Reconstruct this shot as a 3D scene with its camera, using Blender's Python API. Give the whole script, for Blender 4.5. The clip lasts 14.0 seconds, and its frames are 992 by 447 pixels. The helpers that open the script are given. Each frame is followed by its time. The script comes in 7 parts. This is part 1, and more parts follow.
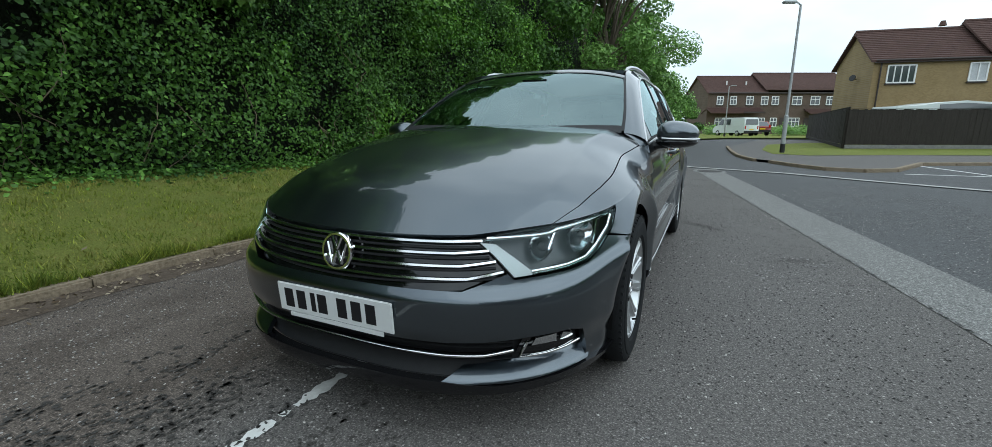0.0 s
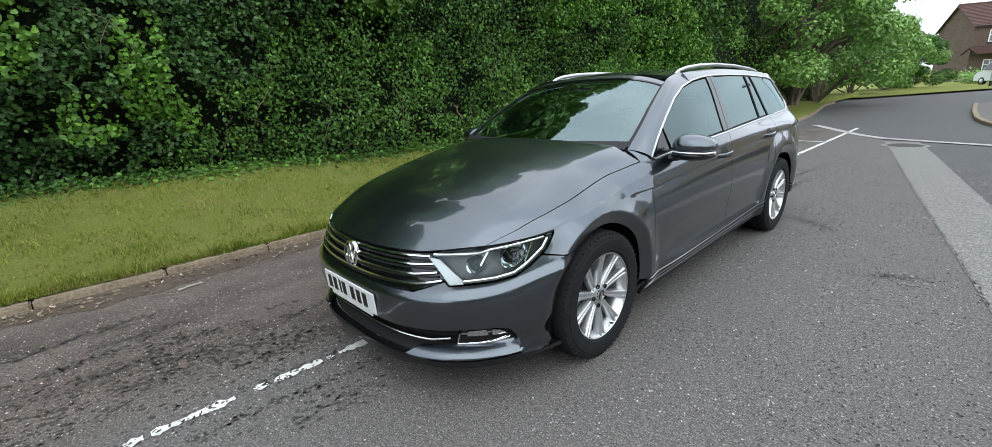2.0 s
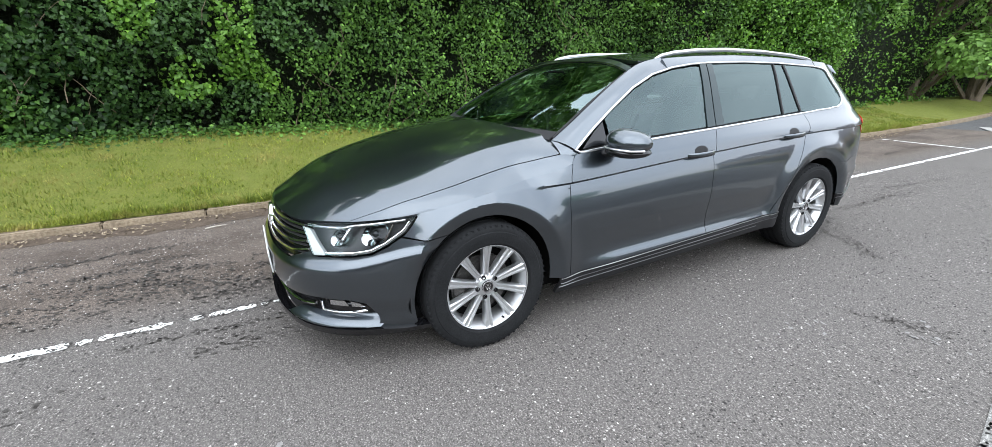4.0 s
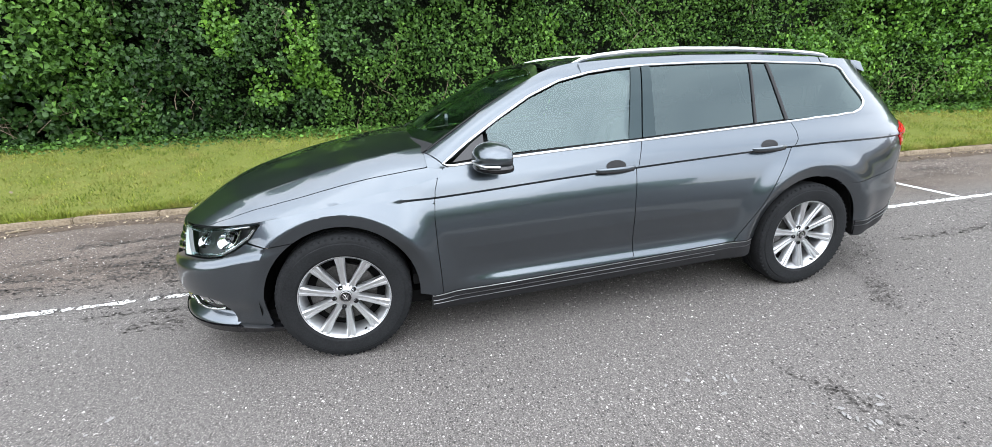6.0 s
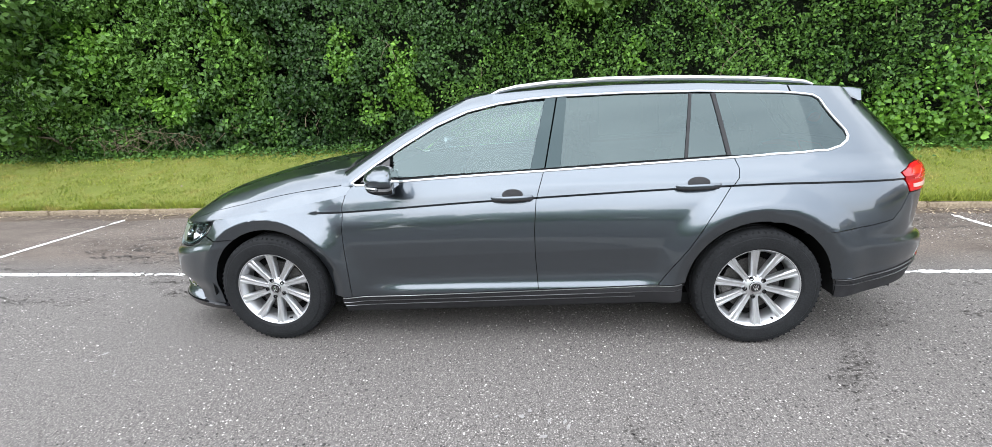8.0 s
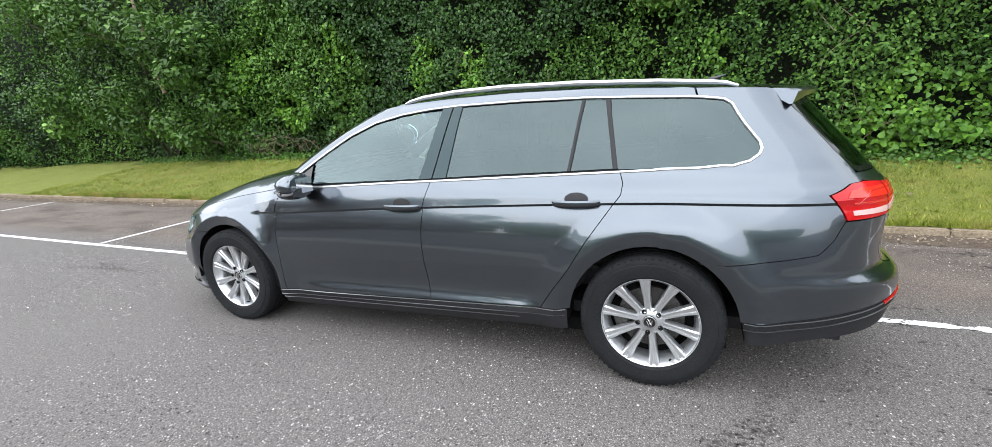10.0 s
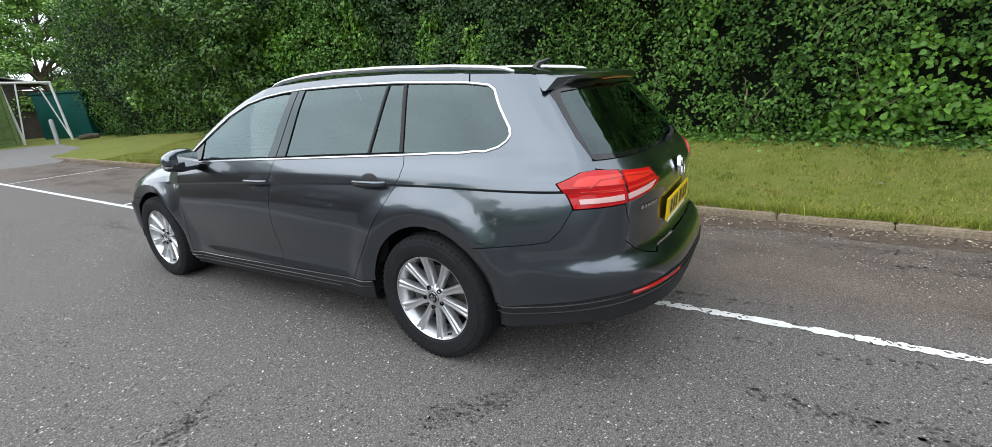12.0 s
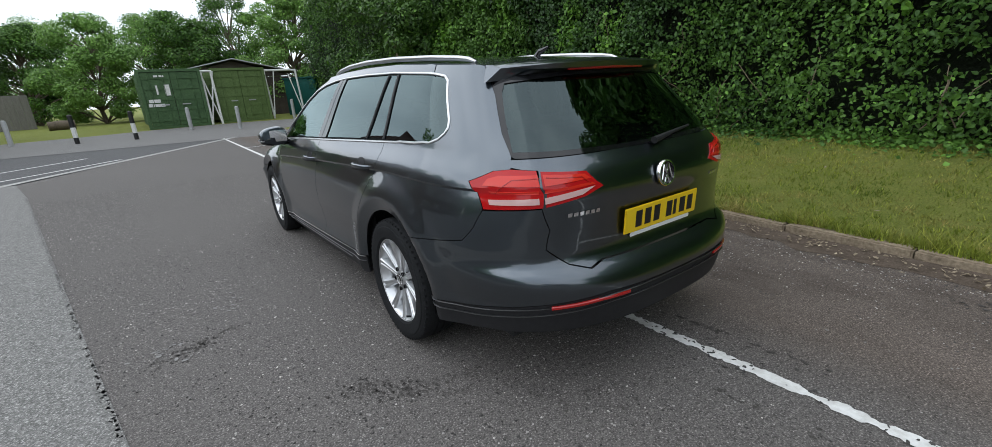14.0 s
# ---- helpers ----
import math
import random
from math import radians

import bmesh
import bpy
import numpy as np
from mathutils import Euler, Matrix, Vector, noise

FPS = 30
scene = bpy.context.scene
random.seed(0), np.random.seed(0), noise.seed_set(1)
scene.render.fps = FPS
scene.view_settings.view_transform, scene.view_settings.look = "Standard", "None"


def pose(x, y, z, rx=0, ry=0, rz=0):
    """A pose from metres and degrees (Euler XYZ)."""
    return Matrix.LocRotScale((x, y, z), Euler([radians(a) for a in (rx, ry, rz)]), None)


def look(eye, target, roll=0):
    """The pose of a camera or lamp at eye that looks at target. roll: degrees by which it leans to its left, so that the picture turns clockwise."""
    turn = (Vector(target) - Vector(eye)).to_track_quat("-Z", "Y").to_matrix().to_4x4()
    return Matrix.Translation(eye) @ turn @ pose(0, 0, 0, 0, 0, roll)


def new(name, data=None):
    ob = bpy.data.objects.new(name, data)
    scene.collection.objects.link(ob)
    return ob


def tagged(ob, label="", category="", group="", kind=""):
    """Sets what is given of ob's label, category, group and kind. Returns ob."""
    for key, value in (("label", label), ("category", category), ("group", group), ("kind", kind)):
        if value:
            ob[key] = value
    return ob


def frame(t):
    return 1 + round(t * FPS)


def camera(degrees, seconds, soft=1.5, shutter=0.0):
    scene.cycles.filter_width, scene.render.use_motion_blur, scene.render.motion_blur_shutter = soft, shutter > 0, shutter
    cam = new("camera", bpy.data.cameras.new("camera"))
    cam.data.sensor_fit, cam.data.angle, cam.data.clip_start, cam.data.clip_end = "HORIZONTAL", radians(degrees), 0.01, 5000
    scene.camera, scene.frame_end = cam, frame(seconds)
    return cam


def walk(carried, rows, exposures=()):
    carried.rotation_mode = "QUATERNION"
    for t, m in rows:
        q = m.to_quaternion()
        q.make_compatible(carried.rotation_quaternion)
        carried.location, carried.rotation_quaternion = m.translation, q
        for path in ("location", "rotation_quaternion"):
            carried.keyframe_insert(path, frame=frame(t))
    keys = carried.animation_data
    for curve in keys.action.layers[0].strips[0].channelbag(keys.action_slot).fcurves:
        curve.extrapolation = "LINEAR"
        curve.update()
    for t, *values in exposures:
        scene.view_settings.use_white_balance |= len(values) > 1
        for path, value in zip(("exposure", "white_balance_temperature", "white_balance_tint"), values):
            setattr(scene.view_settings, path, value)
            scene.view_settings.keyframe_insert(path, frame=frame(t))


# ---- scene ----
import functools

cam = camera(94.6, 14.0, soft=0.5)
PATH = [
    (0, (1.156, -2.056, 1.055), (0.319, -0.288, 0.636), 0.0),
    (0.5, (1.298, -2.074, 1.133), (0.253, -0.425, 0.7), -2.1),
    (1, (1.612, -2.075, 1.245), (0.362, -0.591, 0.76), -3.0),
    (1.5, (1.868, -1.999, 1.328), (0.516, -0.626, 0.794), -3.9),
    (2, (2.088, -1.846, 1.364), (0.679, -0.538, 0.813), -3.0),
    (2.5, (2.323, -1.695, 1.383), (0.848, -0.481, 0.791), -2.1),
    (2.7, (2.419, -1.634, 1.382), (0.9, -0.481, 0.777), -1.2),
    (4.8, (2.809, -0.43, 1.376), (1.061, 0.307, 0.745), -1.6),
    (5, (2.839, -0.308, 1.367), (1.066, 0.372, 0.739), -1.6),
    (5.5, (2.913, -0.014, 1.384), (1.104, 0.554, 0.75), -1.5),
    (6, (3.091, 0.296, 1.4), (1.24, 0.715, 0.769), -2.2),
    (6.5, (3.192, 0.588, 1.403), (1.315, 0.904, 0.79), -2.5),
    (7, (3.207, 0.922, 1.41), (1.308, 1.132, 0.82), -2.3),
    (7.5, (3.287, 1.274, 1.404), (1.371, 1.294, 0.832), -2.7),
    (7.7, (3.332, 1.419, 1.418), (1.412, 1.348, 0.861), -2.6),
    (10, (2.969, 2.964, 1.383), (1.193, 2.187, 0.891), -3.8),
    (10.5, (2.879, 3.253, 1.385), (1.137, 2.418, 0.869), -3.9),
    (11, (2.804, 3.64, 1.381), (1.111, 2.724, 0.839), -3.7),
    (11.5, (2.614, 3.94, 1.358), (0.943, 2.999, 0.791), -3.6),
    (12, (2.469, 4.246, 1.353), (0.853, 3.219, 0.775), -3.9),
    (12.5, (2.357, 4.545, 1.364), (0.806, 3.424, 0.782), -4.0),
    (13, (2.165, 4.71, 1.331), (0.742, 3.431, 0.751), -3.4),
    (13.5, (1.965, 4.825, 1.323), (0.707, 3.383, 0.744), -3.2),
    (14, (1.734, 4.97, 1.306), (0.624, 3.411, 0.725), -3.5),
]
walk(cam, [(t, look(eye, target, roll)) for t, eye, target, roll in PATH],
     [(0, -0.25, 5800, -1), (1, 0.0, 5950, 2), (1.5, 0.22, 6050, 4), (2.5, 0.57, 6150, 8), (5, 1.18, 6150, 9), (7.5, 1.28, 6250, 10), (10, 1.08, 6250, 10), (11, 0.79, 6250, 10), (12.5, 0.38, 6200, 8), (14, -0.10, 6150, 8)])
# ---- sky and light: a bright overcast day ----
SUN_UP, SUN_TURN = radians(48), radians(112)
world = bpy.data.worlds.new("overcast_sky")
scene.world = world
world.use_nodes = True
wn, wl = world.node_tree.nodes, world.node_tree.links
wn.clear()
sky = wn.new("ShaderNodeTexSky")
sky.sky_type, sky.sun_disc, sky.sun_elevation, sky.sun_rotation = "NISHITA", False, SUN_UP, SUN_TURN
coord = wn.new("ShaderNodeTexCoord")
stretch = wn.new("ShaderNodeMapping")
stretch.inputs["Scale"].default_value = (1.0, 1.0, 2.2)
cloud = wn.new("ShaderNodeTexNoise")
cloud.inputs["Scale"].default_value, cloud.inputs["Detail"].default_value, cloud.inputs["Roughness"].default_value = 2.2, 6, 0.55
ramp = wn.new("ShaderNodeValToRGB")
ramp.color_ramp.elements[0].position, ramp.color_ramp.elements[0].color = 0.30, (14.5, 15.2, 16.4, 1)
ramp.color_ramp.elements[1].position, ramp.color_ramp.elements[1].color = 0.66, (22.8, 23.1, 23.7, 1)
cover = wn.new("ShaderNodeMix")
cover.data_type = "RGBA"
cover.inputs["Factor"].default_value = 0.88
back = wn.new("ShaderNodeBackground")
back.inputs["Strength"].default_value = 0.0775
wout = wn.new("ShaderNodeOutputWorld")
wl.new(coord.outputs["Generated"], stretch.inputs["Vector"])
wl.new(stretch.outputs["Vector"], cloud.inputs["Vector"])
wl.new(cloud.outputs["Fac"], ramp.inputs["Fac"])
wl.new(sky.outputs["Color"], cover.inputs["A"])
# the cloud is brighter round the hidden sun
toward = wn.new("ShaderNodeVectorMath")
toward.operation = "DOT_PRODUCT"
toward.inputs[1].default_value = (math.sin(SUN_TURN) * math.cos(SUN_UP), math.cos(SUN_TURN) * math.cos(SUN_UP), math.sin(SUN_UP))
veil = wn.new("ShaderNodeMapRange")
veil.interpolation_type = "SMOOTHERSTEP"
for key, v in (("From Min", 0.15), ("From Max", 1.0), ("To Min", 0.98), ("To Max", 1.24)):
    veil.inputs[key].default_value = v
glow = wn.new("ShaderNodeVectorMath")
glow.operation = "SCALE"
wl.new(coord.outputs["Generated"], toward.inputs[0])
wl.new(toward.outputs["Value"], veil.inputs["Value"])
wl.new(ramp.outputs["Color"], glow.inputs[0])
wl.new(veil.outputs["Result"], glow.inputs["Scale"])
wl.new(glow.outputs["Vector"], cover.inputs["B"])
wl.new(cover.outputs["Result"], back.inputs["Color"])
wl.new(back.outputs["Background"], wout.inputs["Surface"])
sun_data = bpy.data.lights.new("sun", "SUN")
sun_data.energy, sun_data.angle, sun_data.color = 0.75, radians(90), (1.0, 0.96, 0.9)
sun = new("sun", sun_data)
sun.matrix_world = look(Vector((math.sin(SUN_TURN) * math.cos(SUN_UP), math.cos(SUN_TURN) * math.cos(SUN_UP), math.sin(SUN_UP))) * 60, (0, 0, 0))

# ---- materials ----
def link(nt, a, b):
    nt.links.new(a, b)


def material(name, color, rough=0.6, metal=0.0, spec=0.5, coat=0.0):
    m = bpy.data.materials.new(name)
    m.use_nodes = True
    b = m.node_tree.nodes["Principled BSDF"]
    b.inputs["Base Color"].default_value = (*color, 1)
    b.inputs["Roughness"].default_value, b.inputs["Metallic"].default_value = rough, metal
    b.inputs["Specular IOR Level"].default_value, b.inputs["Coat Weight"].default_value = spec, coat
    b.inputs["Coat Roughness"].default_value = 0.03
    return m


def noise_tex(m, scale, detail=4.0, rough=0.6, coords="Object", stretch=(1, 1, 1)):
    nt = m.node_tree
    c, mp, n = nt.nodes.new("ShaderNodeTexCoord"), nt.nodes.new("ShaderNodeMapping"), nt.nodes.new("ShaderNodeTexNoise")
    mp.inputs["Scale"].default_value = stretch
    n.inputs["Scale"].default_value, n.inputs["Detail"].default_value, n.inputs["Roughness"].default_value = scale, detail, rough
    link(nt, c.outputs[coords], mp.inputs["Vector"])
    link(nt, mp.outputs["Vector"], n.inputs["Vector"])
    return n.outputs["Fac"]


def ramped(m, fac, stops):
    nt = m.node_tree
    r = nt.nodes.new("ShaderNodeValToRGB")
    e = r.color_ramp.elements
    while len(e) < len(stops):
        e.new(0.5)
    for i, (p, c) in enumerate(stops):
        e[i].position, e[i].color = p, (*c, 1) if len(c) == 3 else c
    link(nt, fac, r.inputs["Fac"])
    return r.outputs["Color"]


def blend(m, fac, a, b, mode="MIX"):
    nt = m.node_tree
    x = nt.nodes.new("ShaderNodeMix")
    x.data_type, x.blend_type = "RGBA", mode
    for key, v in (("Factor", fac), ("A", a), ("B", b)):
        sock = x.inputs[key] if key == "Factor" else [s for s in x.inputs if s.name == key and s.type == "RGBA"][0]
        if isinstance(v, (int, float)):
            sock.default_value = v
        elif isinstance(v, tuple):
            sock.default_value = (*v, 1)
        else:
            link(nt, v, sock)
    return [s for s in x.outputs if s.type == "RGBA"][0]


def base(m, col=None, rough=None, bump=None, strength=0.3, distance=0.01):
    nt = m.node_tree
    b = nt.nodes["Principled BSDF"]
    if col is not None:
        link(nt, col, b.inputs["Base Color"])
    if rough is not None:
        link(nt, rough, b.inputs["Roughness"])
    if bump is not None:
        n = nt.nodes.new("ShaderNodeBump")
        n.inputs["Strength"].default_value, n.inputs["Distance"].default_value = strength, distance
        link(nt, bump, n.inputs["Height"])
        link(nt, n.outputs["Normal"], b.inputs["Normal"])
    return m


def varied(name, dark, light, scale, rough=0.8, bump_scale=None, strength=0.3, distance=0.01, spec=0.3, stretch=(1, 1, 1), coords="Object"):
    m = material(name, light, rough, spec=spec)
    f = noise_tex(m, scale, stretch=stretch, coords=coords)
    g = noise_tex(m, scale * 9, 3, stretch=stretch, coords=coords)
    c = ramped(m, f, [(0.3, dark), (0.7, light)])
    c = blend(m, 0.5, c, ramped(m, g, [(0.3, tuple(v * 0.75 for v in dark)), (0.7, tuple(min(1, v * 1.15) for v in light))]))
    h = noise_tex(m, bump_scale or scale * 12, 4, stretch=stretch, coords=coords)
    return base(m, c, None, h, strength, distance)


def asphalt(name, dark, light, patch, worn=False):
    m = material(name, light, 0.85, spec=0.25)
    big = noise_tex(m, 0.35, 5, 0.6)
    mid = noise_tex(m, 3.0, 5, 0.65)
    fine = noise_tex(m, 55, 4, 0.75)
    speck = noise_tex(m, 130, 2, 0.6)
    c = ramped(m, big, [(0.32, dark), (0.68, light)])
    c = blend(m, 0.35, c, ramped(m, mid, [(0.3, dark), (0.72, patch)]))
    c = blend(m, 0.58, c, ramped(m, fine, [(0.38, tuple(v * 0.22 for v in dark)), (0.50, light), (0.56, light), (0.63, tuple(min(1, v * 3.0) for v in light))]))
    stone = noise_tex(m, 30, 3, 0.7)
    c = blend(m, 0.30, c, ramped(m, stone, [(0.40, tuple(v * 0.45 for v in dark)), (0.50, light), (0.60, light), (0.66, tuple(min(1, v * 2.2) for v in light))]))
    c = blend(m, 0.42, c, ramped(m, speck, [(0.40, tuple(v * 0.2 for v in dark)), (0.52, light), (0.60, light), (0.66, tuple(v * 4.0 for v in light))]))
    if worn:
        # the parking lane beside the kerb is older, browner and blotched
        nt = m.node_tree
        tc, sep, edge = nt.nodes.new("ShaderNodeTexCoord"), nt.nodes.new("ShaderNodeSeparateXYZ"), nt.nodes.new("ShaderNodeMapRange")
        edge.inputs["From Min"].default_value, edge.inputs["From Max"].default_value = -0.25, -0.75
        link(nt, tc.outputs["Object"], sep.inputs["Vector"])
        link(nt, sep.outputs["X"], edge.inputs["Value"])
        old = blend(m, 1.0, c, ramped(m, noise_tex(m, 1.7, 5, 0.7, stretch=(1, 0.45, 1)), [(0.32, (0.50, 0.43, 0.38)), (0.5, (0.94, 0.84, 0.76)), (0.72, (1.22, 1.09, 1.0))]), "MULTIPLY")
        c = blend(m, edge.outputs["Result"], c, old)
    return base(m, c, None, fine, 0.7, 0.008)


ASPHALT = asphalt("asphalt", (0.083, 0.077, 0.072), (0.144, 0.133, 0.125), (0.178, 0.164, 0.154), True)
ASPHALT_DARK = asphalt("asphalt_road", (0.060, 0.060, 0.062), (0.108, 0.107, 0.108), (0.122, 0.122, 0.122))
PATH_ASPHALT = asphalt("path_asphalt", (0.115, 0.112, 0.108), (0.195, 0.19, 0.183), (0.235, 0.23, 0.222))
CHANNEL_CONCRETE = asphalt("channel_concrete", (0.150, 0.147, 0.14), (0.215, 0.21, 0.20), (0.27, 0.265, 0.25))
CONCRETE = varied("concrete", (0.17, 0.168, 0.16), (0.255, 0.25, 0.24), 2.0, 0.9, 90, 0.35, 0.004)
KERB = varied("kerb_concrete", (0.125, 0.096, 0.062), (0.37, 0.300, 0.215), 5.0, 0.9, 60, 0.5, 0.006)
SOIL = varied("gutter_dirt", (0.050, 0.036, 0.026), (0.135, 0.105, 0.08), 9.0, 0.95, 60, 0.8, 0.01)


def worn_paint():
    """Thick white road paint, chipped through to the asphalt along its edges."""
    m = material("road_paint", (0.72, 0.72, 0.70), 0.7, spec=0.3)
    c = ramped(m, noise_tex(m, 14, 5, 0.7), [(0.3, (0.52, 0.51, 0.48)), (0.6, (0.76, 0.76, 0.74))])
    return base(m, c, None, noise_tex(m, 120, 3), 0.4, 0.003)


PAINT = worn_paint()


def grassy():
    m = material("mown_grass", (0.10, 0.14, 0.03), 0.9, spec=0.2)
    big, mid, fine = noise_tex(m, 0.8, 5), noise_tex(m, 5, 5), noise_tex(m, 70, 4, 0.7)
    c = ramped(m, big, [(0.3, (0.150, 0.205, 0.028)), (0.7, (0.285, 0.300, 0.060))])
    c = blend(m, 0.5, c, ramped(m, mid, [(0.25, (0.095, 0.150, 0.022)), (0.55, (0.245, 0.262, 0.055)), (0.78, (0.43, 0.37, 0.15))]))
    c = blend(m, 0.6, c, ramped(m, fine, [(0.3, (0.040, 0.060, 0.012)), (0.65, (0.22, 0.240, 0.058))]))
    return base(m, c, None, fine, 0.9, 0.03)


GRASS = grassy()


def leaf_mat(name, dark, light, gloss=0.42, dry=None):
    m = material(name, light, gloss, spec=0.27)
    nt = m.node_tree
    g = nt.nodes.new("ShaderNodeNewGeometry")
    patch = noise_tex(m, 0.55, 3)
    c = ramped(m, g.outputs["Random Per Island"], [(0.0, dark), (0.45, tuple(0.68 * a + 0.32 * b for a, b in zip(dark, light))), (0.82, tuple(0.3 * a + 0.62 * b for a, b in zip(dark, light))), (1.0, tuple(b * 1.7 for b in light))])
    c = blend(m, 0.42, c, ramped(m, patch, [(0.35, dark), (0.68, light)]))
    if dry:
        straw = noise_tex(m, 2.2, 6, 0.72)
        some = ramped(m, straw, [(0.48, (0, 0, 0)), (0.66, (0.8, 0.8, 0.8))])
        c = blend(m, some, c, ramped(m, g.outputs["Random Per Island"], [(0.0, tuple(v * 0.5 for v in dry)), (1.0, dry)]))
    b = nt.nodes["Principled BSDF"]
    link(nt, c, b.inputs["Base Color"])
    t = nt.nodes.new("ShaderNodeBsdfTranslucent")
    link(nt, c, t.inputs["Color"])
    mix = nt.nodes.new("ShaderNodeMixShader")
    mix.inputs["Fac"].default_value = 0.14
    out = nt.nodes["Material Output"]
    link(nt, b.outputs["BSDF"], mix.inputs[1])
    link(nt, t.outputs["BSDF"], mix.inputs[2])
    link(nt, mix.outputs["Shader"], out.inputs["Surface"])
    return m


IVY = leaf_mat("ivy_leaf", (0.009, 0.031, 0.007), (0.082, 0.172, 0.037), 0.46)
HEDGE_LEAF = leaf_mat("hedge_leaf", (0.017, 0.055, 0.009), (0.130, 0.262, 0.040), 0.5)
BRIGHT_LEAF = leaf_mat("young_leaf", (0.042, 0.120, 0.014), (0.170, 0.330, 0.040))
HAZEL_LEAF = leaf_mat("hazel_leaf", (0.014, 0.044, 0.008), (0.120, 0.235, 0.038), 0.5)
TREE_LEAF = leaf_mat("tree_leaf", (0.10, 0.205, 0.040), (0.255, 0.43, 0.098))
GRASS_BLADE = leaf_mat("grass_blade", (0.076, 0.125, 0.012), (0.300, 0.330, 0.045), 0.6, (0.46, 0.37, 0.13))
# near-black: the shade between the leaves is put into this colour
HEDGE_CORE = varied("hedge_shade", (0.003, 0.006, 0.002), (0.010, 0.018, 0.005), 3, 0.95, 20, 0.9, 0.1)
BARK = varied("bark", (0.07, 0.055, 0.04), (0.19, 0.155, 0.115), 5, 0.9, 30, 0.8, 0.02, stretch=(1, 1, 0.2))
TWIG = varied("twig", (0.12, 0.09, 0.06), (0.28, 0.23, 0.16), 8, 0.85)
PALE_WOOD = varied("bleached_wood", (0.36, 0.33, 0.28), (0.56, 0.52, 0.45), 12, 0.8)
def flake_paint():
    """Grey metallic car paint under clear coat."""
    m = material("grey_metallic_paint", (0.086, 0.100, 0.112), 0.29, metal=1.0, coat=1.0)
    f = noise_tex(m, 900, 2, 0.7)
    c = ramped(m, f, [(0.3, (0.060, 0.072, 0.085)), (0.7, (0.105, 0.126, 0.148))])
    m.node_tree.nodes["Principled BSDF"].inputs["Coat IOR"].default_value = 1.66
    return base(m, c)


CAR_PAINT = flake_paint()
CHROME = material("chrome", (0.80, 0.80, 0.80), 0.12, 1.0)
SATIN = material("satin_aluminium", (0.66, 0.665, 0.67), 0.30, 1.0)
SATIN_DARK = material("dark_satin_trim", (0.50, 0.505, 0.51), 0.28, 1.0)
SMOKED = material("smoked_metal_trim", (0.20, 0.203, 0.208), 0.3, 1.0)
ALLOY = material("silver_alloy", (0.62, 0.63, 0.64), 0.34, 0.85, coat=0.4)
BLACK_GLOSS = material("gloss_black_plastic", (0.006, 0.006, 0.007), 0.06, spec=0.6)
PILLAR_BLACK = material("polished_black_pillar", (0.008, 0.011, 0.012), 0.08, spec=0.55)
PILLAR_BLACK.node_tree.nodes["Principled BSDF"].inputs["Specular Tint"].default_value = (0.72, 0.96, 1.0, 1)
LAMP_INSIDE = material("grey_lamp_lining", (0.075, 0.078, 0.08), 0.3, 0.3)
BLACK_TRIM = varied("black_plastic", (0.012, 0.012, 0.013), (0.022, 0.022, 0.024), 40, 0.55, 300, 0.2, 0.001)
# matt black of the arch liners, also used for shade behind panel gaps
LINER = material("liner_and_gap_black", (0.008, 0.008, 0.008), 0.95, spec=0.1)
RUBBER = varied("tyre_rubber", (0.008, 0.0085, 0.0092), (0.018, 0.019, 0.0205), 12, 0.82, 120, 0.3, 0.002, spec=0.2)
BRAKE = varied("brake_steel", (0.05, 0.047, 0.045), (0.14, 0.135, 0.13), 10, 0.45)
BRAKE.node_tree.nodes["Principled BSDF"].inputs["Metallic"].default_value = 0.7
SEAT = varied("seat_cloth", (0.025, 0.026, 0.028), (0.055, 0.056, 0.06), 30, 0.9)
CABIN = varied("dash_plastic", (0.012, 0.012, 0.013), (0.025, 0.025, 0.027), 30, 0.6)
HEADLINING = varied("grey_headlining", (0.22, 0.22, 0.21), (0.30, 0.30, 0.29), 20, 0.95)
PLATE_WHITE = material("white_plate", (0.74, 0.75, 0.74), 0.35)
PLATE_YELLOW = material("yellow_plate", (0.80, 0.55, 0.01), 0.35)
PLATE_INK = material("plate_ink", (0.01, 0.01, 0.012), 0.4)
REFLECTOR = material("lamp_reflector", (0.78, 0.79, 0.80), 0.10, 1.0)
RED_LENS = material("red_lens", (0.42, 0.008, 0.010), 0.12, spec=0.4)
ORANGE_LENS = material("orange_red_lens", (0.62, 0.026, 0.014), 0.12, spec=0.4, coat=0.4)
RED_DARK = material("dark_red_lens", (0.38, 0.012, 0.010), 0.12, coat=0.6)
CLEAR_WHITE = material("clear_white_lens", (0.62, 0.40, 0.38), 0.12, coat=0.5)


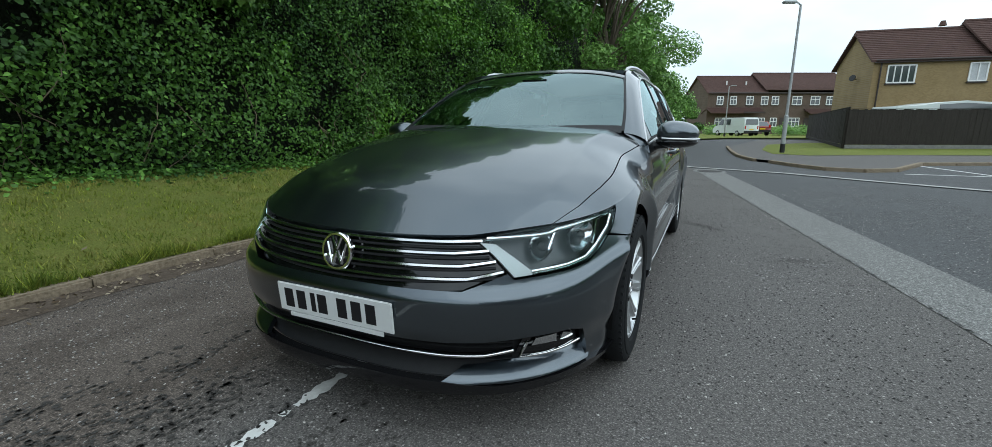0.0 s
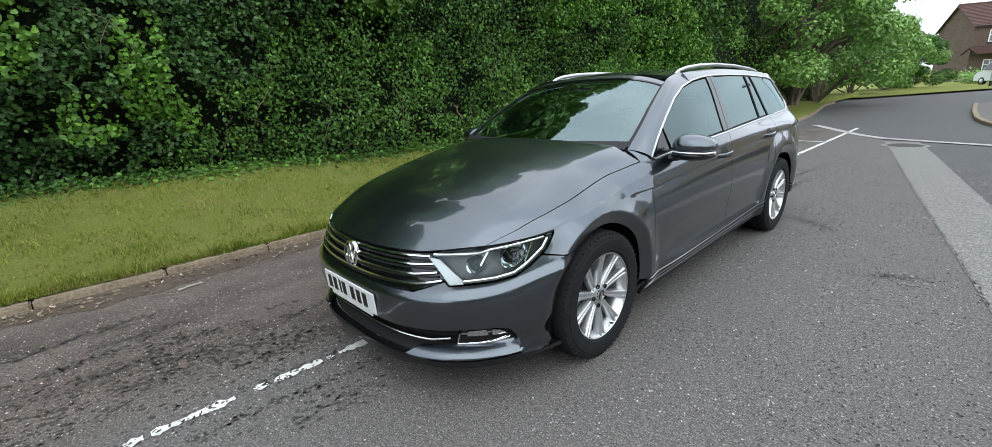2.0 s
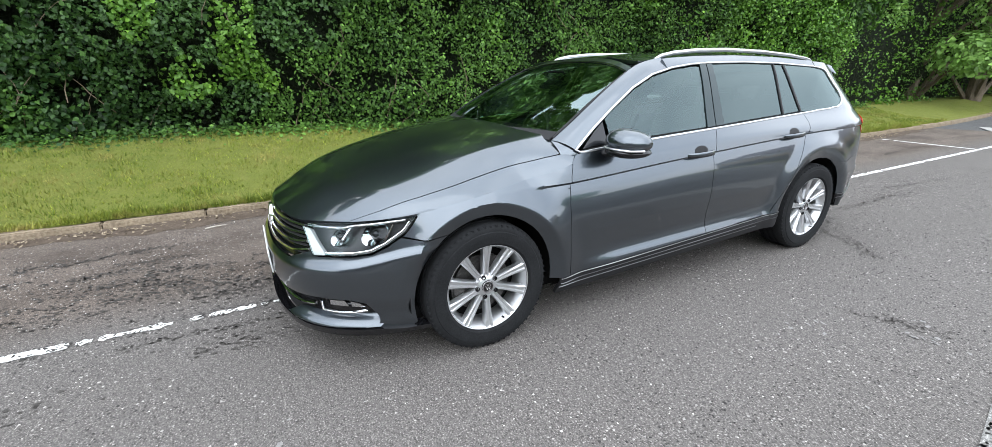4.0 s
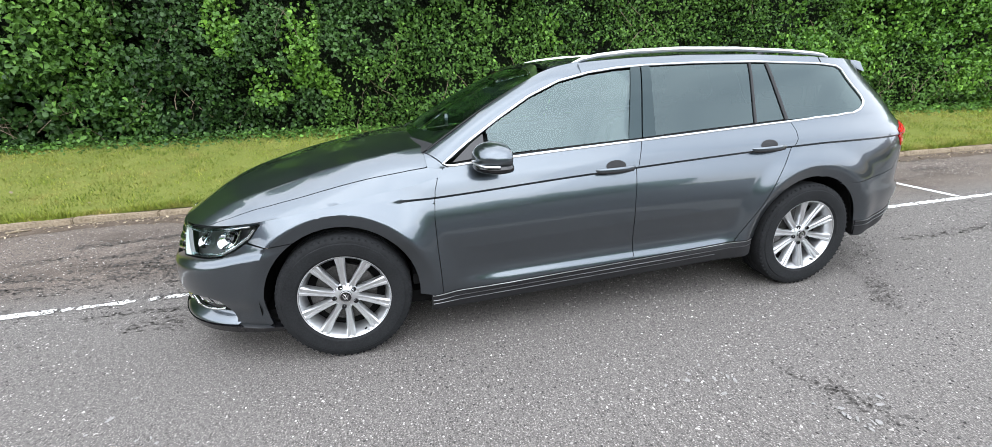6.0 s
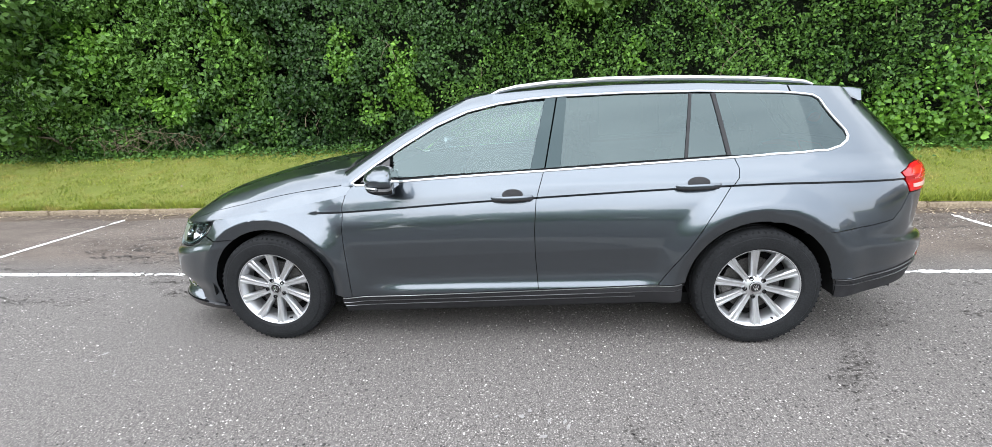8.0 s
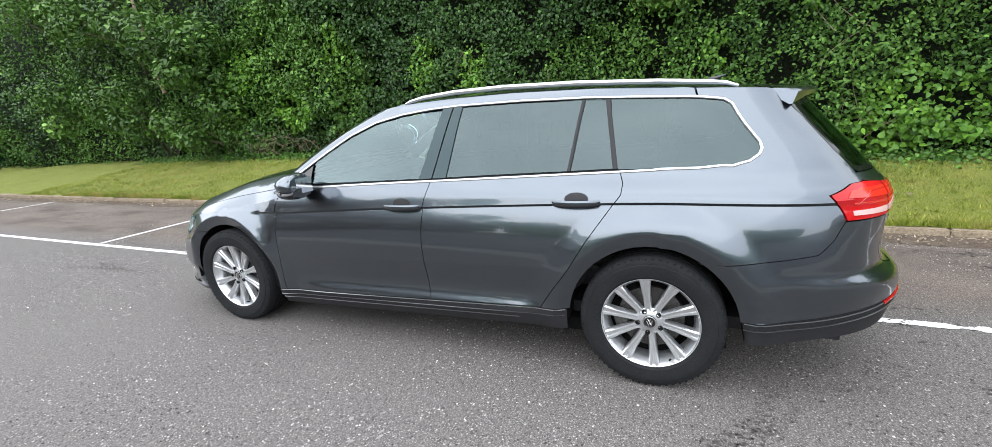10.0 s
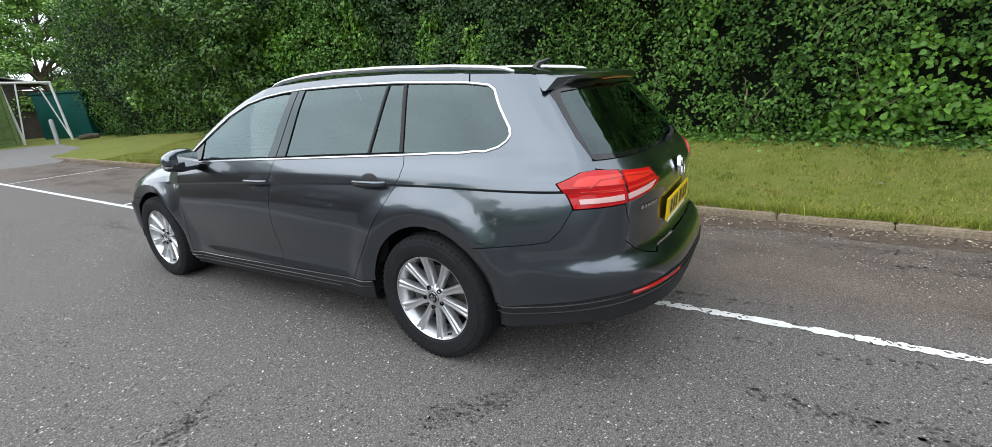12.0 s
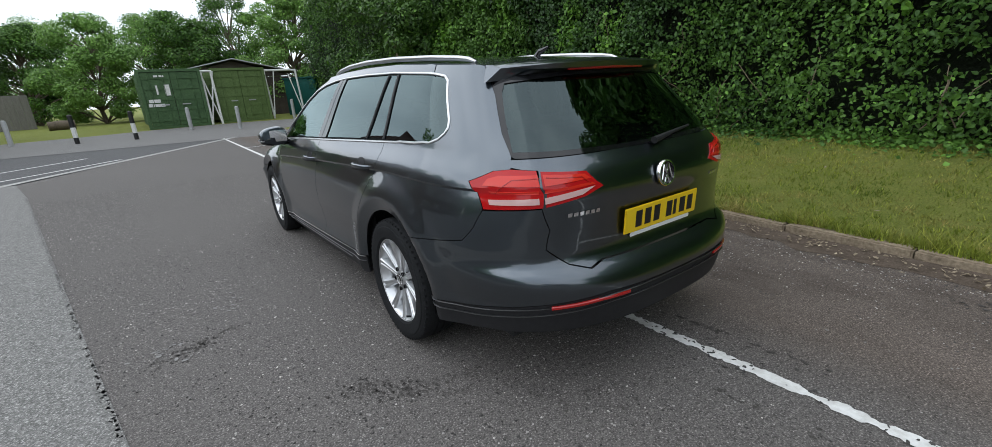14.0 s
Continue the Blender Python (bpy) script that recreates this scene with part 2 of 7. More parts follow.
def glass(name, tint, ior=1.5, rough=0.0, blur=0.0):
    """Thin glazing: tinted see-through, with gloss that grows towards grazing view."""
    m = bpy.data.materials.new(name)
    m.use_nodes = True
    nt = m.node_tree
    nt.nodes.remove(nt.nodes["Principled BSDF"])
    tr, gl, fr, mix = (nt.nodes.new(k) for k in ("ShaderNodeBsdfTransparent", "ShaderNodeBsdfGlossy", "ShaderNodeFresnel", "ShaderNodeMixShader"))
    tr.inputs["Color"].default_value = (*tint, 1)
    gl.inputs["Color"].default_value, gl.inputs["Roughness"].default_value = (0.78, 0.97, 0.98, 1), rough
    fr.inputs["IOR"].default_value = ior
    link(nt, fr.outputs["Fac"], mix.inputs["Fac"])
    link(nt, tr.outputs["BSDF"], mix.inputs[1])
    link(nt, gl.outputs["BSDF"], mix.inputs[2])
    link(nt, mix.outputs["Shader"], nt.nodes["Material Output"].inputs["Surface"])
    return m


GLASS = glass("clear_car_glass", (0.84, 0.95, 0.90), 2.7)
GLASS_SIDE = glass("door_glass", (0.52, 0.65, 0.62), 1.9)
GLASS_DARK = glass("privacy_glass", (0.09, 0.11, 0.115), 1.76)
GLASS_LAMP = glass("lamp_glass", (0.95, 0.97, 0.98), 1.32)


# ---- building helpers ----
def finish(bm, name, mats, parent=None, label="", smooth_angle=40):
    me = bpy.data.meshes.new(name)
    bmesh.ops.recalc_face_normals(bm, faces=bm.faces)
    bm.to_mesh(me)
    bm.free()
    for m in mats if isinstance(mats, (list, tuple)) else [mats]:
        me.materials.append(m)
    if smooth_angle:
        me.polygons.foreach_set("use_smooth", [True] * len(me.polygons))
        me.set_sharp_from_angle(angle=radians(smooth_angle))
    ob = new(name, me)
    if parent:
        ob.parent = parent
    if label:
        tagged(ob, label)
    return ob


def part(name, bm, mat, parent, label="", smooth_angle=40):
    return finish(bm, name, mat, parent, label, smooth_angle)


def empty(name, label, category, group="", kind="", at=(0, 0, 0), turn=0):
    ob = new(name)
    ob.empty_display_size = 0.1
    ob.matrix_world = pose(*at, 0, 0, turn)
    return tagged(ob, label, category, group, kind)


def add_box(bm, x0, x1, y0, y1, z0, z1, bevel=0.0, m=None):
    r = bmesh.ops.create_cube(bm, size=1)
    vs = r["verts"]
    for v in vs:
        v.co = Vector((x0 + (v.co.x + 0.5) * (x1 - x0), y0 + (v.co.y + 0.5) * (y1 - y0), z0 + (v.co.z + 0.5) * (z1 - z0)))
    if bevel:
        es = list({e for v in vs for e in v.link_edges})
        r2 = bmesh.ops.bevel(bm, geom=es, offset=bevel, segments=2, affect="EDGES")
        vs = list({v for f in r2["faces"] for v in f.verts} | {v for v in vs if v.is_valid})
    if m:
        bmesh.ops.transform(bm, matrix=m, verts=vs)
    return vs


def box(x0, x1, y0, y1, z0, z1, bevel=0.0):
    bm = bmesh.new()
    add_box(bm, x0, x1, y0, y1, z0, z1, bevel)
    return bm


def add_tube(bm, points, radii, n=8, caps=True, flat=None):
    """A tube along points; radii one or several; flat: (across, up) factors."""
    pts = [Vector(p) for p in points]
    if isinstance(radii, (int, float)):
        radii = [radii] * len(pts)
    rings = []
    for i, p in enumerate(pts):
        d = (pts[min(i + 1, len(pts) - 1)] - pts[max(i - 1, 0)]).normalized()
        ref = Vector((0, 0, 1)) if abs(d.z) < 0.95 else Vector((1, 0, 0))
        a = d.cross(ref).normalized()
        b = a.cross(d).normalized()
        fa, fb = flat if flat else (1, 1)
        rings.append([bm.verts.new(p + radii[i] * (fa * math.cos(k * math.tau / n) * a + fb * math.sin(k * math.tau / n) * b)) for k in range(n)])
    for r, q in zip(rings, rings[1:]):
        for k in range(n):
            bm.faces.new((r[k], r[(k + 1) % n], q[(k + 1) % n], q[k]))
    if caps:
        bm.faces.new(rings[0][::-1])
        bm.faces.new(rings[-1])


def tube(points, radii, n=8, flat=None):
    bm = bmesh.new()
    add_tube(bm, points, radii, n, True, flat)
    return bm


def add_prism(bm, outline, depth, m=None):
    """A flat outline in x, z pushed back along y by depth."""
    a = [bm.verts.new((x, 0, z)) for x, z in outline]
    b = [bm.verts.new((x, depth, z)) for x, z in outline]
    bm.faces.new(a)
    bm.faces.new(b[::-1])
    n = len(a)
    for i in range(n):
        bm.faces.new((a[i], b[i], b[(i + 1) % n], a[(i + 1) % n]))
    if m:
        bmesh.ops.transform(bm, matrix=m, verts=a + b)


def dense(poly, step):
    out = []
    for i, p in enumerate(poly):
        q = poly[(i + 1) % len(poly)]
        n = max(1, int(math.hypot(q[0] - p[0], q[1] - p[1]) / step))
        out += [(p[0] + (q[0] - p[0]) * k / n, p[1] + (q[1] - p[1]) * k / n) for k in range(n)]
    return out


def rounded(poly, r, n=4, keep=()):
    """Corners of a polygon rounded off by about r; corners listed in keep stay sharp."""
    out = []
    for i, p in enumerate(poly):
        a, b = Vector(poly[i - 1]), Vector(poly[(i + 1) % len(poly)])
        p = Vector(p)
        if i in keep:
            out.append((p.x, p.y))
            continue
        da, db = a - p, b - p
        ra, rb = min(r, da.length * 0.45), min(r, db.length * 0.45)
        s, e = p + da.normalized() * ra, p + db.normalized() * rb
        for k in range(n + 1):
            t = k / n
            q = s * (1 - t) ** 2 + p * 2 * t * (1 - t) + e * t * t
            out.append((q.x, q.y))
    return out


def inset(poly, d):
    """The polygon drawn in by d on all sides."""
    area = sum(p[0] * q[1] - q[0] * p[1] for p, q in zip(poly, poly[1:] + poly[:1]))
    sgn = 1 if area > 0 else -1
    out = []
    for i, p in enumerate(poly):
        a, b = poly[i - 1], poly[(i + 1) % len(poly)]
        u, v = Vector((p[0] - a[0], p[1] - a[1])), Vector((b[0] - p[0], b[1] - p[1]))
        if u.length < 1e-7 or v.length < 1e-7:
            out.append(p)
            continue
        u.normalize(), v.normalize()
        nu, nv = Vector((-u.y, u.x)) * sgn, Vector((-v.y, v.x)) * sgn
        k = nu + nv
        k = k / max(0.35, k.length_squared / 2) if k.length > 1e-6 else nu
        out.append((p[0] + k.x * d, p[1] + k.y * d))
    return out


def clip(poly, axis, lim, keep_greater):
    out = []
    for i, p in enumerate(poly):
        q = poly[(i + 1) % len(poly)]
        a, b = (p[axis] >= lim, q[axis] >= lim) if keep_greater else (p[axis] <= lim, q[axis] <= lim)
        if a:
            out.append(p)
        if a != b:
            t = (lim - p[axis]) / (q[axis] - p[axis])
            c = [p[0] + (q[0] - p[0]) * t, p[1] + (q[1] - p[1]) * t]
            c[axis] = lim
            out.append(tuple(c))
    return out


def skin(poly, surf, step=(0.03, 0.03), thick=0.02, gap=0.0025, lift=0.0, mirror=False, bm=None, edge=True):
    """A panel: the part of a surface inside a polygon of its two parameters, with a turned-in edge all round."""
    poly = dense(poly, min(step) * 0.9)
    if gap:
        poly = inset(poly, gap)
    bm = bm or bmesh.new()
    us, vs = [p[0] for p in poly], [p[1] for p in poly]
    verts, norms = {}, {}

    def vert(p):
        k = (round(p[0], 5), round(p[1], 5))
        if k not in verts:
            c = surf(*k)
            e = 0.004
            n = (surf(k[0] + e, k[1]) - surf(k[0] - e, k[1])).cross(surf(k[0], k[1] + e) - surf(k[0], k[1] - e))
            n = n.normalized() if n.length > 1e-12 else Vector((0, 0, 1))
            if n.dot(c - Vector((0, 1.45, 0.55))) < 0:
                n = -n
            c = c + n * lift
            if mirror:
                c, n = Vector((-c.x, c.y, c.z)), Vector((-n.x, n.y, n.z))
            verts[k] = bm.verts.new(c)
            norms[verts[k]] = n
        return verts[k]

    faces = []
    i0, i1 = math.floor(min(us) / step[0]), math.ceil(max(us) / step[0])
    for i in range(i0, i1):
        col = clip(clip(poly, 0, i * step[0], True), 0, (i + 1) * step[0], False)
        if len(col) < 3:
            continue
        lo, hi = min(p[1] for p in col), max(p[1] for p in col)
        for j in range(math.floor(lo / step[1]), math.ceil(hi / step[1])):
            cell = clip(clip(col, 1, j * step[1], True), 1, (j + 1) * step[1], False)
            loop = []
            for p in cell:
                v = vert(p)
                if v not in loop:
                    loop.append(v)
            if len(loop) >= 3:
                try:
                    faces.append(bm.faces.new(loop))
                except ValueError:
                    pass
    for f in faces:
        f.normal_update()
        if f.normal.dot(norms[f.verts[0]]) < 0:
            f.normal_flip()
    if edge and thick:
        rim = [e for f in faces for e in f.edges if len(e.link_faces) == 1]
        low = {}
        for e in set(rim):
            q = []
            for v in e.verts:
                if v not in low:
                    low[v] = bm.verts.new(v.co - norms[v] * thick)
                q.append(low[v])
            try:
                bm.faces.new((e.verts[0], e.verts[1], q[1], q[0]))
            except ValueError:
                pass
    for v in list(verts.values()):
        if not v.link_faces:
            bm.verts.remove(v)
    return bm


def finish_skin(bm, name, mat, parent, label="", angle=35):
    """As finish(), but keeps the way each face looks."""
    me = bpy.data.meshes.new(name)
    bm.to_mesh(me)
    bm.free()
    me.materials.append(mat)
    me.polygons.foreach_set("use_smooth", [True] * len(me.polygons))
    me.set_sharp_from_angle(angle=radians(angle))
    ob = new(name, me)
    ob.parent = parent
    return tagged(ob, label) if label else ob


def strip(points, surf, width, height, mat, name, parent, label="", mirror=False, offset=0.0):
    """A raised moulding along a line of surface parameters."""
    bm = bmesh.new()
    pts = []
    for a, b in zip(points, points[1:]):
        n = max(1, int(math.hypot(b[0] - a[0], b[1] - a[1]) / 0.03))
        pts += [(a[0] + (b[0] - a[0]) * k / n, a[1] + (b[1] - a[1]) * k / n) for k in range(n)]
    pts.append(points[-1])
    rings = []
    for i, p in enumerate(pts):
        c = surf(*p)
        e = 0.004
        n = (surf(p[0] + e, p[1]) - surf(p[0] - e, p[1])).cross(surf(p[0], p[1] + e) - surf(p[0], p[1] - e)).normalized()
        if n.dot(c - Vector((0, 1.45, 0.55))) < 0:
            n = -n
        d = (surf(*pts[min(i + 1, len(pts) - 1)]) - surf(*pts[max(i - 1, 0)])).normalized()
        t = n.cross(d).normalized()
        c = c + n * offset
        ring = []
        for a, h in ((-0.5, -0.6), (-0.5, 0.45), (-0.28, 1.0), (0.28, 1.0), (0.5, 0.45), (0.5, -0.6)):
            q = c + t * (a * width) + n * (h * height)
            ring.append(bm.verts.new((-q.x, q.y, q.z) if mirror else q))
        rings.append(ring)
    closed = points[0] == points[-1]
    if closed:
        for v in rings.pop():
            bm.verts.remove(v)
        rings.append(rings[0])
    for r, q in zip(rings, rings[1:]):
        for k in range(5):
            bm.faces.new((r[k], r[k + 1], q[k + 1], q[k]))
    if not closed:
        bm.faces.new(rings[0])
        bm.faces.new(rings[-1][::-1])
    return finish(bm, name, mat, parent, label)


# ---- car: the body's surfaces, in metres, y from the front axle backwards ----
def curve(xs, ys):
    """A smooth monotone curve through a few points."""
    n = len(xs)
    d = [(ys[i + 1] - ys[i]) / (xs[i + 1] - xs[i]) for i in range(n - 1)]
    m = [d[0]] + [0 if d[i - 1] * d[i] <= 0 else 2 * d[i - 1] * d[i] / (d[i - 1] + d[i]) for i in range(1, n - 1)] + [d[-1]]

    def at(x):
        if x <= xs[0]:
            return ys[0]
        if x >= xs[-1]:
            return ys[-1]
        i = 0
        while x > xs[i + 1]:
            i += 1
        h = xs[i + 1] - xs[i]
        t = (x - xs[i]) / h
        a, b = t * t * (3 - 2 * t), t * (1 - t)
        return ys[i] * (1 - a) + ys[i + 1] * a + h * b * ((1 - t) * m[i] - t * m[i + 1])
    return at


def smooth(a, b, x):
    t = min(1.0, max(0.0, (x - a) / (b - a)))
    return t * t * (3 - 2 * t)


BASE = 2.807            # wheelbase
crease_z = curve([-0.5, 0.34, 1.3, 2.33, 2.9, 3.9], [0.80, 0.813, 0.865, 0.908, 0.925, 0.943])
belt_z = curve([0.3, 0.55, 1.24, 1.9, 2.6, 3.1, 3.9], [0.93, 0.955, 0.996, 1.0215, 1.0487, 1.069, 1.085])
side_low = curve([0.10, 0.20, 0.29, 0.40, 0.50, 0.58, 0.68, 0.78, 0.90],
                 [0.800, 0.845, 0.871, 0.878, 0.881, 0.886, 0.892, 0.888, 0.876])
# the doors' flare above the sill, and the hollow over it
door_flare = curve([0.25, 0.29, 0.325, 0.345, 0.40, 0.44, 0.50, 0.58], [0.0, 0.005, 0.012, 0.0095, -0.010, -0.014, -0.009, 0.0])
side_up = curve([0.0, 0.05, 0.10, 0.148, 0.20, 0.30, 0.40, 0.45, 0.50, 0.54, 0.57, 0.60], [0.0, -0.014, -0.034, -0.055, -0.080, -0.127, -0.175, -0.202, -0.232, -0.265, -0.300, -0.355])
nose_y = curve([0.12, 0.16, 0.20, 0.225, 0.28, 0.33, 0.42, 0.50, 0.58, 0.64, 0.70, 0.76, 0.86],
               [-0.83, -0.895, -0.928, -0.932, -0.905, -0.915, -0.932, -0.93, -0.912, -0.895, -0.875, -0.845, -0.74])
tail_y = curve([0.12, 0.23, 0.34, 0.45, 0.505, 0.548, 0.582, 0.608, 0.64, 0.72, 0.80, 0.88, 0.96, 1.02, 1.08, 1.234, 1.365, 1.46],
               [3.70, 3.81, 3.885, 3.906, 3.902, 3.887, 3.857, 3.818, 3.801, 3.795, 3.80, 3.81, 3.785, 3.735, 3.69, 3.56, 3.455, 3.40])
nose_n = curve([0.15, 0.45, 0.58, 0.70, 0.80], [2.85, 2.85, 2.65, 2.38, 2.3])
tail_n = curve([0.45, 0.62, 0.95, 1.10, 1.30, 1.45], [3.0, 3.5, 3.9, 4.0, 3.6, 3.4])
S_NOSE, S_SIDE, S_TAIL = 1.35, 2.85, 1.32
S_END = S_NOSE + S_SIDE + S_TAIL
ledge_z = curve([0.0, 0.40, 0.60, 0.80, 0.95, 1.10, 1.30], [0.522, 0.525, 0.535, 0.552, 0.580, 0.612, 0.632])


def undercut(d):
    """The hollow under the crease, d below it."""
    return 0.0165 * (d / 0.0145 if d < 0.0145 else max(0.0, 1 - (d - 0.0145) / 0.15) ** 2)


def taper(y, z):
    """How much the body draws in towards the tail."""
    return smooth(1.1, 2.85, y) * (0.026 * smooth(0.55, 0.95, z) + 0.030 * smooth(0.93, 1.06, z))


def flare(d, front):
    """The swelling round a wheel, d from its centre: a brow, crisp in front, then a flat band turned inwards down to the arch's lip."""
    soft = 0.022 * smooth(0.60, 0.452, d) - 0.46 * max(0.0, 0.452 - max(d, 0.372))
    crisp = 0.034 * max(0.0, 1 - max(0.0, d - 0.443) / 0.155) ** 2 - 0.62 * max(0.0, 0.443 - max(d, 0.372))
    return soft + (crisp - soft) * front


def wing_lean(y, z):
    """How the front wing rolls inwards over the wheel, up to the bonnet's edge."""
    return 0.030 * max(0.0, min(1.2, (z - 0.62) / 0.20)) ** 1.5 * smooth(-0.42, -0.12, y) * smooth(0.50, 0.22, y)


def side_x(y, z):
    """Half width of the body at y, z."""
    zc = crease_z(y)
    if z <= zc:
        zz = 0.90 - (zc - z) * (0.90 - 0.10) / (zc - 0.10)
        x = side_low(zz) + door_flare(zz) * smooth(0.48, 0.85, y) * smooth(2.42, 2.15, y)
        x -= undercut(zc - z) * smooth(0.24, 0.42, y)
    else:
        x = 0.876 + side_up(z - zc)
    for yc in (0.0, BASE):
        d = math.hypot(y - yc, z - 0.335)
        if d < 0.60:
            x += flare(d, smooth(0.40, 0.62, z) if yc == 0.0 else 0.0) * smooth(0.20, 0.27, z)
    return x - taper(y, z) - wing_lean(y, z)


def body(s, z):
    """The body's skin: s runs along the plan's outline from the nose's middle to the tail's."""
    m = 1.0
    if s < 0:
        s, m = -s, -1.0
    if s > S_END:
        s, m = 2 * S_END - s, -1.0
    if s < S_NOSE:
        th, e = s / S_NOSE * math.pi / 2, 2 / nose_n(z)
        w, yf = side_x(0.0, z) + wing_lean(0.0, z), nose_y(z)
        if abs(z - 0.335) < 0.60:
            w = side_low(0.90 - (crease_z(0) - z) * 0.8 / (crease_z(0) - 0.10)) if z <= crease_z(0) else 0.876 + side_up(z - crease_z(0))
        x, y = w * math.sin(th) ** e, yf * math.cos(th) ** e
        # the bumper stands proud in a ledge under the lamps and the grille
        out = 0.020 * smooth(ledge_z(s) + 0.022, ledge_z(s) - 0.016, z) * smooth(0.30, 0.40, z) * smooth(1.27, 1.0, s)
        x, y = x + out * math.sin(th), y - out * math.cos(th) * 0.7
        if y > -0.52:
            d = math.hypot(y, z - 0.335)
            x += flare(d, smooth(0.40, 0.62, z)) * smooth(0.20, 0.27, z) * smooth(-0.52, -0.30, y) - wing_lean(y, z)
    elif s < S_NOSE + S_SIDE:
        y = s - S_NOSE
        x = side_x(y, z)
    else:
        e = 2 / tail_n(z)
        th = (s - S_NOSE - S_SIDE) / S_TAIL * math.pi / 2
        w = side_low(0.90 - (crease_z(S_SIDE) - z) * 0.8 / (crease_z(S_SIDE) - 0.10)) if z <= crease_z(S_SIDE) else side_x(S_SIDE, z)
        if z <= crease_z(S_SIDE):
            w -= undercut(crease_z(S_SIDE) - z) + taper(S_SIDE, z)
        x = w * math.cos(th) ** e
        y = S_SIDE + (tail_y(z) - S_SIDE) * math.sin(th) ** e
        d = math.hypot(y - BASE, z - 0.335)
        x += flare(d, 0.0) * smooth(0.20, 0.27, z) if d < 0.60 else 0
    return Vector((m * x, y, z))


def crease_at(s):
    return crease_z(min(S_SIDE, max(0.0, (s if s < S_END else 2 * S_END - s) - S_NOSE)))


def flank(s, q):
    """The body's skin again, with its second parameter counted from the crease so that rows of faces follow it."""
    return body(s, q + crease_at(s) - 0.87)


def Q(poly):
    """A side panel's outline turned into flank()'s parameters."""
    return [(s, z - crease_at(s) + 0.87) for s, z in dense(poly, 0.04)]


def sx(x, z):
    """s at the nose for a given x."""
    w = body(S_NOSE - 1e-6, z).x
    q = min(1.0, abs(x) / w)
    return math.copysign(math.asin(q ** (nose_n(z) / 2)) / (math.pi / 2) * S_NOSE, x)


def sy(y, z):
    """s on the left side for a given y."""
    if 0 <= y <= S_SIDE:
        return S_NOSE + y
    if y < 0:
        q = min(1.0, y / nose_y(z))
        return math.acos(q ** (nose_n(z) / 2)) / (math.pi / 2) * S_NOSE
    q = min(1.0, (y - S_SIDE) / (tail_y(z) - S_SIDE))
    return S_NOSE + S_SIDE + math.asin(q ** (tail_n(z) / 2)) / (math.pi / 2) * S_TAIL


def st(x, z):
    """s at the tail for a given x."""
    w = body(S_NOSE + S_SIDE + 1e-6, z).x
    q = min(1.0, abs(x) / w)
    a = math.acos(q ** (tail_n(z) / 2)) / (math.pi / 2) * S_TAIL + S_NOSE + S_SIDE
    return a if x > 0 else 2 * S_END - a


bonnet_mid = [curve([0, 0.18, 0.36, 0.54, 0.72, 0.90, 1.0], v) for v in
              ([-0.888, -0.645, -0.404, -0.168, 0.062, 0.291, 0.43], [0.712, 0.848, 0.922, 0.980, 1.020, 1.050, 1.060])]
EDGE = ([-0.40, -0.13, 0.13, 0.38, 0.60], [0.762, 0.799, 0.836, 0.876, 0.930])
edge_y, edge_z = (curve([0, 0.25, 0.5, 0.75, 1.0], v) for v in EDGE)
edge_v = [k / 60 for k in range(61)]
bonnet_edge = [curve(edge_v, [body(sy(edge_y(v), edge_z(v)), edge_z(v)).x for v in edge_v]), edge_y, edge_z]
lead_z = curve([0, 0.40, 0.512, 0.62, 0.752, 0.896, 0.992], [0.703, 0.705, 0.714, 0.724, 0.733, 0.747, 0.759])


def crown(a):
    """The bonnet's height across its half width: nearly flat to a long crease, then falling away to the wing."""
    k = 0.74
    if a < k:
        return 1 - 0.15 * (a / k) ** 2.2
    t = min(1.0, (a - k) / (1 - k))
    return 0.85 * (1 - 0.58 * t - 0.42 * t ** 3)


def bonnet(w, v):
    """Bonnet and wing tops: w across from -1 to 1, v from the leading edge to the windscreen."""
    a = abs(w)
    ex, ey, ez = (c(v) for c in bonnet_edge)
    my, mz = bonnet_mid[0](v), bonnet_mid[1](v)
    z = ez + (mz - ez) * crown(a)
    p = Vector((w * ex, my + (ey - my) * a ** 2.3, z))
    if v < 0.35:
        p += lead_shift(round(a, 4)) * (1 - smooth(0, 0.35, v))
    return p


@functools.lru_cache(None)
def lead_shift(a):
    """How far the bonnet's plain leading edge lies from the body's skin."""
    ex, ey, ez = (c(0) for c in bonnet_edge)
    zt = 0.74
    for k in range(4):
        s = sx(min(1.0, a) * ex, zt)
        zt = lead_z(s)
    q = body(s, zt)
    f = crown(a)
    return Vector((0, q.y - (bonnet_mid[0](0) + (ey - bonnet_mid[0](0)) * a ** 2.3), zt - (ez + (bonnet_mid[1](0) - ez) * f)))


screen_edge = [curve([0, 0.25, 0.5, 0.75, 1.0], v) for v in ([0.712, 0.689, 0.656, 0.620, 0.580], [0.469, 0.628, 0.795, 0.963, 1.128], [1.014, 1.114, 1.211, 1.298, 1.373])]
screen_mid = [curve([0, 0.25, 0.5, 0.75, 1.0], v) for v in ([0.36, 0.585, 0.80, 1.015, 1.22], [1.030, 1.155, 1.268, 1.363, 1.440])]


def screen(w, v):
    a = abs(w)
    ex, ey, ez = (c(v) for c in screen_edge)
    return Vector((w * ex, screen_mid[0](v) + (ey - screen_mid[0](v)) * a ** 2.2, screen_mid[1](v) + (ez - screen_mid[1](v)) * a ** 2.6))


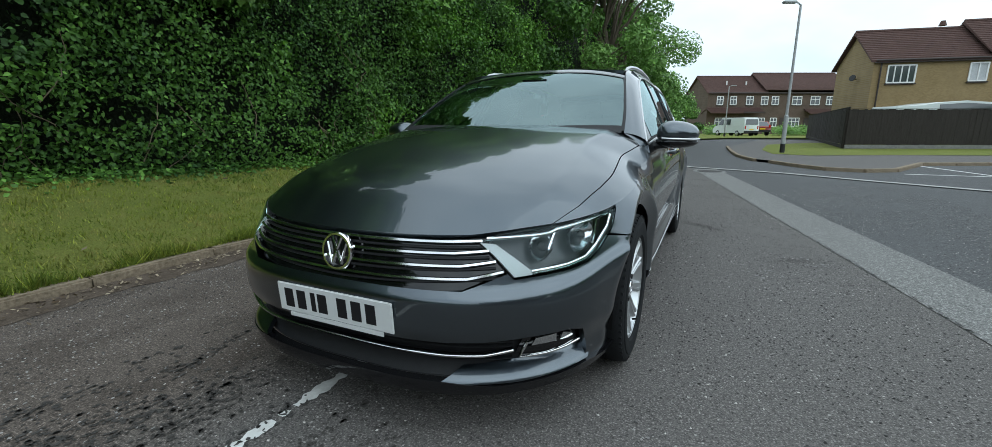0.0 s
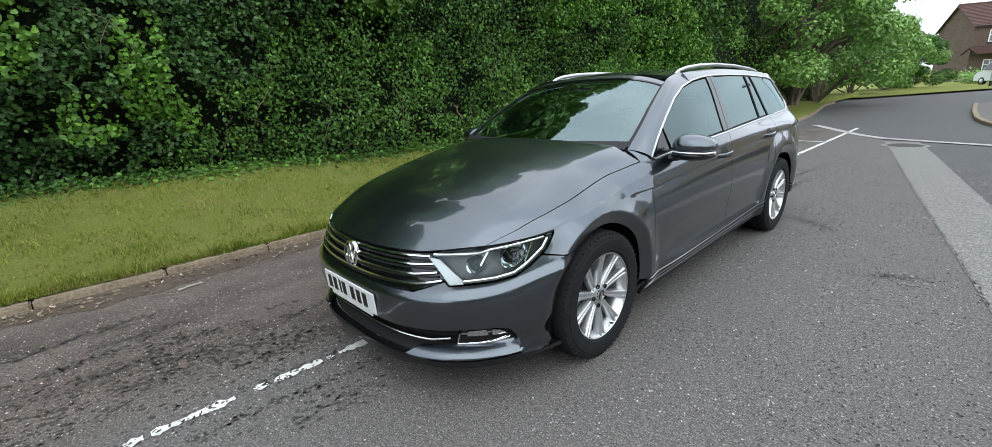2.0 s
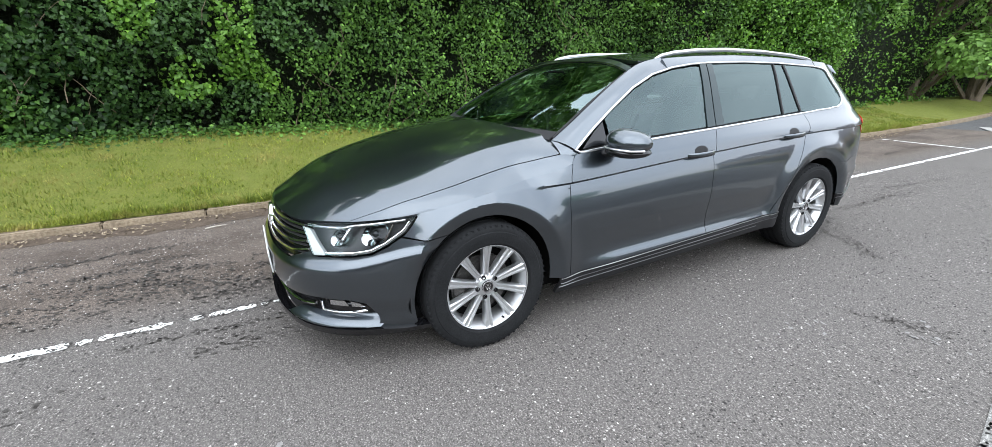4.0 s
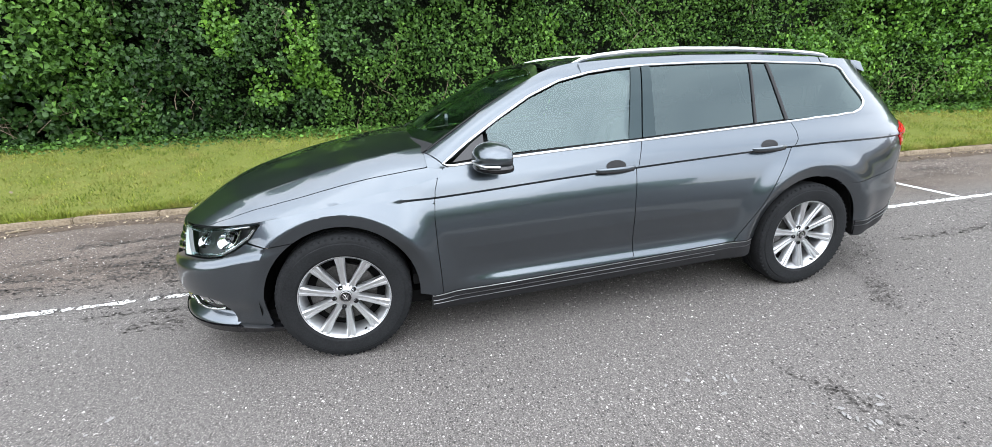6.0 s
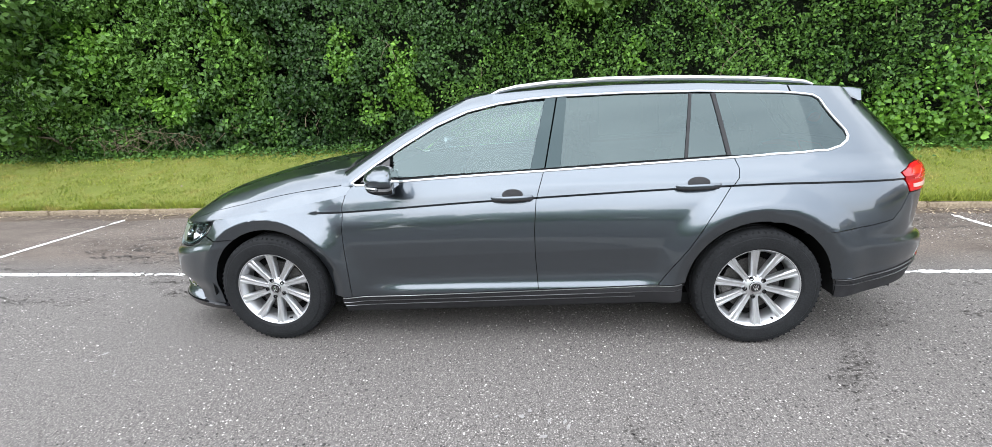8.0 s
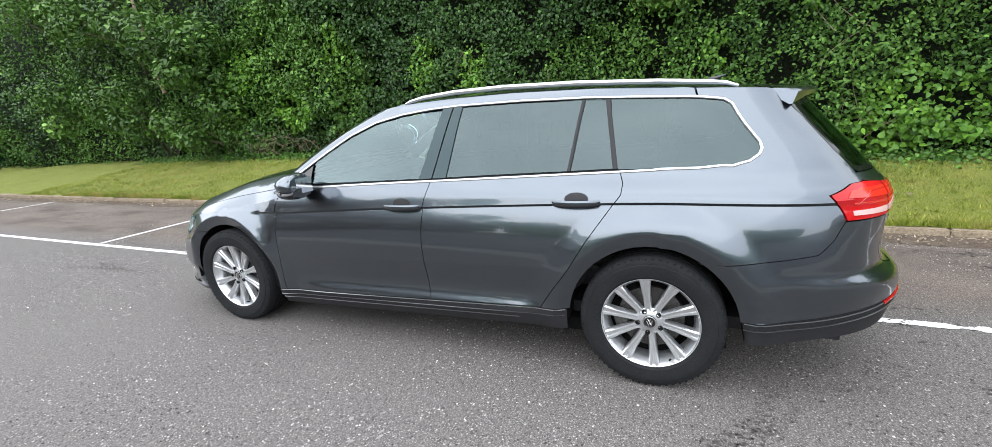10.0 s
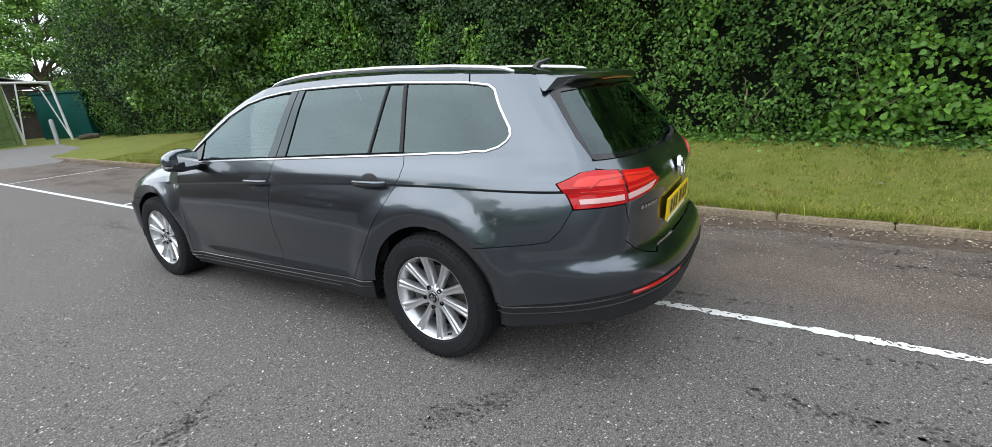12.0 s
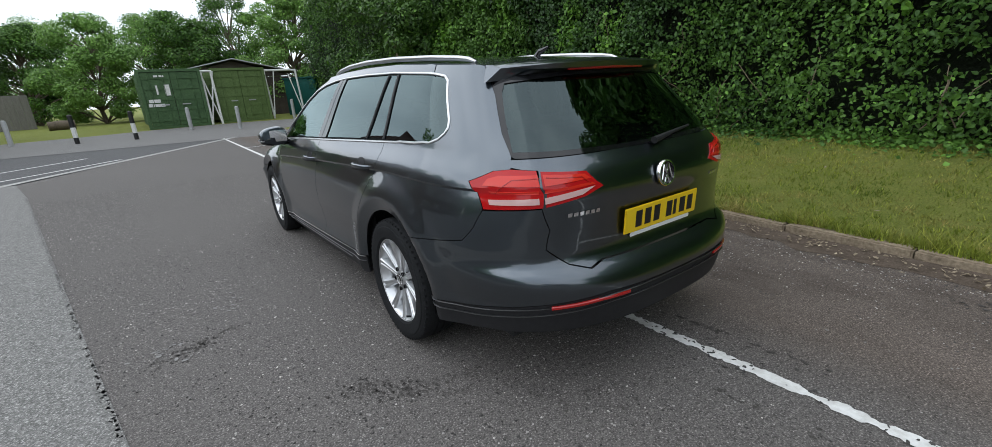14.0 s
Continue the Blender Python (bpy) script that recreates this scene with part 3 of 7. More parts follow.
roof_z = curve([1.2, 1.4, 1.7, 2.05, 2.5, 3.0, 3.4, 3.5], [1.440, 1.460, 1.475, 1.480, 1.468, 1.437, 1.398, 1.385])


def roof(x, y):
    return Vector((x, y, roof_z(y) - 0.028 * (abs(x) / 0.57) ** 2.4))
# ---- the estate car ----
car = empty("estate_car", "dark grey metallic estate car parked across a white bay line", "car")


def Y(pts):
    return [(sy(y, z), z) for y, z in pts]


def arc(cy, cz, r, a0, a1, n=14):
    """Points of a wheel arch, y and z; angles from the back (0) over the top (90) to the front (180)."""
    return [(cy + r * math.cos(radians(a0 + (a1 - a0) * k / n)), cz + r * math.sin(radians(a0 + (a1 - a0) * k / n))) for k in range(n + 1)]


def sill_z(y):
    return 0.29 + 0.041 * (y - 0.41)


FRONT_GAP = [(0.548, 0.950), (0.517, 0.915), (0.495, 0.847), (0.482, 0.708), (0.485, 0.558), (0.492, 0.42), (0.496, sill_z(0.496))]
MID_GAP = [(1.647, 1.010), (1.622, 0.928), (1.603, 0.858), (1.592, 0.696), (1.594, 0.546), (1.602, 0.415), (1.608, sill_z(1.608))]
REAR_GAP = [(2.656, 1.051), (2.673, 1.002), (2.668, 0.954), (2.622, 0.892), (2.517, 0.743), (2.421, 0.585), (2.342, 0.475), (2.270, sill_z(2.27))]
BELT = [(y, belt_z(y)) for y in (0.60, 0.80, 1.0, 1.24, 1.5, 1.7, 1.9, 2.2, 2.5, 2.6, 2.8, 3.0)]
TOP = [(0.55, 0.971), (0.687, 1.064), (0.862, 1.170), (1.04, 1.268), (1.219, 1.338), (1.399, 1.374), (1.578, 1.393), (1.760, 1.402), (2.124, 1.405),
       (2.500, 1.398), (2.848, 1.379), (3.086, 1.354)]
BACK = [(3.119, 1.333), (3.169, 1.248), (3.229, 1.169), (3.239, 1.141), (3.228, 1.117), (3.193, 1.092), (3.127, 1.073)]
HATCH = [(3.612, 0.993), (3.585, 1.036), (3.510, 1.120), (3.446, 1.200), (3.395, 1.265), (3.352, 1.312), (3.285, 1.385)]
SHOULDER = [(bonnet_edge[1](v), bonnet_edge[2](v)) for v in [0.06 + 0.86 * k / 26 for k in range(27)]]
ROOF_EDGE = [(1.310, 1.420), (1.448, 1.434), (1.697, 1.446), (2.050, 1.451), (2.509, 1.441), (2.916, 1.418), (3.121, 1.402), (3.260, 1.392)]
SIDES = (("left", False), ("right", True))


def loft(bm, a, b, n, bulge, mirror):
    """A rounded strip between two lines of points."""
    rows = []
    for k in range(n + 1):
        t = k / n
        row = []
        for i, (p, q) in enumerate(zip(a, b)):
            out = Vector((1.0, -0.15, 0.8)).normalized() * bulge * 4 * t * (1 - t) * (1 - (i / (len(a) - 1)) ** 3)
            c = p * (1 - t) + q * t + out
            row.append(bm.verts.new((-c.x, c.y, c.z) if mirror else c))
        rows.append(row)
    for r, q in zip(rows, rows[1:]):
        for i in range(len(r) - 1):
            f = bm.faces.new((r[i], r[i + 1], q[i + 1], q[i]))
            f.normal_update()
            if f.normal.dot(Vector((-0.6 if mirror else 0.6, -0.1, 0.7))) < 0:
                f.normal_flip()
    return bm


def close_shoulder(bm, mirror):
    """Draws the wing's side and top together along the shoulder, so that they meet without a step."""
    line = [bonnet(1.0, 0.03 + 0.94 * k / 700) for k in range(701)]
    arr = np.array([(-p.x if mirror else p.x, p.y, p.z) for p in line])
    for v in bm.verts:
        if v.co.z > 0.74:
            d = np.linalg.norm(arr - np.array(v.co), axis=1)
            k = int(d.argmin())
            if d[k] < 0.0075:
                v.co = Vector(arr[k])
    bmesh.ops.remove_doubles(bm, verts=[v for v in bm.verts if v.co.z > 0.74], dist=0.0004)


for side, mir in SIDES:
    # wing: side below the shoulder and top up to the bonnet's edge
    wing = [p for p in SHOULDER] + [(0.545, 0.955)] + FRONT_GAP + [(0.44, sill_z(0.44))] + arc(0, 0.335, 0.378, -6, 122, 16) + [(-0.33, 0.6535)]
    bm = skin(Q(Y(wing) + [(1.006, 0.671), (1.023, 0.695), (1.052, 0.752)]), flank, (0.0125, 0.00725), mirror=mir, gap=0.0015)
    top = [(0.845, 0.0), (0.880, 0.08), (0.898, 0.2), (0.905, 0.4), (0.915, 0.6), (0.925, 0.8), (0.937, 0.89), (0.965, 0.95), (0.985, 0.99), (1.0, 0.99), (1.0, 0.7), (1.0, 0.35), (1.0, 0.10), (1.0, 0.0), (0.93, 0.0)]
    skin(top, bonnet, (0.0185, 0.02), mirror=mir, bm=bm, gap=0.0, thick=0.012)
    base_a = [bonnet(w, v) for w, v in ((0.937, 0.89), (0.952, 0.925), (0.965, 0.95), (0.985, 0.99), (1.0, 0.99))]
    base_b = [Vector(p) for p in ((0.713, 0.466, 1.013), (0.748, 0.492, 1.005), (0.782, 0.520, 0.990), (0.803, 0.540, 0.974), (0.826, 0.560, 0.948))]
    loft(bm, base_a, base_b, 4, 0.006, mir)
    close_shoulder(bm, mir)
    finish_skin(bm, "front_wing", CAR_PAINT, car)
    # windscreen pillar, from the side windows' strip round to the glass
    outer_y, outer_z = curve(range(6), [p[0] for p in TOP[:6]]), curve(range(6), [p[1] for p in TOP[:6]])
    inner_c = [curve(range(6), v) for v in ([0.711, 0.690, 0.655, 0.612, 0.574, 0.560], [0.472, 0.610, 0.800, 1.000, 1.190, 1.370], [1.015, 1.100, 1.212, 1.318, 1.400, 1.436])]
    line_a = [body(sy(outer_y(k / 4), outer_z(k / 4)), outer_z(k / 4)) for k in range(21)]
    line_b = [Vector([c(k / 4) for c in inner_c]) for k in range(21)]
    finish_skin(loft(bmesh.new(), line_a, line_b, 6, 0.014, mir), "windscreen_pillar", CAR_PAINT, car)
    door_f = FRONT_GAP + [(1.0, sill_z(1.0))] + MID_GAP[::-1] + BELT[4::-1]
    front_door = finish_skin(skin(Q(Y(door_f)), flank, (0.0125, 0.00725), mirror=mir, gap=0.002), "front_door", CAR_PAINT, car)
    door_r = MID_GAP + [(1.95, sill_z(1.95))] + REAR_GAP[::-1] + BELT[8:4:-1]
    rear_door = finish_skin(skin(Q(Y(door_r)), flank, (0.0125, 0.00725), mirror=mir, gap=0.002), "rear_door", CAR_PAINT, car)
    quarter = (REAR_GAP + [(2.42, sill_z(2.42))] + arc(BASE, 0.335, 0.385, 176, 56, 16) + [(3.147, 0.666), (3.320, 0.687), (3.458, 0.711), (3.507, 0.765), (3.548, 0.846), (3.480, 0.951), (3.558, 0.988)]
               + HATCH + [ROOF_EDGE[-1], ROOF_EDGE[-2], (2.968, 1.411), (2.982, 1.364), TOP[-1]] + BACK + BELT[:-4:-1] + [(2.684, 1.054)])
    finish_skin(skin(Q(Y(quarter)), flank, (0.0125, 0.00725), mirror=mir, gap=0.002), "rear_quarter_panel", CAR_PAINT, car)
    frame_top = [(1.36, 1.427)] + ROOF_EDGE[1:-2] + [(2.963, 1.411), (2.977, 1.365)] + TOP[-2:4:-1] + [(1.36, 1.369)]
    finish_skin(skin(Y(frame_top), body, (0.025, 0.012), mirror=mir, gap=0.0012), "roof_side_frame", CAR_PAINT, car)
    sill = [(y, sill_z(y)) for y in (0.43, 1.0, 1.6, 2.41)] + [(y, sill_z(y) - 0.115) for y in (2.41, 1.6, 1.0, 0.43)]
    finish_skin(skin(Y(sill), body, (0.05, 0.02), mirror=mir), "sill", BLACK_TRIM, car, "gloss black sill with thin chrome lines")
    for k, (dz, wd) in enumerate(((-0.006, 0.0045), (-0.036, 0.004), (-0.064, 0.004))):
        strip(Y([(y, sill_z(y) + dz) for y in ((0.44, 1.0, 1.6, 2.40) if k < 2 else (0.44, 1.0, 1.6, 2.15))]), body, wd, 0.004, SATIN_DARK if k == 0 else SMOKED, "sill_trim_line", car, "thin chrome sill line", mir)
    # window surround and glazing
    loop = [(0.575, 0.960)] + BELT + [(3.08, 1.074)] + BACK[::-1] + TOP[::-1] + [(0.575, 0.960)]
    strip(Y(loop), body, 0.0125, 0.005, SATIN, "window_surround", car, "satin chrome strip round the side windows", mir)

    belt_trim = [(y, belt_z(y) - 0.03) for y in (0.62, 1.2, 1.8, 2.4, 3.05)] + [(y, belt_z(y) + 0.020) for y in (3.05, 2.4, 1.8, 1.2, 0.62)]
    finish_skin(skin(Y(belt_trim), body, (0.06, 0.03), 0.0, 0, -0.016, mir, edge=False), "inner_belt_trim", CABIN, car)

    def pane(name, pts, mat, parent, label="", lift=-0.004, gap=0.0):
        return finish_skin(skin(Y(pts), body, (0.04, 0.04), 0.004, gap, lift, mir), name, mat, parent, label)
    pane("window_pane", [(0.80, 0.995), (1.2, 1.012), (1.573, 1.026), (1.665, 1.382), (1.579, 1.380), (1.400, 1.362), (1.22, 1.326), (1.04, 1.255), (0.862, 1.158), (0.79, 1.115)], GLASS_SIDE, front_door)
    pane("corner_pane", [(0.60, 0.975), (0.77, 0.99), (0.77, 1.10), (0.70, 1.055)], BLACK_GLOSS, front_door)
    pane("pillar_trim", [(1.573, 1.022), (1.650, 1.026), (1.721, 1.392), (1.661, 1.392)], PILLAR_BLACK, front_door, "gloss black pillar trim", 0.002)
    pane("pillar_trim", [(1.658, 1.026), (1.738, 1.029), (1.782, 1.395), (1.730, 1.394)], PILLAR_BLACK, rear_door, "gloss black pillar trim", 0.002)
    pane("window_pane", [(1.738, 1.032), (2.007, 1.044), (2.413, 1.058), (2.458, 1.388), (2.104, 1.395), (1.780, 1.392)], GLASS_DARK, rear_door, "dark privacy glass")
    pane("window_pane", [(2.413, 1.058), (2.628, 1.067), (2.569, 1.383), (2.458, 1.388)], GLASS_DARK, rear_door, "small dark fixed pane")
    strip(Y([(2.410, 1.055), (2.456, 1.388)]), body, 0.016, 0.005, BLACK_TRIM, "window_bar", rear_door, "", mir)
    strip(Y([(2.633, 1.063), (2.576, 1.384)]), body, 0.022, 0.004, BLACK_TRIM, "window_bar", rear_door, "", mir)
    pane("quarter_window", [(2.633, 1.063), (2.826, 1.066), (3.110, 1.074)] + BACK[::-1] + [TOP[-1], TOP[-2], (2.590, 1.390)], GLASS_DARK, car, "dark privacy glass pane behind the rear door")
    # door handles
    for dname, dpar, y0 in (("handle", front_door, 1.475), ("handle", rear_door, 2.462)):
        zc = crease_z(y0) + 0.006
        # cup painted black for the shade in a body-coloured recess
        cup = [(y0 + 0.058 * math.cos(a), zc + 0.014 + 0.030 * math.sin(a)) for a in (k * math.tau / 16 for k in range(16))]
        finish_skin(skin(Y(cup), body, (0.02, 0.01), 0.004, 0, 0.0015, mir), "handle_recess_shade", BLACK_TRIM, dpar)
        g = [body(sy(y0 + d, zc), zc + 0.02 * d) + Vector((o, 0, 0)) for d, o in ((-0.118, -0.004), (-0.10, 0.016), (-0.05, 0.028), (0, 0.031), (0.05, 0.028), (0.095, 0.016), (0.112, -0.004))]
        g = [Vector((-q.x, q.y, q.z)) if mir else q for q in g]
        bar = part(dname, tube(g, [0.007, 0.010, 0.0115, 0.012, 0.0115, 0.010, 0.007], 12, (0.65, 1.0)), CAR_PAINT, dpar)
        # added black tube: stands in for the shade on the bar's underside
        part("handle_underside_shade", tube([q + Vector((0, 0, -0.011)) for q in g], [0.005, 0.009, 0.0105, 0.011, 0.0105, 0.009, 0.005], 10, (0.55, 0.9)), BLACK_TRIM, bar, "black tube standing in for the handle bar's shaded underside")
    # mirror
    sg = -1 if mir else 1
    bm = bmesh.new()
    bmesh.ops.create_uvsphere(bm, u_segments=28, v_segments=16, radius=1)
    for v in bm.verts:
        x, y, z = v.co
        x = math.copysign(abs(x) ** 0.8, x)
        y2 = max(y, -0.95) if y < 0 else min(y, 0.5)
        v.co = Vector((sg * (0.957 + 0.113 * x), 0.785 + 0.104 * y2 + 0.02 * x, 1.010 + 0.070 * z * (1 - 0.18 * x)))
    mirror_ob = part("door_mirror", bm, CAR_PAINT, car, "grey door mirror with a black base")
    add = bmesh.new()
    bmesh.ops.create_uvsphere(add, u_segments=28, v_segments=10, radius=1)
    for v in add.verts:
        x, y, z = v.co
        y2 = max(y, -0.97) if y < 0 else min(y, 0.52)
        v.co = Vector((sg * (0.952 + 0.116 * x), 0.788 + 0.105 * y2 + 0.02 * x, 0.965 + 0.037 * z))
    part("mirror_base", add, BLACK_GLOSS, mirror_ob)
    part("mirror_arm", tube([(sg * 0.79, 0.73, 0.940), (sg * 0.85, 0.755, 0.943), (sg * 0.92, 0.785, 0.955)], [0.036, 0.034, 0.038], 12, (1.0, 0.62)), BLACK_TRIM, mirror_ob)
    part("indicator", tube([(sg * 0.88, 0.690, 0.985), (sg * 0.96, 0.685, 0.982), (sg * 1.042, 0.722, 0.980), (sg * 1.070, 0.785, 0.980)], 0.0065, 8), SATIN, mirror_ob, "thin silver indicator strip")
    bm = bmesh.new()
    add_box(bm, sg * 0.957 - 0.092, sg * 0.957 + 0.092, 0.838, 0.843, 0.962, 1.052, 0.002)
    part("mirror_glass", bm, CHROME, mirror_ob)
    # roof rail
    rl = [(1.345, 1.424), (1.40, 1.445), (1.50, 1.462), (1.70, 1.478), (2.0, 1.484), (2.4, 1.475), (2.8, 1.453), (3.02, 1.434), (3.10, 1.424), (3.15, 1.408)]
    part("roof_rail", tube([(sg * (0.552 - 0.035 * (y - 1.85) ** 2), y, z) for y, z in rl], [0.007, 0.011, 0.0125, 0.013, 0.013, 0.013, 0.0125, 0.012, 0.010, 0.006], 12, (1.15, 1.1)), SATIN, car, "silver roof rail")
    # headlight
    lamp_out = [(0.440, 0.686), (0.512, 0.712), (0.620, 0.722), (0.752, 0.731), (0.896, 0.745), (0.992, 0.757), (1.045, 0.752), (1.016, 0.690), (0.944, 0.630), (0.884, 0.600), (0.788, 0.588), (0.632, 0.581), (0.56, 0.576), (0.488, 0.648)]
    lamp = finish_skin(skin(lamp_out, body, (0.03, 0.02), 0.0, 0.002, -0.060, mir, edge=False), "headlight", LAMP_INSIDE, car, "headlight with bright angled strip under clear glass")
    bm = skin(lamp_out, body, (0.03, 0.03), 0.058, 0.003, -0.003, mir)
    bmesh.ops.delete(bm, geom=[f for f in bm.faces if len(f.verts) != 4 or max(e.calc_length() for e in f.edges) < 0.05], context="FACES_ONLY")
    finish_skin(bm, "lamp_wall", LAMP_INSIDE, lamp)
    finish_skin(skin(lamp_out, body, (0.03, 0.02), 0.003, 0.001, 0.001, mir), "lamp_glass", GLASS_LAMP, lamp)
    for (cs, cz), (rw, rh), nm in (((0.68, 0.655), (0.045, 0.036), "reflector"), ((0.865, 0.675), (0.062, 0.048), "reflector")):
        bowl = [(cs + rw * math.cos(a) + 0.012 * math.sin(a), cz + rh * math.sin(a)) for a in (k * math.tau / 20 for k in range(20))]

        def dish(s, z, c=(cs, cz), r=(rw, rh)):
            d = min(1.0, ((s - c[0]) / r[0]) ** 2 + ((z - c[1]) / r[1]) ** 2)
            q = body(s, z)
            n = Vector((math.sin(s / S_NOSE * 1.35), -math.cos(s / S_NOSE * 1.35), 0))
            return q - n * (0.022 + 0.034 * (1 - d))
        finish_skin(skin(bowl, dish, (0.012, 0.012), 0.010, 0, 0, mir), nm, REFLECTOR, lamp, "round mirrored lamp bowl")
        q = body(cs, cz)
        n = Vector((math.sin(cs / S_NOSE * 1.35), -math.cos(cs / S_NOSE * 1.35), 0))
        c = q - n * 0.035
        bm = bmesh.new()
        bmesh.ops.create_uvsphere(bm, u_segments=16, v_segments=10, radius=0.021)
        bmesh.ops.translate(bm, verts=bm.verts, vec=Vector((sg * c.x, c.y, c.z)))
        part("bulb_cover", bm, BLACK_GLOSS, lamp)
    drl = [(0.448, 0.684), (0.500, 0.680), (0.625, 0.597), (0.632, 0.583), (0.562, 0.578), (0.490, 0.648)]
    finish_skin(skin(drl, body, (0.02, 0.02), 0.02, 0, -0.003, mir), "light_strip", PLATE_WHITE, lamp, "bright white angled strip")
    strip([(0.63, 0.592), (0.79, 0.600), (0.88, 0.613), (0.935, 0.642), (1.0, 0.696), (1.022, 0.735)], body, 0.015, 0.004, CHROME, "lamp_line", lamp, "", mir, -0.008)
    strip([(0.47, 0.697), (0.60, 0.700), (0.70, 0.702), (0.74, 0.714), (0.90, 0.731), (1.0, 0.743)], body, 0.012, 0.004, CHROME, "lamp_line", lamp, "", mir, -0.008)
    strip([(0.735, 0.711), (0.705, 0.655)], body, 0.012, 0.006, CHROME, "lamp_line", lamp, "", mir, -0.020)
    strip([(0.945, 0.725), (0.925, 0.65)], body, 0.010, 0.006, CHROME, "lamp_line", lamp, "", mir, -0.020)
    # fog lamp
    fog = [(0.575, 0.300), (0.605, 0.362), (0.76, 0.372), (0.84, 0.352), (0.885, 0.308), (0.76, 0.292)]
    fog_lamp = finish_skin(skin(fog, body, (0.03, 0.02), 0.004, 0, -0.028, mir), "fog_lamp", BLACK_GLOSS, car, "low fog lamp with chrome edge")
    strip([(0.612, 0.366), (0.583, 0.303), (0.70, 0.302), (0.80, 0.309), (0.872, 0.322)], body, 0.010, 0.006, CHROME, "chrome_edge", fog_lamp, "", mir, -0.004)
    finish_skin(skin([(0.64, 0.330), (0.655, 0.360), (0.75, 0.364), (0.76, 0.330)], body, (0.02, 0.02), 0.004, 0, -0.016, mir), "reflector", REFLECTOR, fog_lamp)
    finish_skin(skin([(0.78, 0.330), (0.785, 0.362), (0.83, 0.350), (0.86, 0.328)], body, (0.02, 0.02), 0.004, 0, -0.016, mir), "reflector", REFLECTOR, fog_lamp)
    # tail lamps
    outer = [(sy(3.484, 0.951), 0.951), (sy(3.551, 0.847), 0.847), (st(0.633, 0.850), 0.850), (st(0.616, 0.985), 0.985), (st(0.66, 0.990), 0.990), (sy(3.612, 0.993), 0.993), (sy(3.561, 0.988), 0.988)]
    tl = finish_skin(skin(outer, body, (0.03, 0.015), 0.02, 0.0008, 0.004, mir), "tail_lamp", RED_LENS, car, "red tail lamp with a clear lower band")
    finish_skin(skin([(sy(3.545, 0.938), 0.938), (st(0.628, 0.930), 0.930), (st(0.622, 0.970), 0.970), (sy(3.590, 0.972), 0.972), (sy(3.556, 0.962), 0.962)], body, (0.03, 0.01), 0.003, 0, 0.0065, mir), "indicator_lens", ORANGE_LENS, tl, "orange-red upper lens")
    finish_skin(skin([(sy(3.575, 0.908), 0.908), (st(0.636, 0.903), 0.903), (st(0.634, 0.916), 0.916), (sy(3.570, 0.920), 0.920)], body, (0.03, 0.006), 0.003, 0, 0.0065, mir), "light_bar", ORANGE_LENS, tl)
    finish_skin(skin([(sy(3.567, 0.885), 0.885), (sy(3.573, 0.866), 0.866), (st(0.642, 0.865), 0.865), (st(0.639, 0.888), 0.888)], body, (0.03, 0.01), 0.004, 0, 0.007, mir), "clear_band", CLEAR_WHITE, tl, "clear white band")
    inner = [(st(0.606, 0.982), 0.982), (st(0.624, 0.851), 0.851), (st(0.469, 0.876), 0.876), (st(0.374, 0.905), 0.905), (st(0.435, 0.968), 0.968)]
    tl2 = finish_skin(skin(inner, body, (0.03, 0.015), 0.02, 0.0008, 0.004, mir), "tailgate_lamp", RED_LENS, car, "inner red tail lamp on the tailgate")
    finish_skin(skin([(st(0.612, 0.930), 0.930), (st(0.606, 0.970), 0.970), (st(0.450, 0.958), 0.958), (st(0.425, 0.940), 0.940)], body, (0.03, 0.01), 0.003, 0, 0.0065, mir), "indicator_lens", ORANGE_LENS, tl2, "orange-red upper lens")
    finish_skin(skin([(st(0.617, 0.903), 0.903), (st(0.614, 0.916), 0.916), (st(0.430, 0.926), 0.926), (st(0.410, 0.918), 0.918)], body, (0.03, 0.006), 0.003, 0, 0.0065, mir), "light_bar", ORANGE_LENS, tl2)
    finish_skin(skin([(st(0.621, 0.888), 0.888), (st(0.624, 0.865), 0.865), (st(0.480, 0.886), 0.886), (st(0.416, 0.911), 0.911)], body, (0.03, 0.01), 0.004, 0, 0.007, mir), "clear_band", CLEAR_WHITE, tl2, "clear white band")
    strip([(st(0.745, 0.913), 0.913), (st(0.701, 0.956), 0.956), (st(0.620, 0.959), 0.959)], body, 0.005, 0.003, RED_DARK, "lens_rib", tl, "", mir, 0.005)
    strip([(st(0.600, 0.959), 0.959), (st(0.465, 0.948), 0.948), (st(0.434, 0.923), 0.923)], body, 0.005, 0.003, RED_DARK, "lens_rib", tl2, "", mir, 0.005)

# bonnet, roof, glazing
bon_half = [(0.7, 0.0), (0.842, 0.0), (0.877, 0.08), (0.895, 0.2), (0.902, 0.4), (0.912, 0.6), (0.922, 0.8), (0.932, 0.885), (0.90, 0.955), (0.7, 0.985)]
bon = bon_half + [(0.0, 1.0)] + [(-w, v) for w, v in bon_half[::-1]] + [(0.0, 0.0)]
finish_skin(skin(bon, bonnet, (0.0185, 0.02), 0.03, 0.002), "bonnet", CAR_PAINT, car)
cowl = [(-0.98, 0.0), (0.98, 0.0), (0.98, 0.09), (0.5, 0.05), (0.0, 0.035), (-0.5, 0.05), (-0.98, 0.09)]
finish_skin(skin(cowl, screen, (0.05, 0.03), 0.01, 0, 0.003), "cowl", BLACK_TRIM, car, "black plastic scuttle under the windscreen")
ws = rounded([(-0.985, 0.02), (0.985, 0.02), (0.985, 0.93), (-0.985, 0.93)], 0.05)
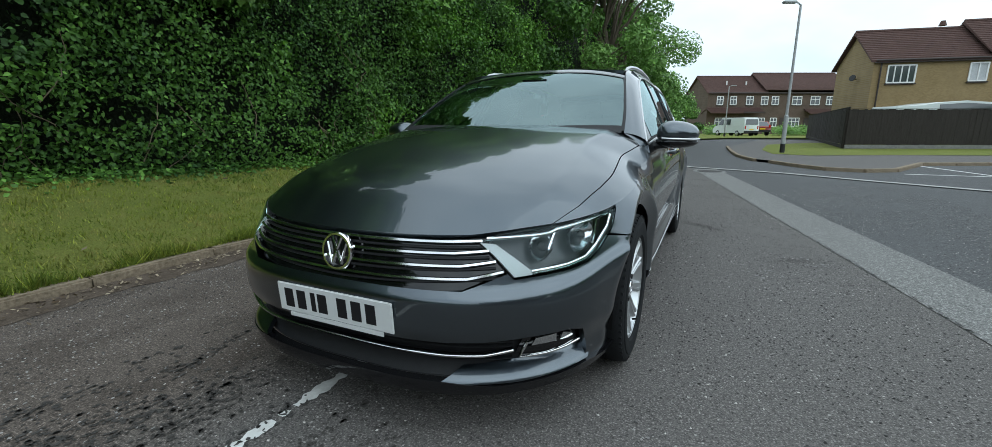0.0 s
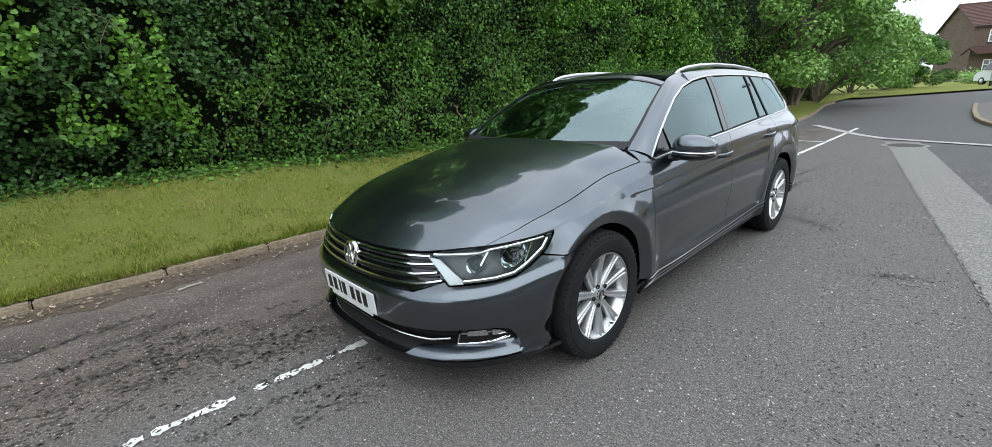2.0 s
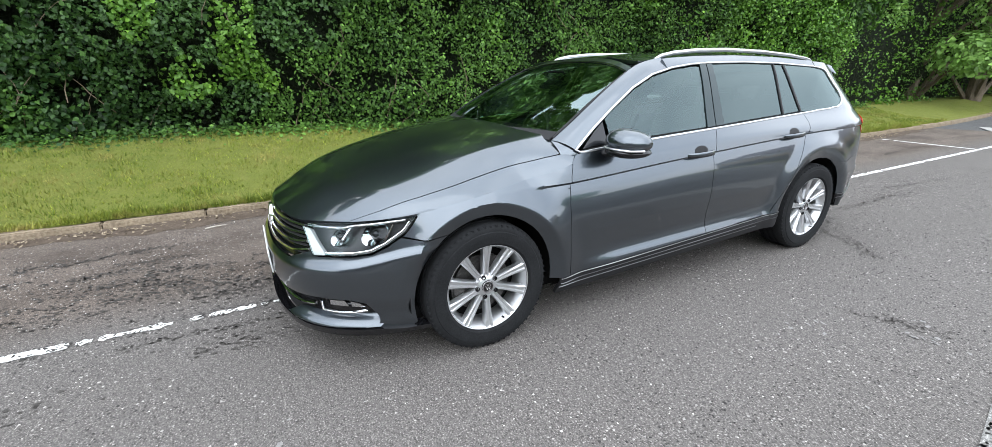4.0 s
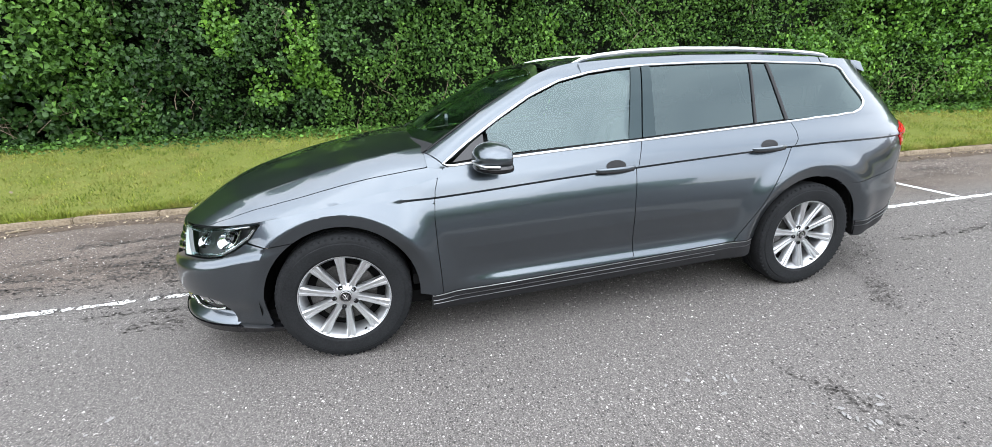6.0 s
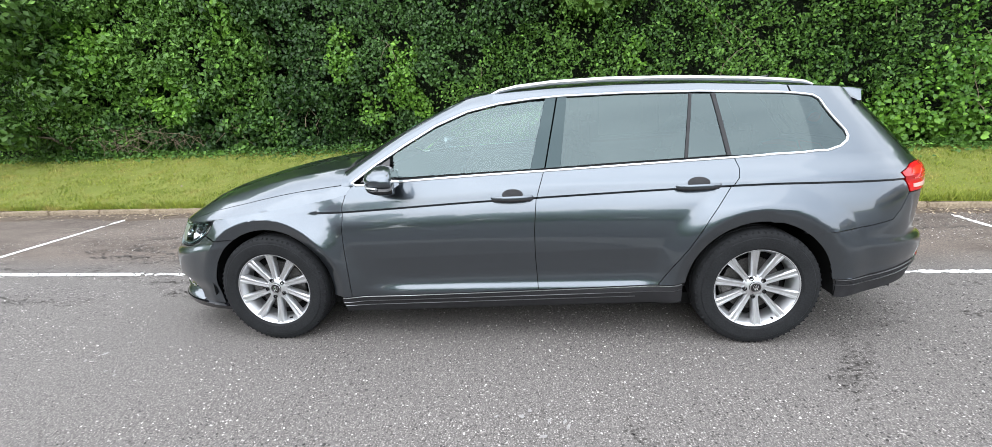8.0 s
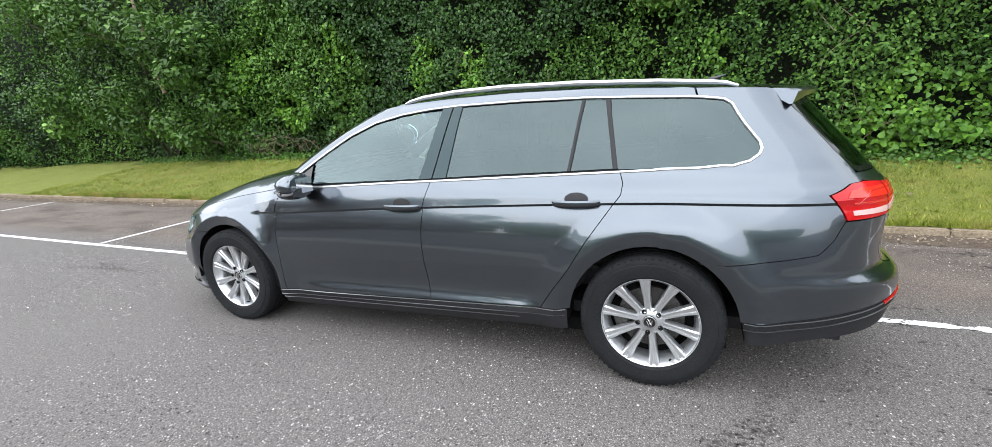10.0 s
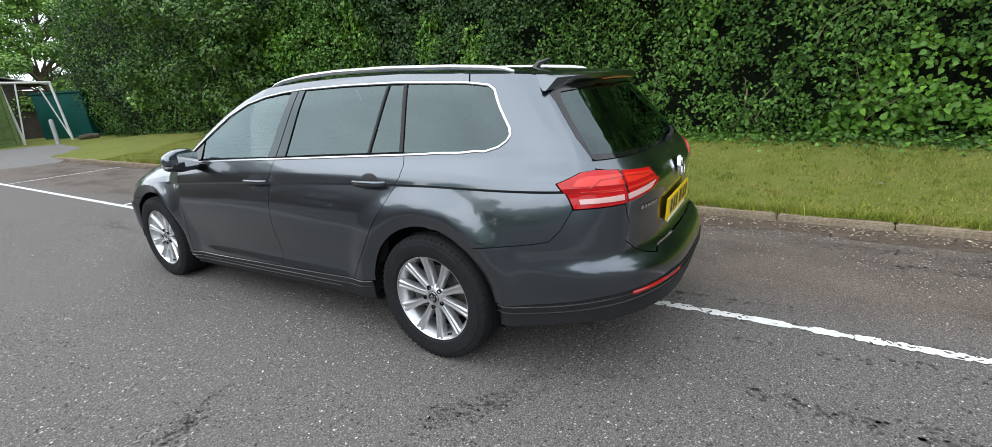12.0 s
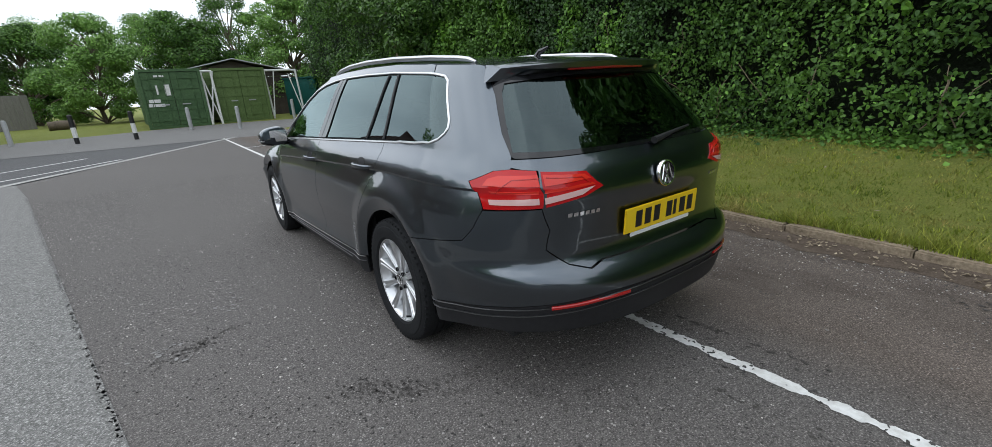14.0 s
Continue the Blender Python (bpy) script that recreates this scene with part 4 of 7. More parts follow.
finish_skin(skin(ws, screen, (0.05, 0.05), 0.006, 0, -0.003), "windscreen", GLASS, car, "curved windscreen reflecting trees and sky")
band = [(-0.985, 0.918), (0.985, 0.918), (0.985, 0.936), (-0.985, 0.936)]
finish_skin(skin(band, screen, (0.05, 0.02), 0.004, 0, 0.001), "windscreen_band", BLACK_GLOSS, car)
for sg in (1, -1):
    finish_skin(skin([(sg * 0.978, 0.03), (sg * 1.0, 0.03), (sg * 1.0, 0.93), (sg * 0.978, 0.93)], screen, (0.02, 0.05), 0.004, 0, 0.0015), "windscreen_seal", BLACK_TRIM, car)
ov = [(-0.568, 1.37), (-0.562, 1.19), (-0.5, 1.185), (-0.3, 1.215), (0.0, 1.225), (0.3, 1.215), (0.5, 1.185), (0.562, 1.19), (0.568, 1.37), (0.572, 1.8), (0.556, 2.5), (0.535, 3.285), (-0.535, 3.285), (-0.556, 2.5), (-0.572, 1.8)]
roof_bm = skin(ov, roof, (0.04, 0.04), 0.02, 0.0)
skin([(-0.99, 0.938), (0.99, 0.938), (1.0, 1.004), (-1.0, 1.004)], screen, (0.05, 0.015), 0.012, 0, 0.0015, bm=roof_bm)
finish_skin(roof_bm, "roof", CAR_PAINT, car)


spoiler = bmesh.new()
rows = []
for k in range(25):
    x = -0.535 + 1.07 * k / 24
    a = abs(x) / 0.535
    y0, z0 = 3.282, roof(x, 3.285).z
    tip, zt = 3.512 - 0.125 * a ** 4, 1.386 - 0.014 * a ** 2
    yb, zb = 3.455 - 0.100 * a ** 3, 1.337 - 0.022 * a ** 4
    wide = 1 + 0.11 * a ** 4
    rows.append([spoiler.verts.new((x * f, y, z)) for f, y, z in ((1.0, y0, z0 - 0.03), (1.0, y0, z0), (1.0, (y0 + tip) / 2, (z0 + zt) / 2 + 0.004), (1.0, tip - 0.010, zt + 0.001), (1.0, tip, zt - 0.005), (1.0, tip - 0.004, zt - 0.006 - 0.022 * (1 - a ** 4)), (wide, yb, zb), (wide, y0 + 0.06 * a ** 4, zb))])
for r, q in zip(rows, rows[1:]):
    for i in range(len(r)):
        spoiler.faces.new((r[i], r[(i + 1) % len(r)], q[(i + 1) % len(r)], q[i]))
spoiler.faces.new(rows[0]), spoiler.faces.new(rows[-1])
part("roof_spoiler", spoiler, CAR_PAINT, car, "grey roof spoiler over the rear window")
part("high_brake_lamp", tube([(-0.25, 3.488, 1.358), (-0.1, 3.496, 1.362), (0.1, 3.496, 1.362), (0.25, 3.488, 1.358)], [0.010, 0.013, 0.013, 0.010], 10, (0.9, 1.2)), RED_DARK, car, "dark red high brake lamp")
part("roof_aerial", tube([(0.02, 3.02, 1.42), (0.02, 3.05, 1.455), (0.02, 3.12, 1.475)], [0.028, 0.016, 0.004], 8, (0.5, 1.0)), BLACK_GLOSS, car)

# nose
# added black sheet that stands in for the dark hollow behind the nose's gaps
nose_black = [(-1.03, 0.64), (-0.5, 0.55), (0.5, 0.55), (1.03, 0.64), (1.04, 0.765), (0.9, 0.755), (0.0, 0.745), (-0.9, 0.755), (-1.04, 0.765)]
finish_skin(skin(nose_black, body, (0.05, 0.03), 0.0, 0, -0.068, edge=False), "nose_gap_backing", LINER, car)
grille_out = [(-0.50, 0.700), (0.50, 0.700), (0.445, 0.682), (0.530, 0.596), (0.372, 0.545), (0.2, 0.538), (-0.2, 0.538), (-0.372, 0.545), (-0.530, 0.596), (-0.445, 0.682)]
grille = finish_skin(skin(grille_out, body, (0.04, 0.02), 0.004, 0, -0.022), "grille", BLACK_GLOSS, car, "black grille with four chrome bars")
for z0, e, up in ((0.686, 0.455, 0.004), (0.650, 0.475, 0.010), (0.610, 0.495, 0.018), (0.569, 0.520, 0.028)):
    strip([(-e, z0 + up), (-e * 0.75, z0 + up * 0.25), (0, z0), (e * 0.75, z0 + up * 0.25), (e, z0 + up)], body, 0.013, 0.010, CHROME, "grille_bar", grille, "", False, -0.008)
    strip([(-e, z0 - 0.018 + up), (0, z0 - 0.018), (e, z0 - 0.018 + up)], body, 0.010, 0.010, BLACK_TRIM, "grille_slat", grille, "", False, -0.018)


def disc(c, axis, r, depth, n=28, hole=0.0):
    """A bevelled round plate facing along axis."""
    bm = bmesh.new()
    rot = Vector((0, 0, 1)).rotation_difference(Vector(axis)).to_matrix().to_4x4()
    prof = [(r, -depth), (r, depth * 0.4), (r * 0.94, depth)] + ([(hole, depth), (hole, -depth)] if hole else [])
    rings = [[bm.verts.new((q * math.cos(k * math.tau / n), q * math.sin(k * math.tau / n), h)) for k in range(n)] for q, h in prof]
    pairs = list(zip(rings, rings[1:])) + ([(rings[-1], rings[0])] if hole else [])
    for a, b in pairs:
        for k in range(n):
            bm.faces.new((a[k], a[(k + 1) % n], b[(k + 1) % n], b[k]))
    if not hole:
        bm.faces.new(rings[-1]), bm.faces.new(rings[0][::-1])
    bmesh.ops.transform(bm, matrix=Matrix.Translation(Vector(c)) @ rot, verts=bm.verts)
    return bm


def badge(parent, c, axis, r):
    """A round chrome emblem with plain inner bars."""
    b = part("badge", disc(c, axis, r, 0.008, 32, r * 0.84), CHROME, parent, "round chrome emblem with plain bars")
    part("badge_plate", disc(Vector(c) - Vector(axis) * 0.004, axis, r * 0.86, 0.004), BLACK_GLOSS, b)
    rot = Vector((0, -1, 0)).rotation_difference(Vector(axis)).to_matrix().to_4x4()
    for x0, z0, x1, z1 in ((-0.62, 0.45, -0.30, -0.62), (-0.30, -0.62, 0.0, 0.0), (0.0, 0.0, 0.30, -0.62), (0.30, -0.62, 0.62, 0.45), (-0.28, 0.75, 0.0, 0.12), (0.28, 0.75, 0.0, 0.12)):
        m = Matrix.Translation(Vector(c)) @ rot
        part("badge_bar", tube([m @ Vector((x0 * r, -0.002, z0 * r)), m @ Vector((x1 * r, -0.002, z1 * r))], r * 0.085, 6), CHROME, b)


badge(car, (0, -0.902, 0.628), Vector((0, -1, 0.12)).normalized(), 0.068)
badge(car, (0, 3.822, 0.900), Vector((0, 1, 0.12)).normalized(), 0.058)

upper = ([(0.372, 0.541), (0.535, 0.592), (0.56, 0.572), (0.632, 0.577), (0.788, 0.584), (0.888, 0.596), (0.950, 0.627), (1.0, 0.667)]
         + Y([(-0.33, 0.652)]) + Y(arc(0, 0.335, 0.378, 122, 196, 12)) + Y([(-0.40, 0.205)])
         + [(1.05, 0.214), (0.935, 0.228), (0.928, 0.262), (0.915, 0.30), (0.875, 0.365), (0.80, 0.384), (0.62, 0.384), (0.42, 0.372), (0.30, 0.366)])
bumper_poly = upper + [(-s, z) for s, z in upper[::-1]]
front_bumper = finish_skin(skin(bumper_poly, body, (0.02, 0.01), 0.03, 0.002), "front_bumper", CAR_PAINT, car)
intake = [(-0.93, 0.255), (-0.88, 0.362), (-0.80, 0.382), (-0.42, 0.368), (0.42, 0.368), (0.80, 0.382), (0.88, 0.362), (0.93, 0.255), (0.6, 0.225), (-0.6, 0.225)]
lower_intake = finish_skin(skin(intake, body, (0.05, 0.02), 0.004, 0, -0.040), "lower_intake", BLACK_TRIM, car, "black lower intake")
for z0 in (0.285, 0.300, 0.330, 0.350):
    strip([(-0.56, z0), (0, z0), (0.56, z0)], body, 0.006, 0.008, BLACK_TRIM, "intake_slat", lower_intake, "", False, -0.03)
strip([(-0.555, 0.338), (-0.44, 0.318), (-0.30, 0.314), (0.0, 0.318), (0.30, 0.314), (0.44, 0.318), (0.555, 0.338)], body, 0.012, 0.010, CHROME, "bumper_strip", front_bumper, "thin chrome strip across the lower intake", False, -0.004)


def blade_face(s, z):
    """The bumper's lower blade: its face leans back so that it looks up."""
    th = s / S_NOSE * 1.35
    n = Vector((math.sin(th), -math.cos(th), 0))
    return body(s, z) + n * (0.012 - 0.050 * smooth(0.228, 0.290, z))


for sg in (1, -1):
    blade = [(sg * s, z) for s, z in ((0.30, 0.232), (0.36, 0.268), (0.55, 0.279), (0.75, 0.285), (0.93, 0.288), (0.968, 0.268), (0.948, 0.236), (0.60, 0.226), (0.40, 0.226))]
    finish_skin(skin(blade, lambda s, z: blade_face(s, z), (0.03, 0.009), 0.02, 0, 0.0), "bumper_blade", CAR_PAINT, front_bumper)
lip = [(-1.18, 0.194), (-1.18, 0.214), (-0.95, 0.229), (-0.5, 0.222), (-0.3, 0.230), (0.3, 0.230), (0.5, 0.222), (0.95, 0.229), (1.18, 0.214), (1.18, 0.194), (0.9, 0.192), (0.0, 0.190), (-0.9, 0.192)]
finish_skin(skin(lip, body, (0.04, 0.012), 0.05, 0, 0.016), "bumper_lip", BLACK_GLOSS, front_bumper, "gloss black lip under the bumper")


def plate(name, c, axis_y, col, label):
    """A number plate with plain bars for its characters."""
    sgn = -1 if axis_y < 0 else 1
    bm = bmesh.new()
    add_box(bm, -0.26, 0.26, -0.004, 0.004, -0.0555, 0.0555, 0.003)
    m = Matrix.Translation(c) @ Matrix.Rotation(radians(-4 * sgn), 4, "X")
    bmesh.ops.transform(bm, matrix=m, verts=bm.verts)
    p = part(name, bm, col, car, label)
    for x in (-0.205, -0.145, -0.088, -0.045, 0.045, 0.108, 0.17):
        bm = bmesh.new()
        w = 0.011 if x == -0.088 else 0.021
        add_box(bm, x - w, x + w, sgn * 0.004 - 0.0008, sgn * 0.004 + 0.0008, -0.036, 0.036)
        bmesh.ops.transform(bm, matrix=m, verts=bm.verts)
        part("plate_bar", bm, PLATE_INK, p)
    bm = bmesh.new()
    add_box(bm, -0.215, 0.215, -0.003, 0.003, -0.075, -0.057, 0.002)
    bmesh.ops.transform(bm, matrix=m, verts=bm.verts)
    part("plate_edge", bm, PLATE_WHITE, p)
    return p


plate("number_plate", Vector((0, -0.944, 0.440)), -1, PLATE_WHITE, "white front number plate with plain dark bars")
plate("number_plate", Vector((0, 3.812, 0.730)), 1, PLATE_YELLOW, "yellow rear number plate with plain dark bars")

# tail
half = [(S_END, 0.602), (st(0.375, 0.605), 0.605), (st(0.454, 0.589), 0.589), (st(0.524, 0.611), 0.611), (st(0.602, 0.680), 0.680), (st(0.604, 0.758), 0.758), (st(0.637, 0.848), 0.848), (st(0.621, 0.913), 0.913), (st(0.610, 0.985), 0.985), (st(0.653, 0.990), 0.990), (st(0.691, 1.003), 1.003), (st(0.682, 1.027), 1.027), (st(0.328, 1.025), 1.025), (S_END, 1.020)]
tailgate_poly = half[:-1] + [(2 * S_END - s, z) for s, z in half[::-1][1:-1]]
tailgate = finish_skin(skin(tailgate_poly, body, (0.03, 0.015), 0.03, 0.0015), "tailgate", CAR_PAINT, car)
gl = [(S_END, 1.028), (st(0.331, 1.033), 1.033), (st(0.653, 1.040), 1.040), (st(0.616, 1.158), 1.158), (st(0.562, 1.272), 1.272), (st(0.539, 1.316), 1.316), (st(0.290, 1.335), 1.335), (S_END, 1.338)]
glass_poly = [gl[0]] + gl[1:] + [(2 * S_END - s, z) for s, z in gl[1:-1][::-1]]
rear_window = finish_skin(skin(glass_poly, body, (0.05, 0.04), 0.004, 0, -0.004), "rear_window", GLASS_DARK, car, "dark rear window reflecting sky and trees")
for mir in (False, True):
    side_band = Y(HATCH[1:6]) + [(st(0.528, 1.307), 1.307), (st(0.554, 1.272), 1.272), (st(0.608, 1.159), 1.159), (st(0.646, 1.051), 1.051)]
    top_band = Y(HATCH[5:6]) + [(st(0.490, 1.345), 1.345), (st(0.289, 1.352), 1.352), (S_END, 1.354), (S_END, 1.328), (st(0.290, 1.325), 1.325), (st(0.528, 1.307), 1.307)]
    low_band = Y(HATCH[1:2]) + [(st(0.646, 1.051), 1.051), (st(0.334, 1.043), 1.043), (S_END, 1.038), (S_END, 1.021), (st(0.328, 1.026), 1.026), (st(0.651, 1.029), 1.029)]
    rim_bm = bmesh.new()
    for band_pts in (side_band, top_band, low_band):
        skin(band_pts, body, (0.03, 0.02), 0.006, 0, 0.001, mir, rim_bm)
    finish_skin(rim_bm, "rear_window_frame", BLACK_GLOSS, car)
rb = (Y([(3.0, 0.658), (3.147, 0.666), (3.320, 0.687), (3.458, 0.711), (3.507, 0.765), (3.547, 0.843)]) + [(st(0.638, 0.846), 0.846), (st(0.605, 0.758), 0.758), (st(0.603, 0.679), 0.679), (st(0.525, 0.609), 0.609), (st(0.454, 0.587), 0.587), (st(0.375, 0.603), 0.603), (S_END, 0.600)])
low = [(S_END, 0.486), (st(0.403, 0.492), 0.492), (st(0.585, 0.471), 0.471), (st(0.746, 0.440), 0.440), (sy(3.239, 0.394), 0.394)] + Y(arc(BASE, 0.335, 0.385, 8, 55, 10))
far = [(2 * S_END - s, z) for s, z in rb[-2::-1] + low[::-1]]
rear_bumper_bm = skin(rb + far + low[1:], body, (0.025, 0.0125), 0.03, 0.0015)
rear_bumper = finish_skin(rear_bumper_bm, "rear_bumper", CAR_PAINT, car)
val = [(sy(3.195, 0.388), 0.388), (st(0.746, 0.435), 0.435), (st(0.584, 0.465), 0.465), (st(0.402, 0.487), 0.487), (S_END, 0.481), (S_END, 0.335), (st(0.477, 0.335), 0.335), (sy(3.513, 0.315), 0.315), (sy(3.208, 0.280), 0.280)]
for mir in (False, True):
    finish_skin(skin(val, body, (0.04, 0.02), 0.03, 0.0, -0.006, mir), "bumper_valance", BLACK_TRIM, rear_bumper, "black lower rear valance")
    for dz in (0.0, -0.030):
        strip([(sy(3.205, 0.385), 0.386 + dz), (sy(3.4, 0.40), 0.400 + dz), (st(0.733, 0.427), 0.428 + dz), (st(0.565, 0.455), 0.455 + dz), (st(0.386, 0.476), 0.476 + dz), (S_END, 0.480 + dz)], body, 0.005, 0.004, SMOKED, "bumper_line", rear_bumper, "thin chrome bumper line", mir)
    strip([(st(0.616, 0.446), 0.446), (st(0.435, 0.465), 0.465), (st(0.309, 0.467), 0.467)], body, 0.016, 0.006, RED_DARK, "reflector", rear_bumper, "long dark red reflector", mir)
# plain bars where the model name stands
for k in range(6):
    x = 0.545 - k * 0.026
    finish_skin(skin([(st(x, 0.808), 0.801), (st(x, 0.808), 0.817), (st(x - 0.018, 0.808), 0.817), (st(x - 0.018, 0.808), 0.801)], body, (0.02, 0.02), 0.002, 0, 0.004), "tailgate_lettering_bar", CHROME, tailgate)
for k in range(4):
    x = 0.50 - k * 0.024
    finish_skin(skin([(st(x, 0.83), 0.824), (st(x, 0.83), 0.838), (st(x - 0.017, 0.83), 0.838), (st(x - 0.017, 0.83), 0.824)], body, (0.02, 0.02), 0.002, 0, 0.004, True), "tailgate_lettering_bar", CHROME, tailgate)
# wipers
for a, b in (((0.62, 0.50, 1.012), (0.05, 0.40, 1.052)), ((-0.05, 0.385, 1.045), (-0.60, 0.50, 1.030))):
    part("wiper", tube([a, [(p + q) / 2 + o for p, q, o in zip(a, b, (0, 0.0, 0.012))], b], [0.010, 0.008, 0.006], 8), BLACK_TRIM, car)
part("rear_wiper", tube([(0.0, 3.755, 1.035), (-0.15, 3.742, 1.055), (-0.36, 3.69, 1.062)], [0.016, 0.009, 0.006], 8), BLACK_TRIM, car)

# underside, arches and cabin
floor_bm = box(-0.74, 0.74, -0.55, 3.15, 0.19, 0.26)
part("underbody", floor_bm, LINER, car)
for mir in (False, True):
    sg = -1 if mir else 1
    # added black sheet behind the panels: stands in for the shade in their gaps
    finish_skin(skin(Y([(0.42, 0.20), (2.40, 0.20), (2.42, 0.40), (2.60, 0.70), (2.62, 0.93), (0.60, 0.90), (0.42, 0.60)]), body, (0.08, 0.06), 0, 0, -0.045, mir, edge=False), "gap_shade_shell", LINER, car)
    for yc in (0.0, BASE):
        bm = bmesh.new()
        n = 20
        ra = [[bm.verts.new((sg * x, yc + 0.405 * math.cos(math.radians(-6 + 192 * k / n)), 0.335 + 0.405 * math.sin(math.radians(-6 + 192 * k / n)))) for k in range(n + 1)] for x in (0.862, 0.50)]
        for k in range(n):
            bm.faces.new((ra[0][k], ra[0][k + 1], ra[1][k + 1], ra[1][k]))
        bm.faces.new(ra[1])
        part("arch_liner", bm, LINER, car)
cabin = part("cabin_floor", box(-0.70, 0.70, 0.35, 3.60, 0.28, 0.34), CABIN, car)
bm = bmesh.new()
add_box(bm, -0.70, 0.70, 0.46, 0.98, 0.62, 0.965, 0.05)
add_box(bm, -0.70, 0.70, 0.30, 0.60, 0.90, 0.985, 0.03)
add_box(bm, -0.13, 0.13, 0.85, 1.75, 0.34, 0.66, 0.04)
part("dashboard", bm, CABIN, car)
bm = bmesh.new()
ring = [(-0.37 + 0.185 * math.cos(a), 1.06 + 0.06 * math.sin(a), 0.88 + 0.175 * math.sin(a)) for a in (k * math.tau / 24 for k in range(25))]
add_tube(bm, ring, 0.016, 8)
add_tube(bm, [(-0.53, 1.055, 0.87), (-0.37, 1.03, 0.86), (-0.21, 1.055, 0.87)], 0.022, 8)
add_tube(bm, [(-0.37, 1.04, 0.86), (-0.37, 0.85, 0.78)], 0.04, 8)
part("steering_wheel", bm, CABIN, car)


def seat(x, y, wide, name):
    bm = bmesh.new()
    add_box(bm, x - wide / 2, x + wide / 2, y - 0.25, y + 0.27, 0.40, 0.58, 0.05)
    add_box(bm, x - wide / 2, x + wide / 2, -0.07, 0.07, 0.0, 0.60, 0.05, pose(0, y + 0.27, 0.54, -18, 0, 0))
    return part(name, bm, SEAT, car)


for x in (0.37, -0.37):
    s = seat(x, 1.45, 0.50, "front_seat")
    part("headrest", box(x - 0.13, x + 0.13, 1.88, 1.98, 1.10, 1.29, 0.045), SEAT, s)
s = seat(0.0, 2.38, 1.30, "rear_seat")
for x in (0.42, 0.0, -0.42):
    part("headrest", box(x - 0.12, x + 0.12, 2.80, 2.89, 1.06, 1.20, 0.04), SEAT, s)
part("load_cover", box(-0.62, 0.62, 2.80, 3.55, 0.93, 0.95, 0.008), CABIN, car)
bm = bmesh.new()
add_box(bm, -0.10, 0.10, 0.985, 1.01, 1.30, 1.36, 0.012)
part("interior_mirror", bm, BLACK_GLOSS, car)
finish_skin(skin([(-0.54, 1.32), (0.54, 1.32), (0.52, 3.25), (-0.52, 3.25)], roof, (0.1, 0.1), 0, 0, -0.03, edge=False), "headlining", HEADLINING, car)

# ---- wheels ----
def lathe(profile, n=64):
    """A body of revolution about x from (x, r) points."""
    bm = bmesh.new()
    rings = [[bm.verts.new((x, r * math.cos(k * math.tau / n), r * math.sin(k * math.tau / n))) for k in range(n)] for x, r in profile]
    for a, b in zip(rings, rings[1:]):
        for k in range(n):
            bm.faces.new((a[k], a[(k + 1) % n], b[(k + 1) % n], b[k]))
    return bm


def mesh_of(bm, mat, name):
    me = bpy.data.meshes.new(name)
    bmesh.ops.recalc_face_normals(bm, faces=bm.faces)
    bm.to_mesh(me)
    bm.free()
    me.materials.append(mat)
    me.polygons.foreach_set("use_smooth", [True] * len(me.polygons))
    me.set_sharp_from_angle(angle=radians(38))
    return me


TYRE_R = 0.337
tyre_prof = [(-0.095, 0.222), (-0.108, 0.240), (-0.112, 0.275), (-0.108, 0.305), (-0.098, 0.325), (-0.085, 0.333), (-0.060, TYRE_R), (-0.058, TYRE_R - 0.007), (-0.050, TYRE_R - 0.007), (-0.048, TYRE_R), (-0.018, TYRE_R), (-0.016, TYRE_R - 0.007), (-0.008, TYRE_R - 0.007), (-0.006, TYRE_R),
             (0.022, TYRE_R), (0.024, TYRE_R - 0.007), (0.032, TYRE_R - 0.007), (0.034, TYRE_R), (0.060, TYRE_R), (0.085, 0.333), (0.098, 0.325), (0.106, 0.309), (0.1065, 0.300), (0.111, 0.296), (0.1125, 0.275), (0.110, 0.262), (0.108, 0.240), (0.100, 0.232), (0.095, 0.222)]
tyre_bm = lathe(tyre_prof, 72)
for k in range(64):
    a = k * math.tau / 64
    m = Matrix.Rotation(a, 4, "X")
    add_box(tyre_bm, 0.078, 0.101, -0.008, 0.002, 0.318, 0.3295, 0.0, m)
tyre_me = mesh_of(tyre_bm, RUBBER, "tyre")
rim_me = mesh_of(lathe([(-0.085, 0.228), (-0.080, 0.215), (0.02, 0.196), (0.060, 0.205), (0.074, 0.214), (0.092, 0.219), (0.098, 0.226), (0.098, 0.235), (0.092, 0.240), (0.080, 0.236)], 72), ALLOY, "rim")
hub_me = mesh_of(lathe([(0.035, 0.001), (0.035, 0.055), (0.060, 0.068), (0.068, 0.060), (0.076, 0.044), (0.078, 0.034), (0.072, 0.033), (0.072, 0.001)], 40), ALLOY, "hub")
cap_me = mesh_of(lathe([(0.070, 0.031), (0.080, 0.0305), (0.082, 0.028), (0.0825, 0.001)], 32), BLACK_GLOSS, "centre_cap")
ring_me = mesh_of(lathe([(0.080, 0.031), (0.0845, 0.030), (0.0845, 0.0265), (0.080, 0.0255)], 32), CHROME, "cap_ring")
emblem_bm = bmesh.new()
for y0, z0, y1, z1 in ((-0.014, 0.010, -0.006, -0.014), (-0.006, -0.014, 0.0, 0.0), (0.0, 0.0, 0.006, -0.014), (0.006, -0.014, 0.014, 0.010), (-0.007, 0.018, 0.0, 0.004), (0.0, 0.004, 0.007, 0.018)):
    add_tube(emblem_bm, [(0.083, y0, z0), (0.083, y1, z1)], 0.0024, 6)
emblem_me = mesh_of(emblem_bm, CHROME, "cap_emblem")
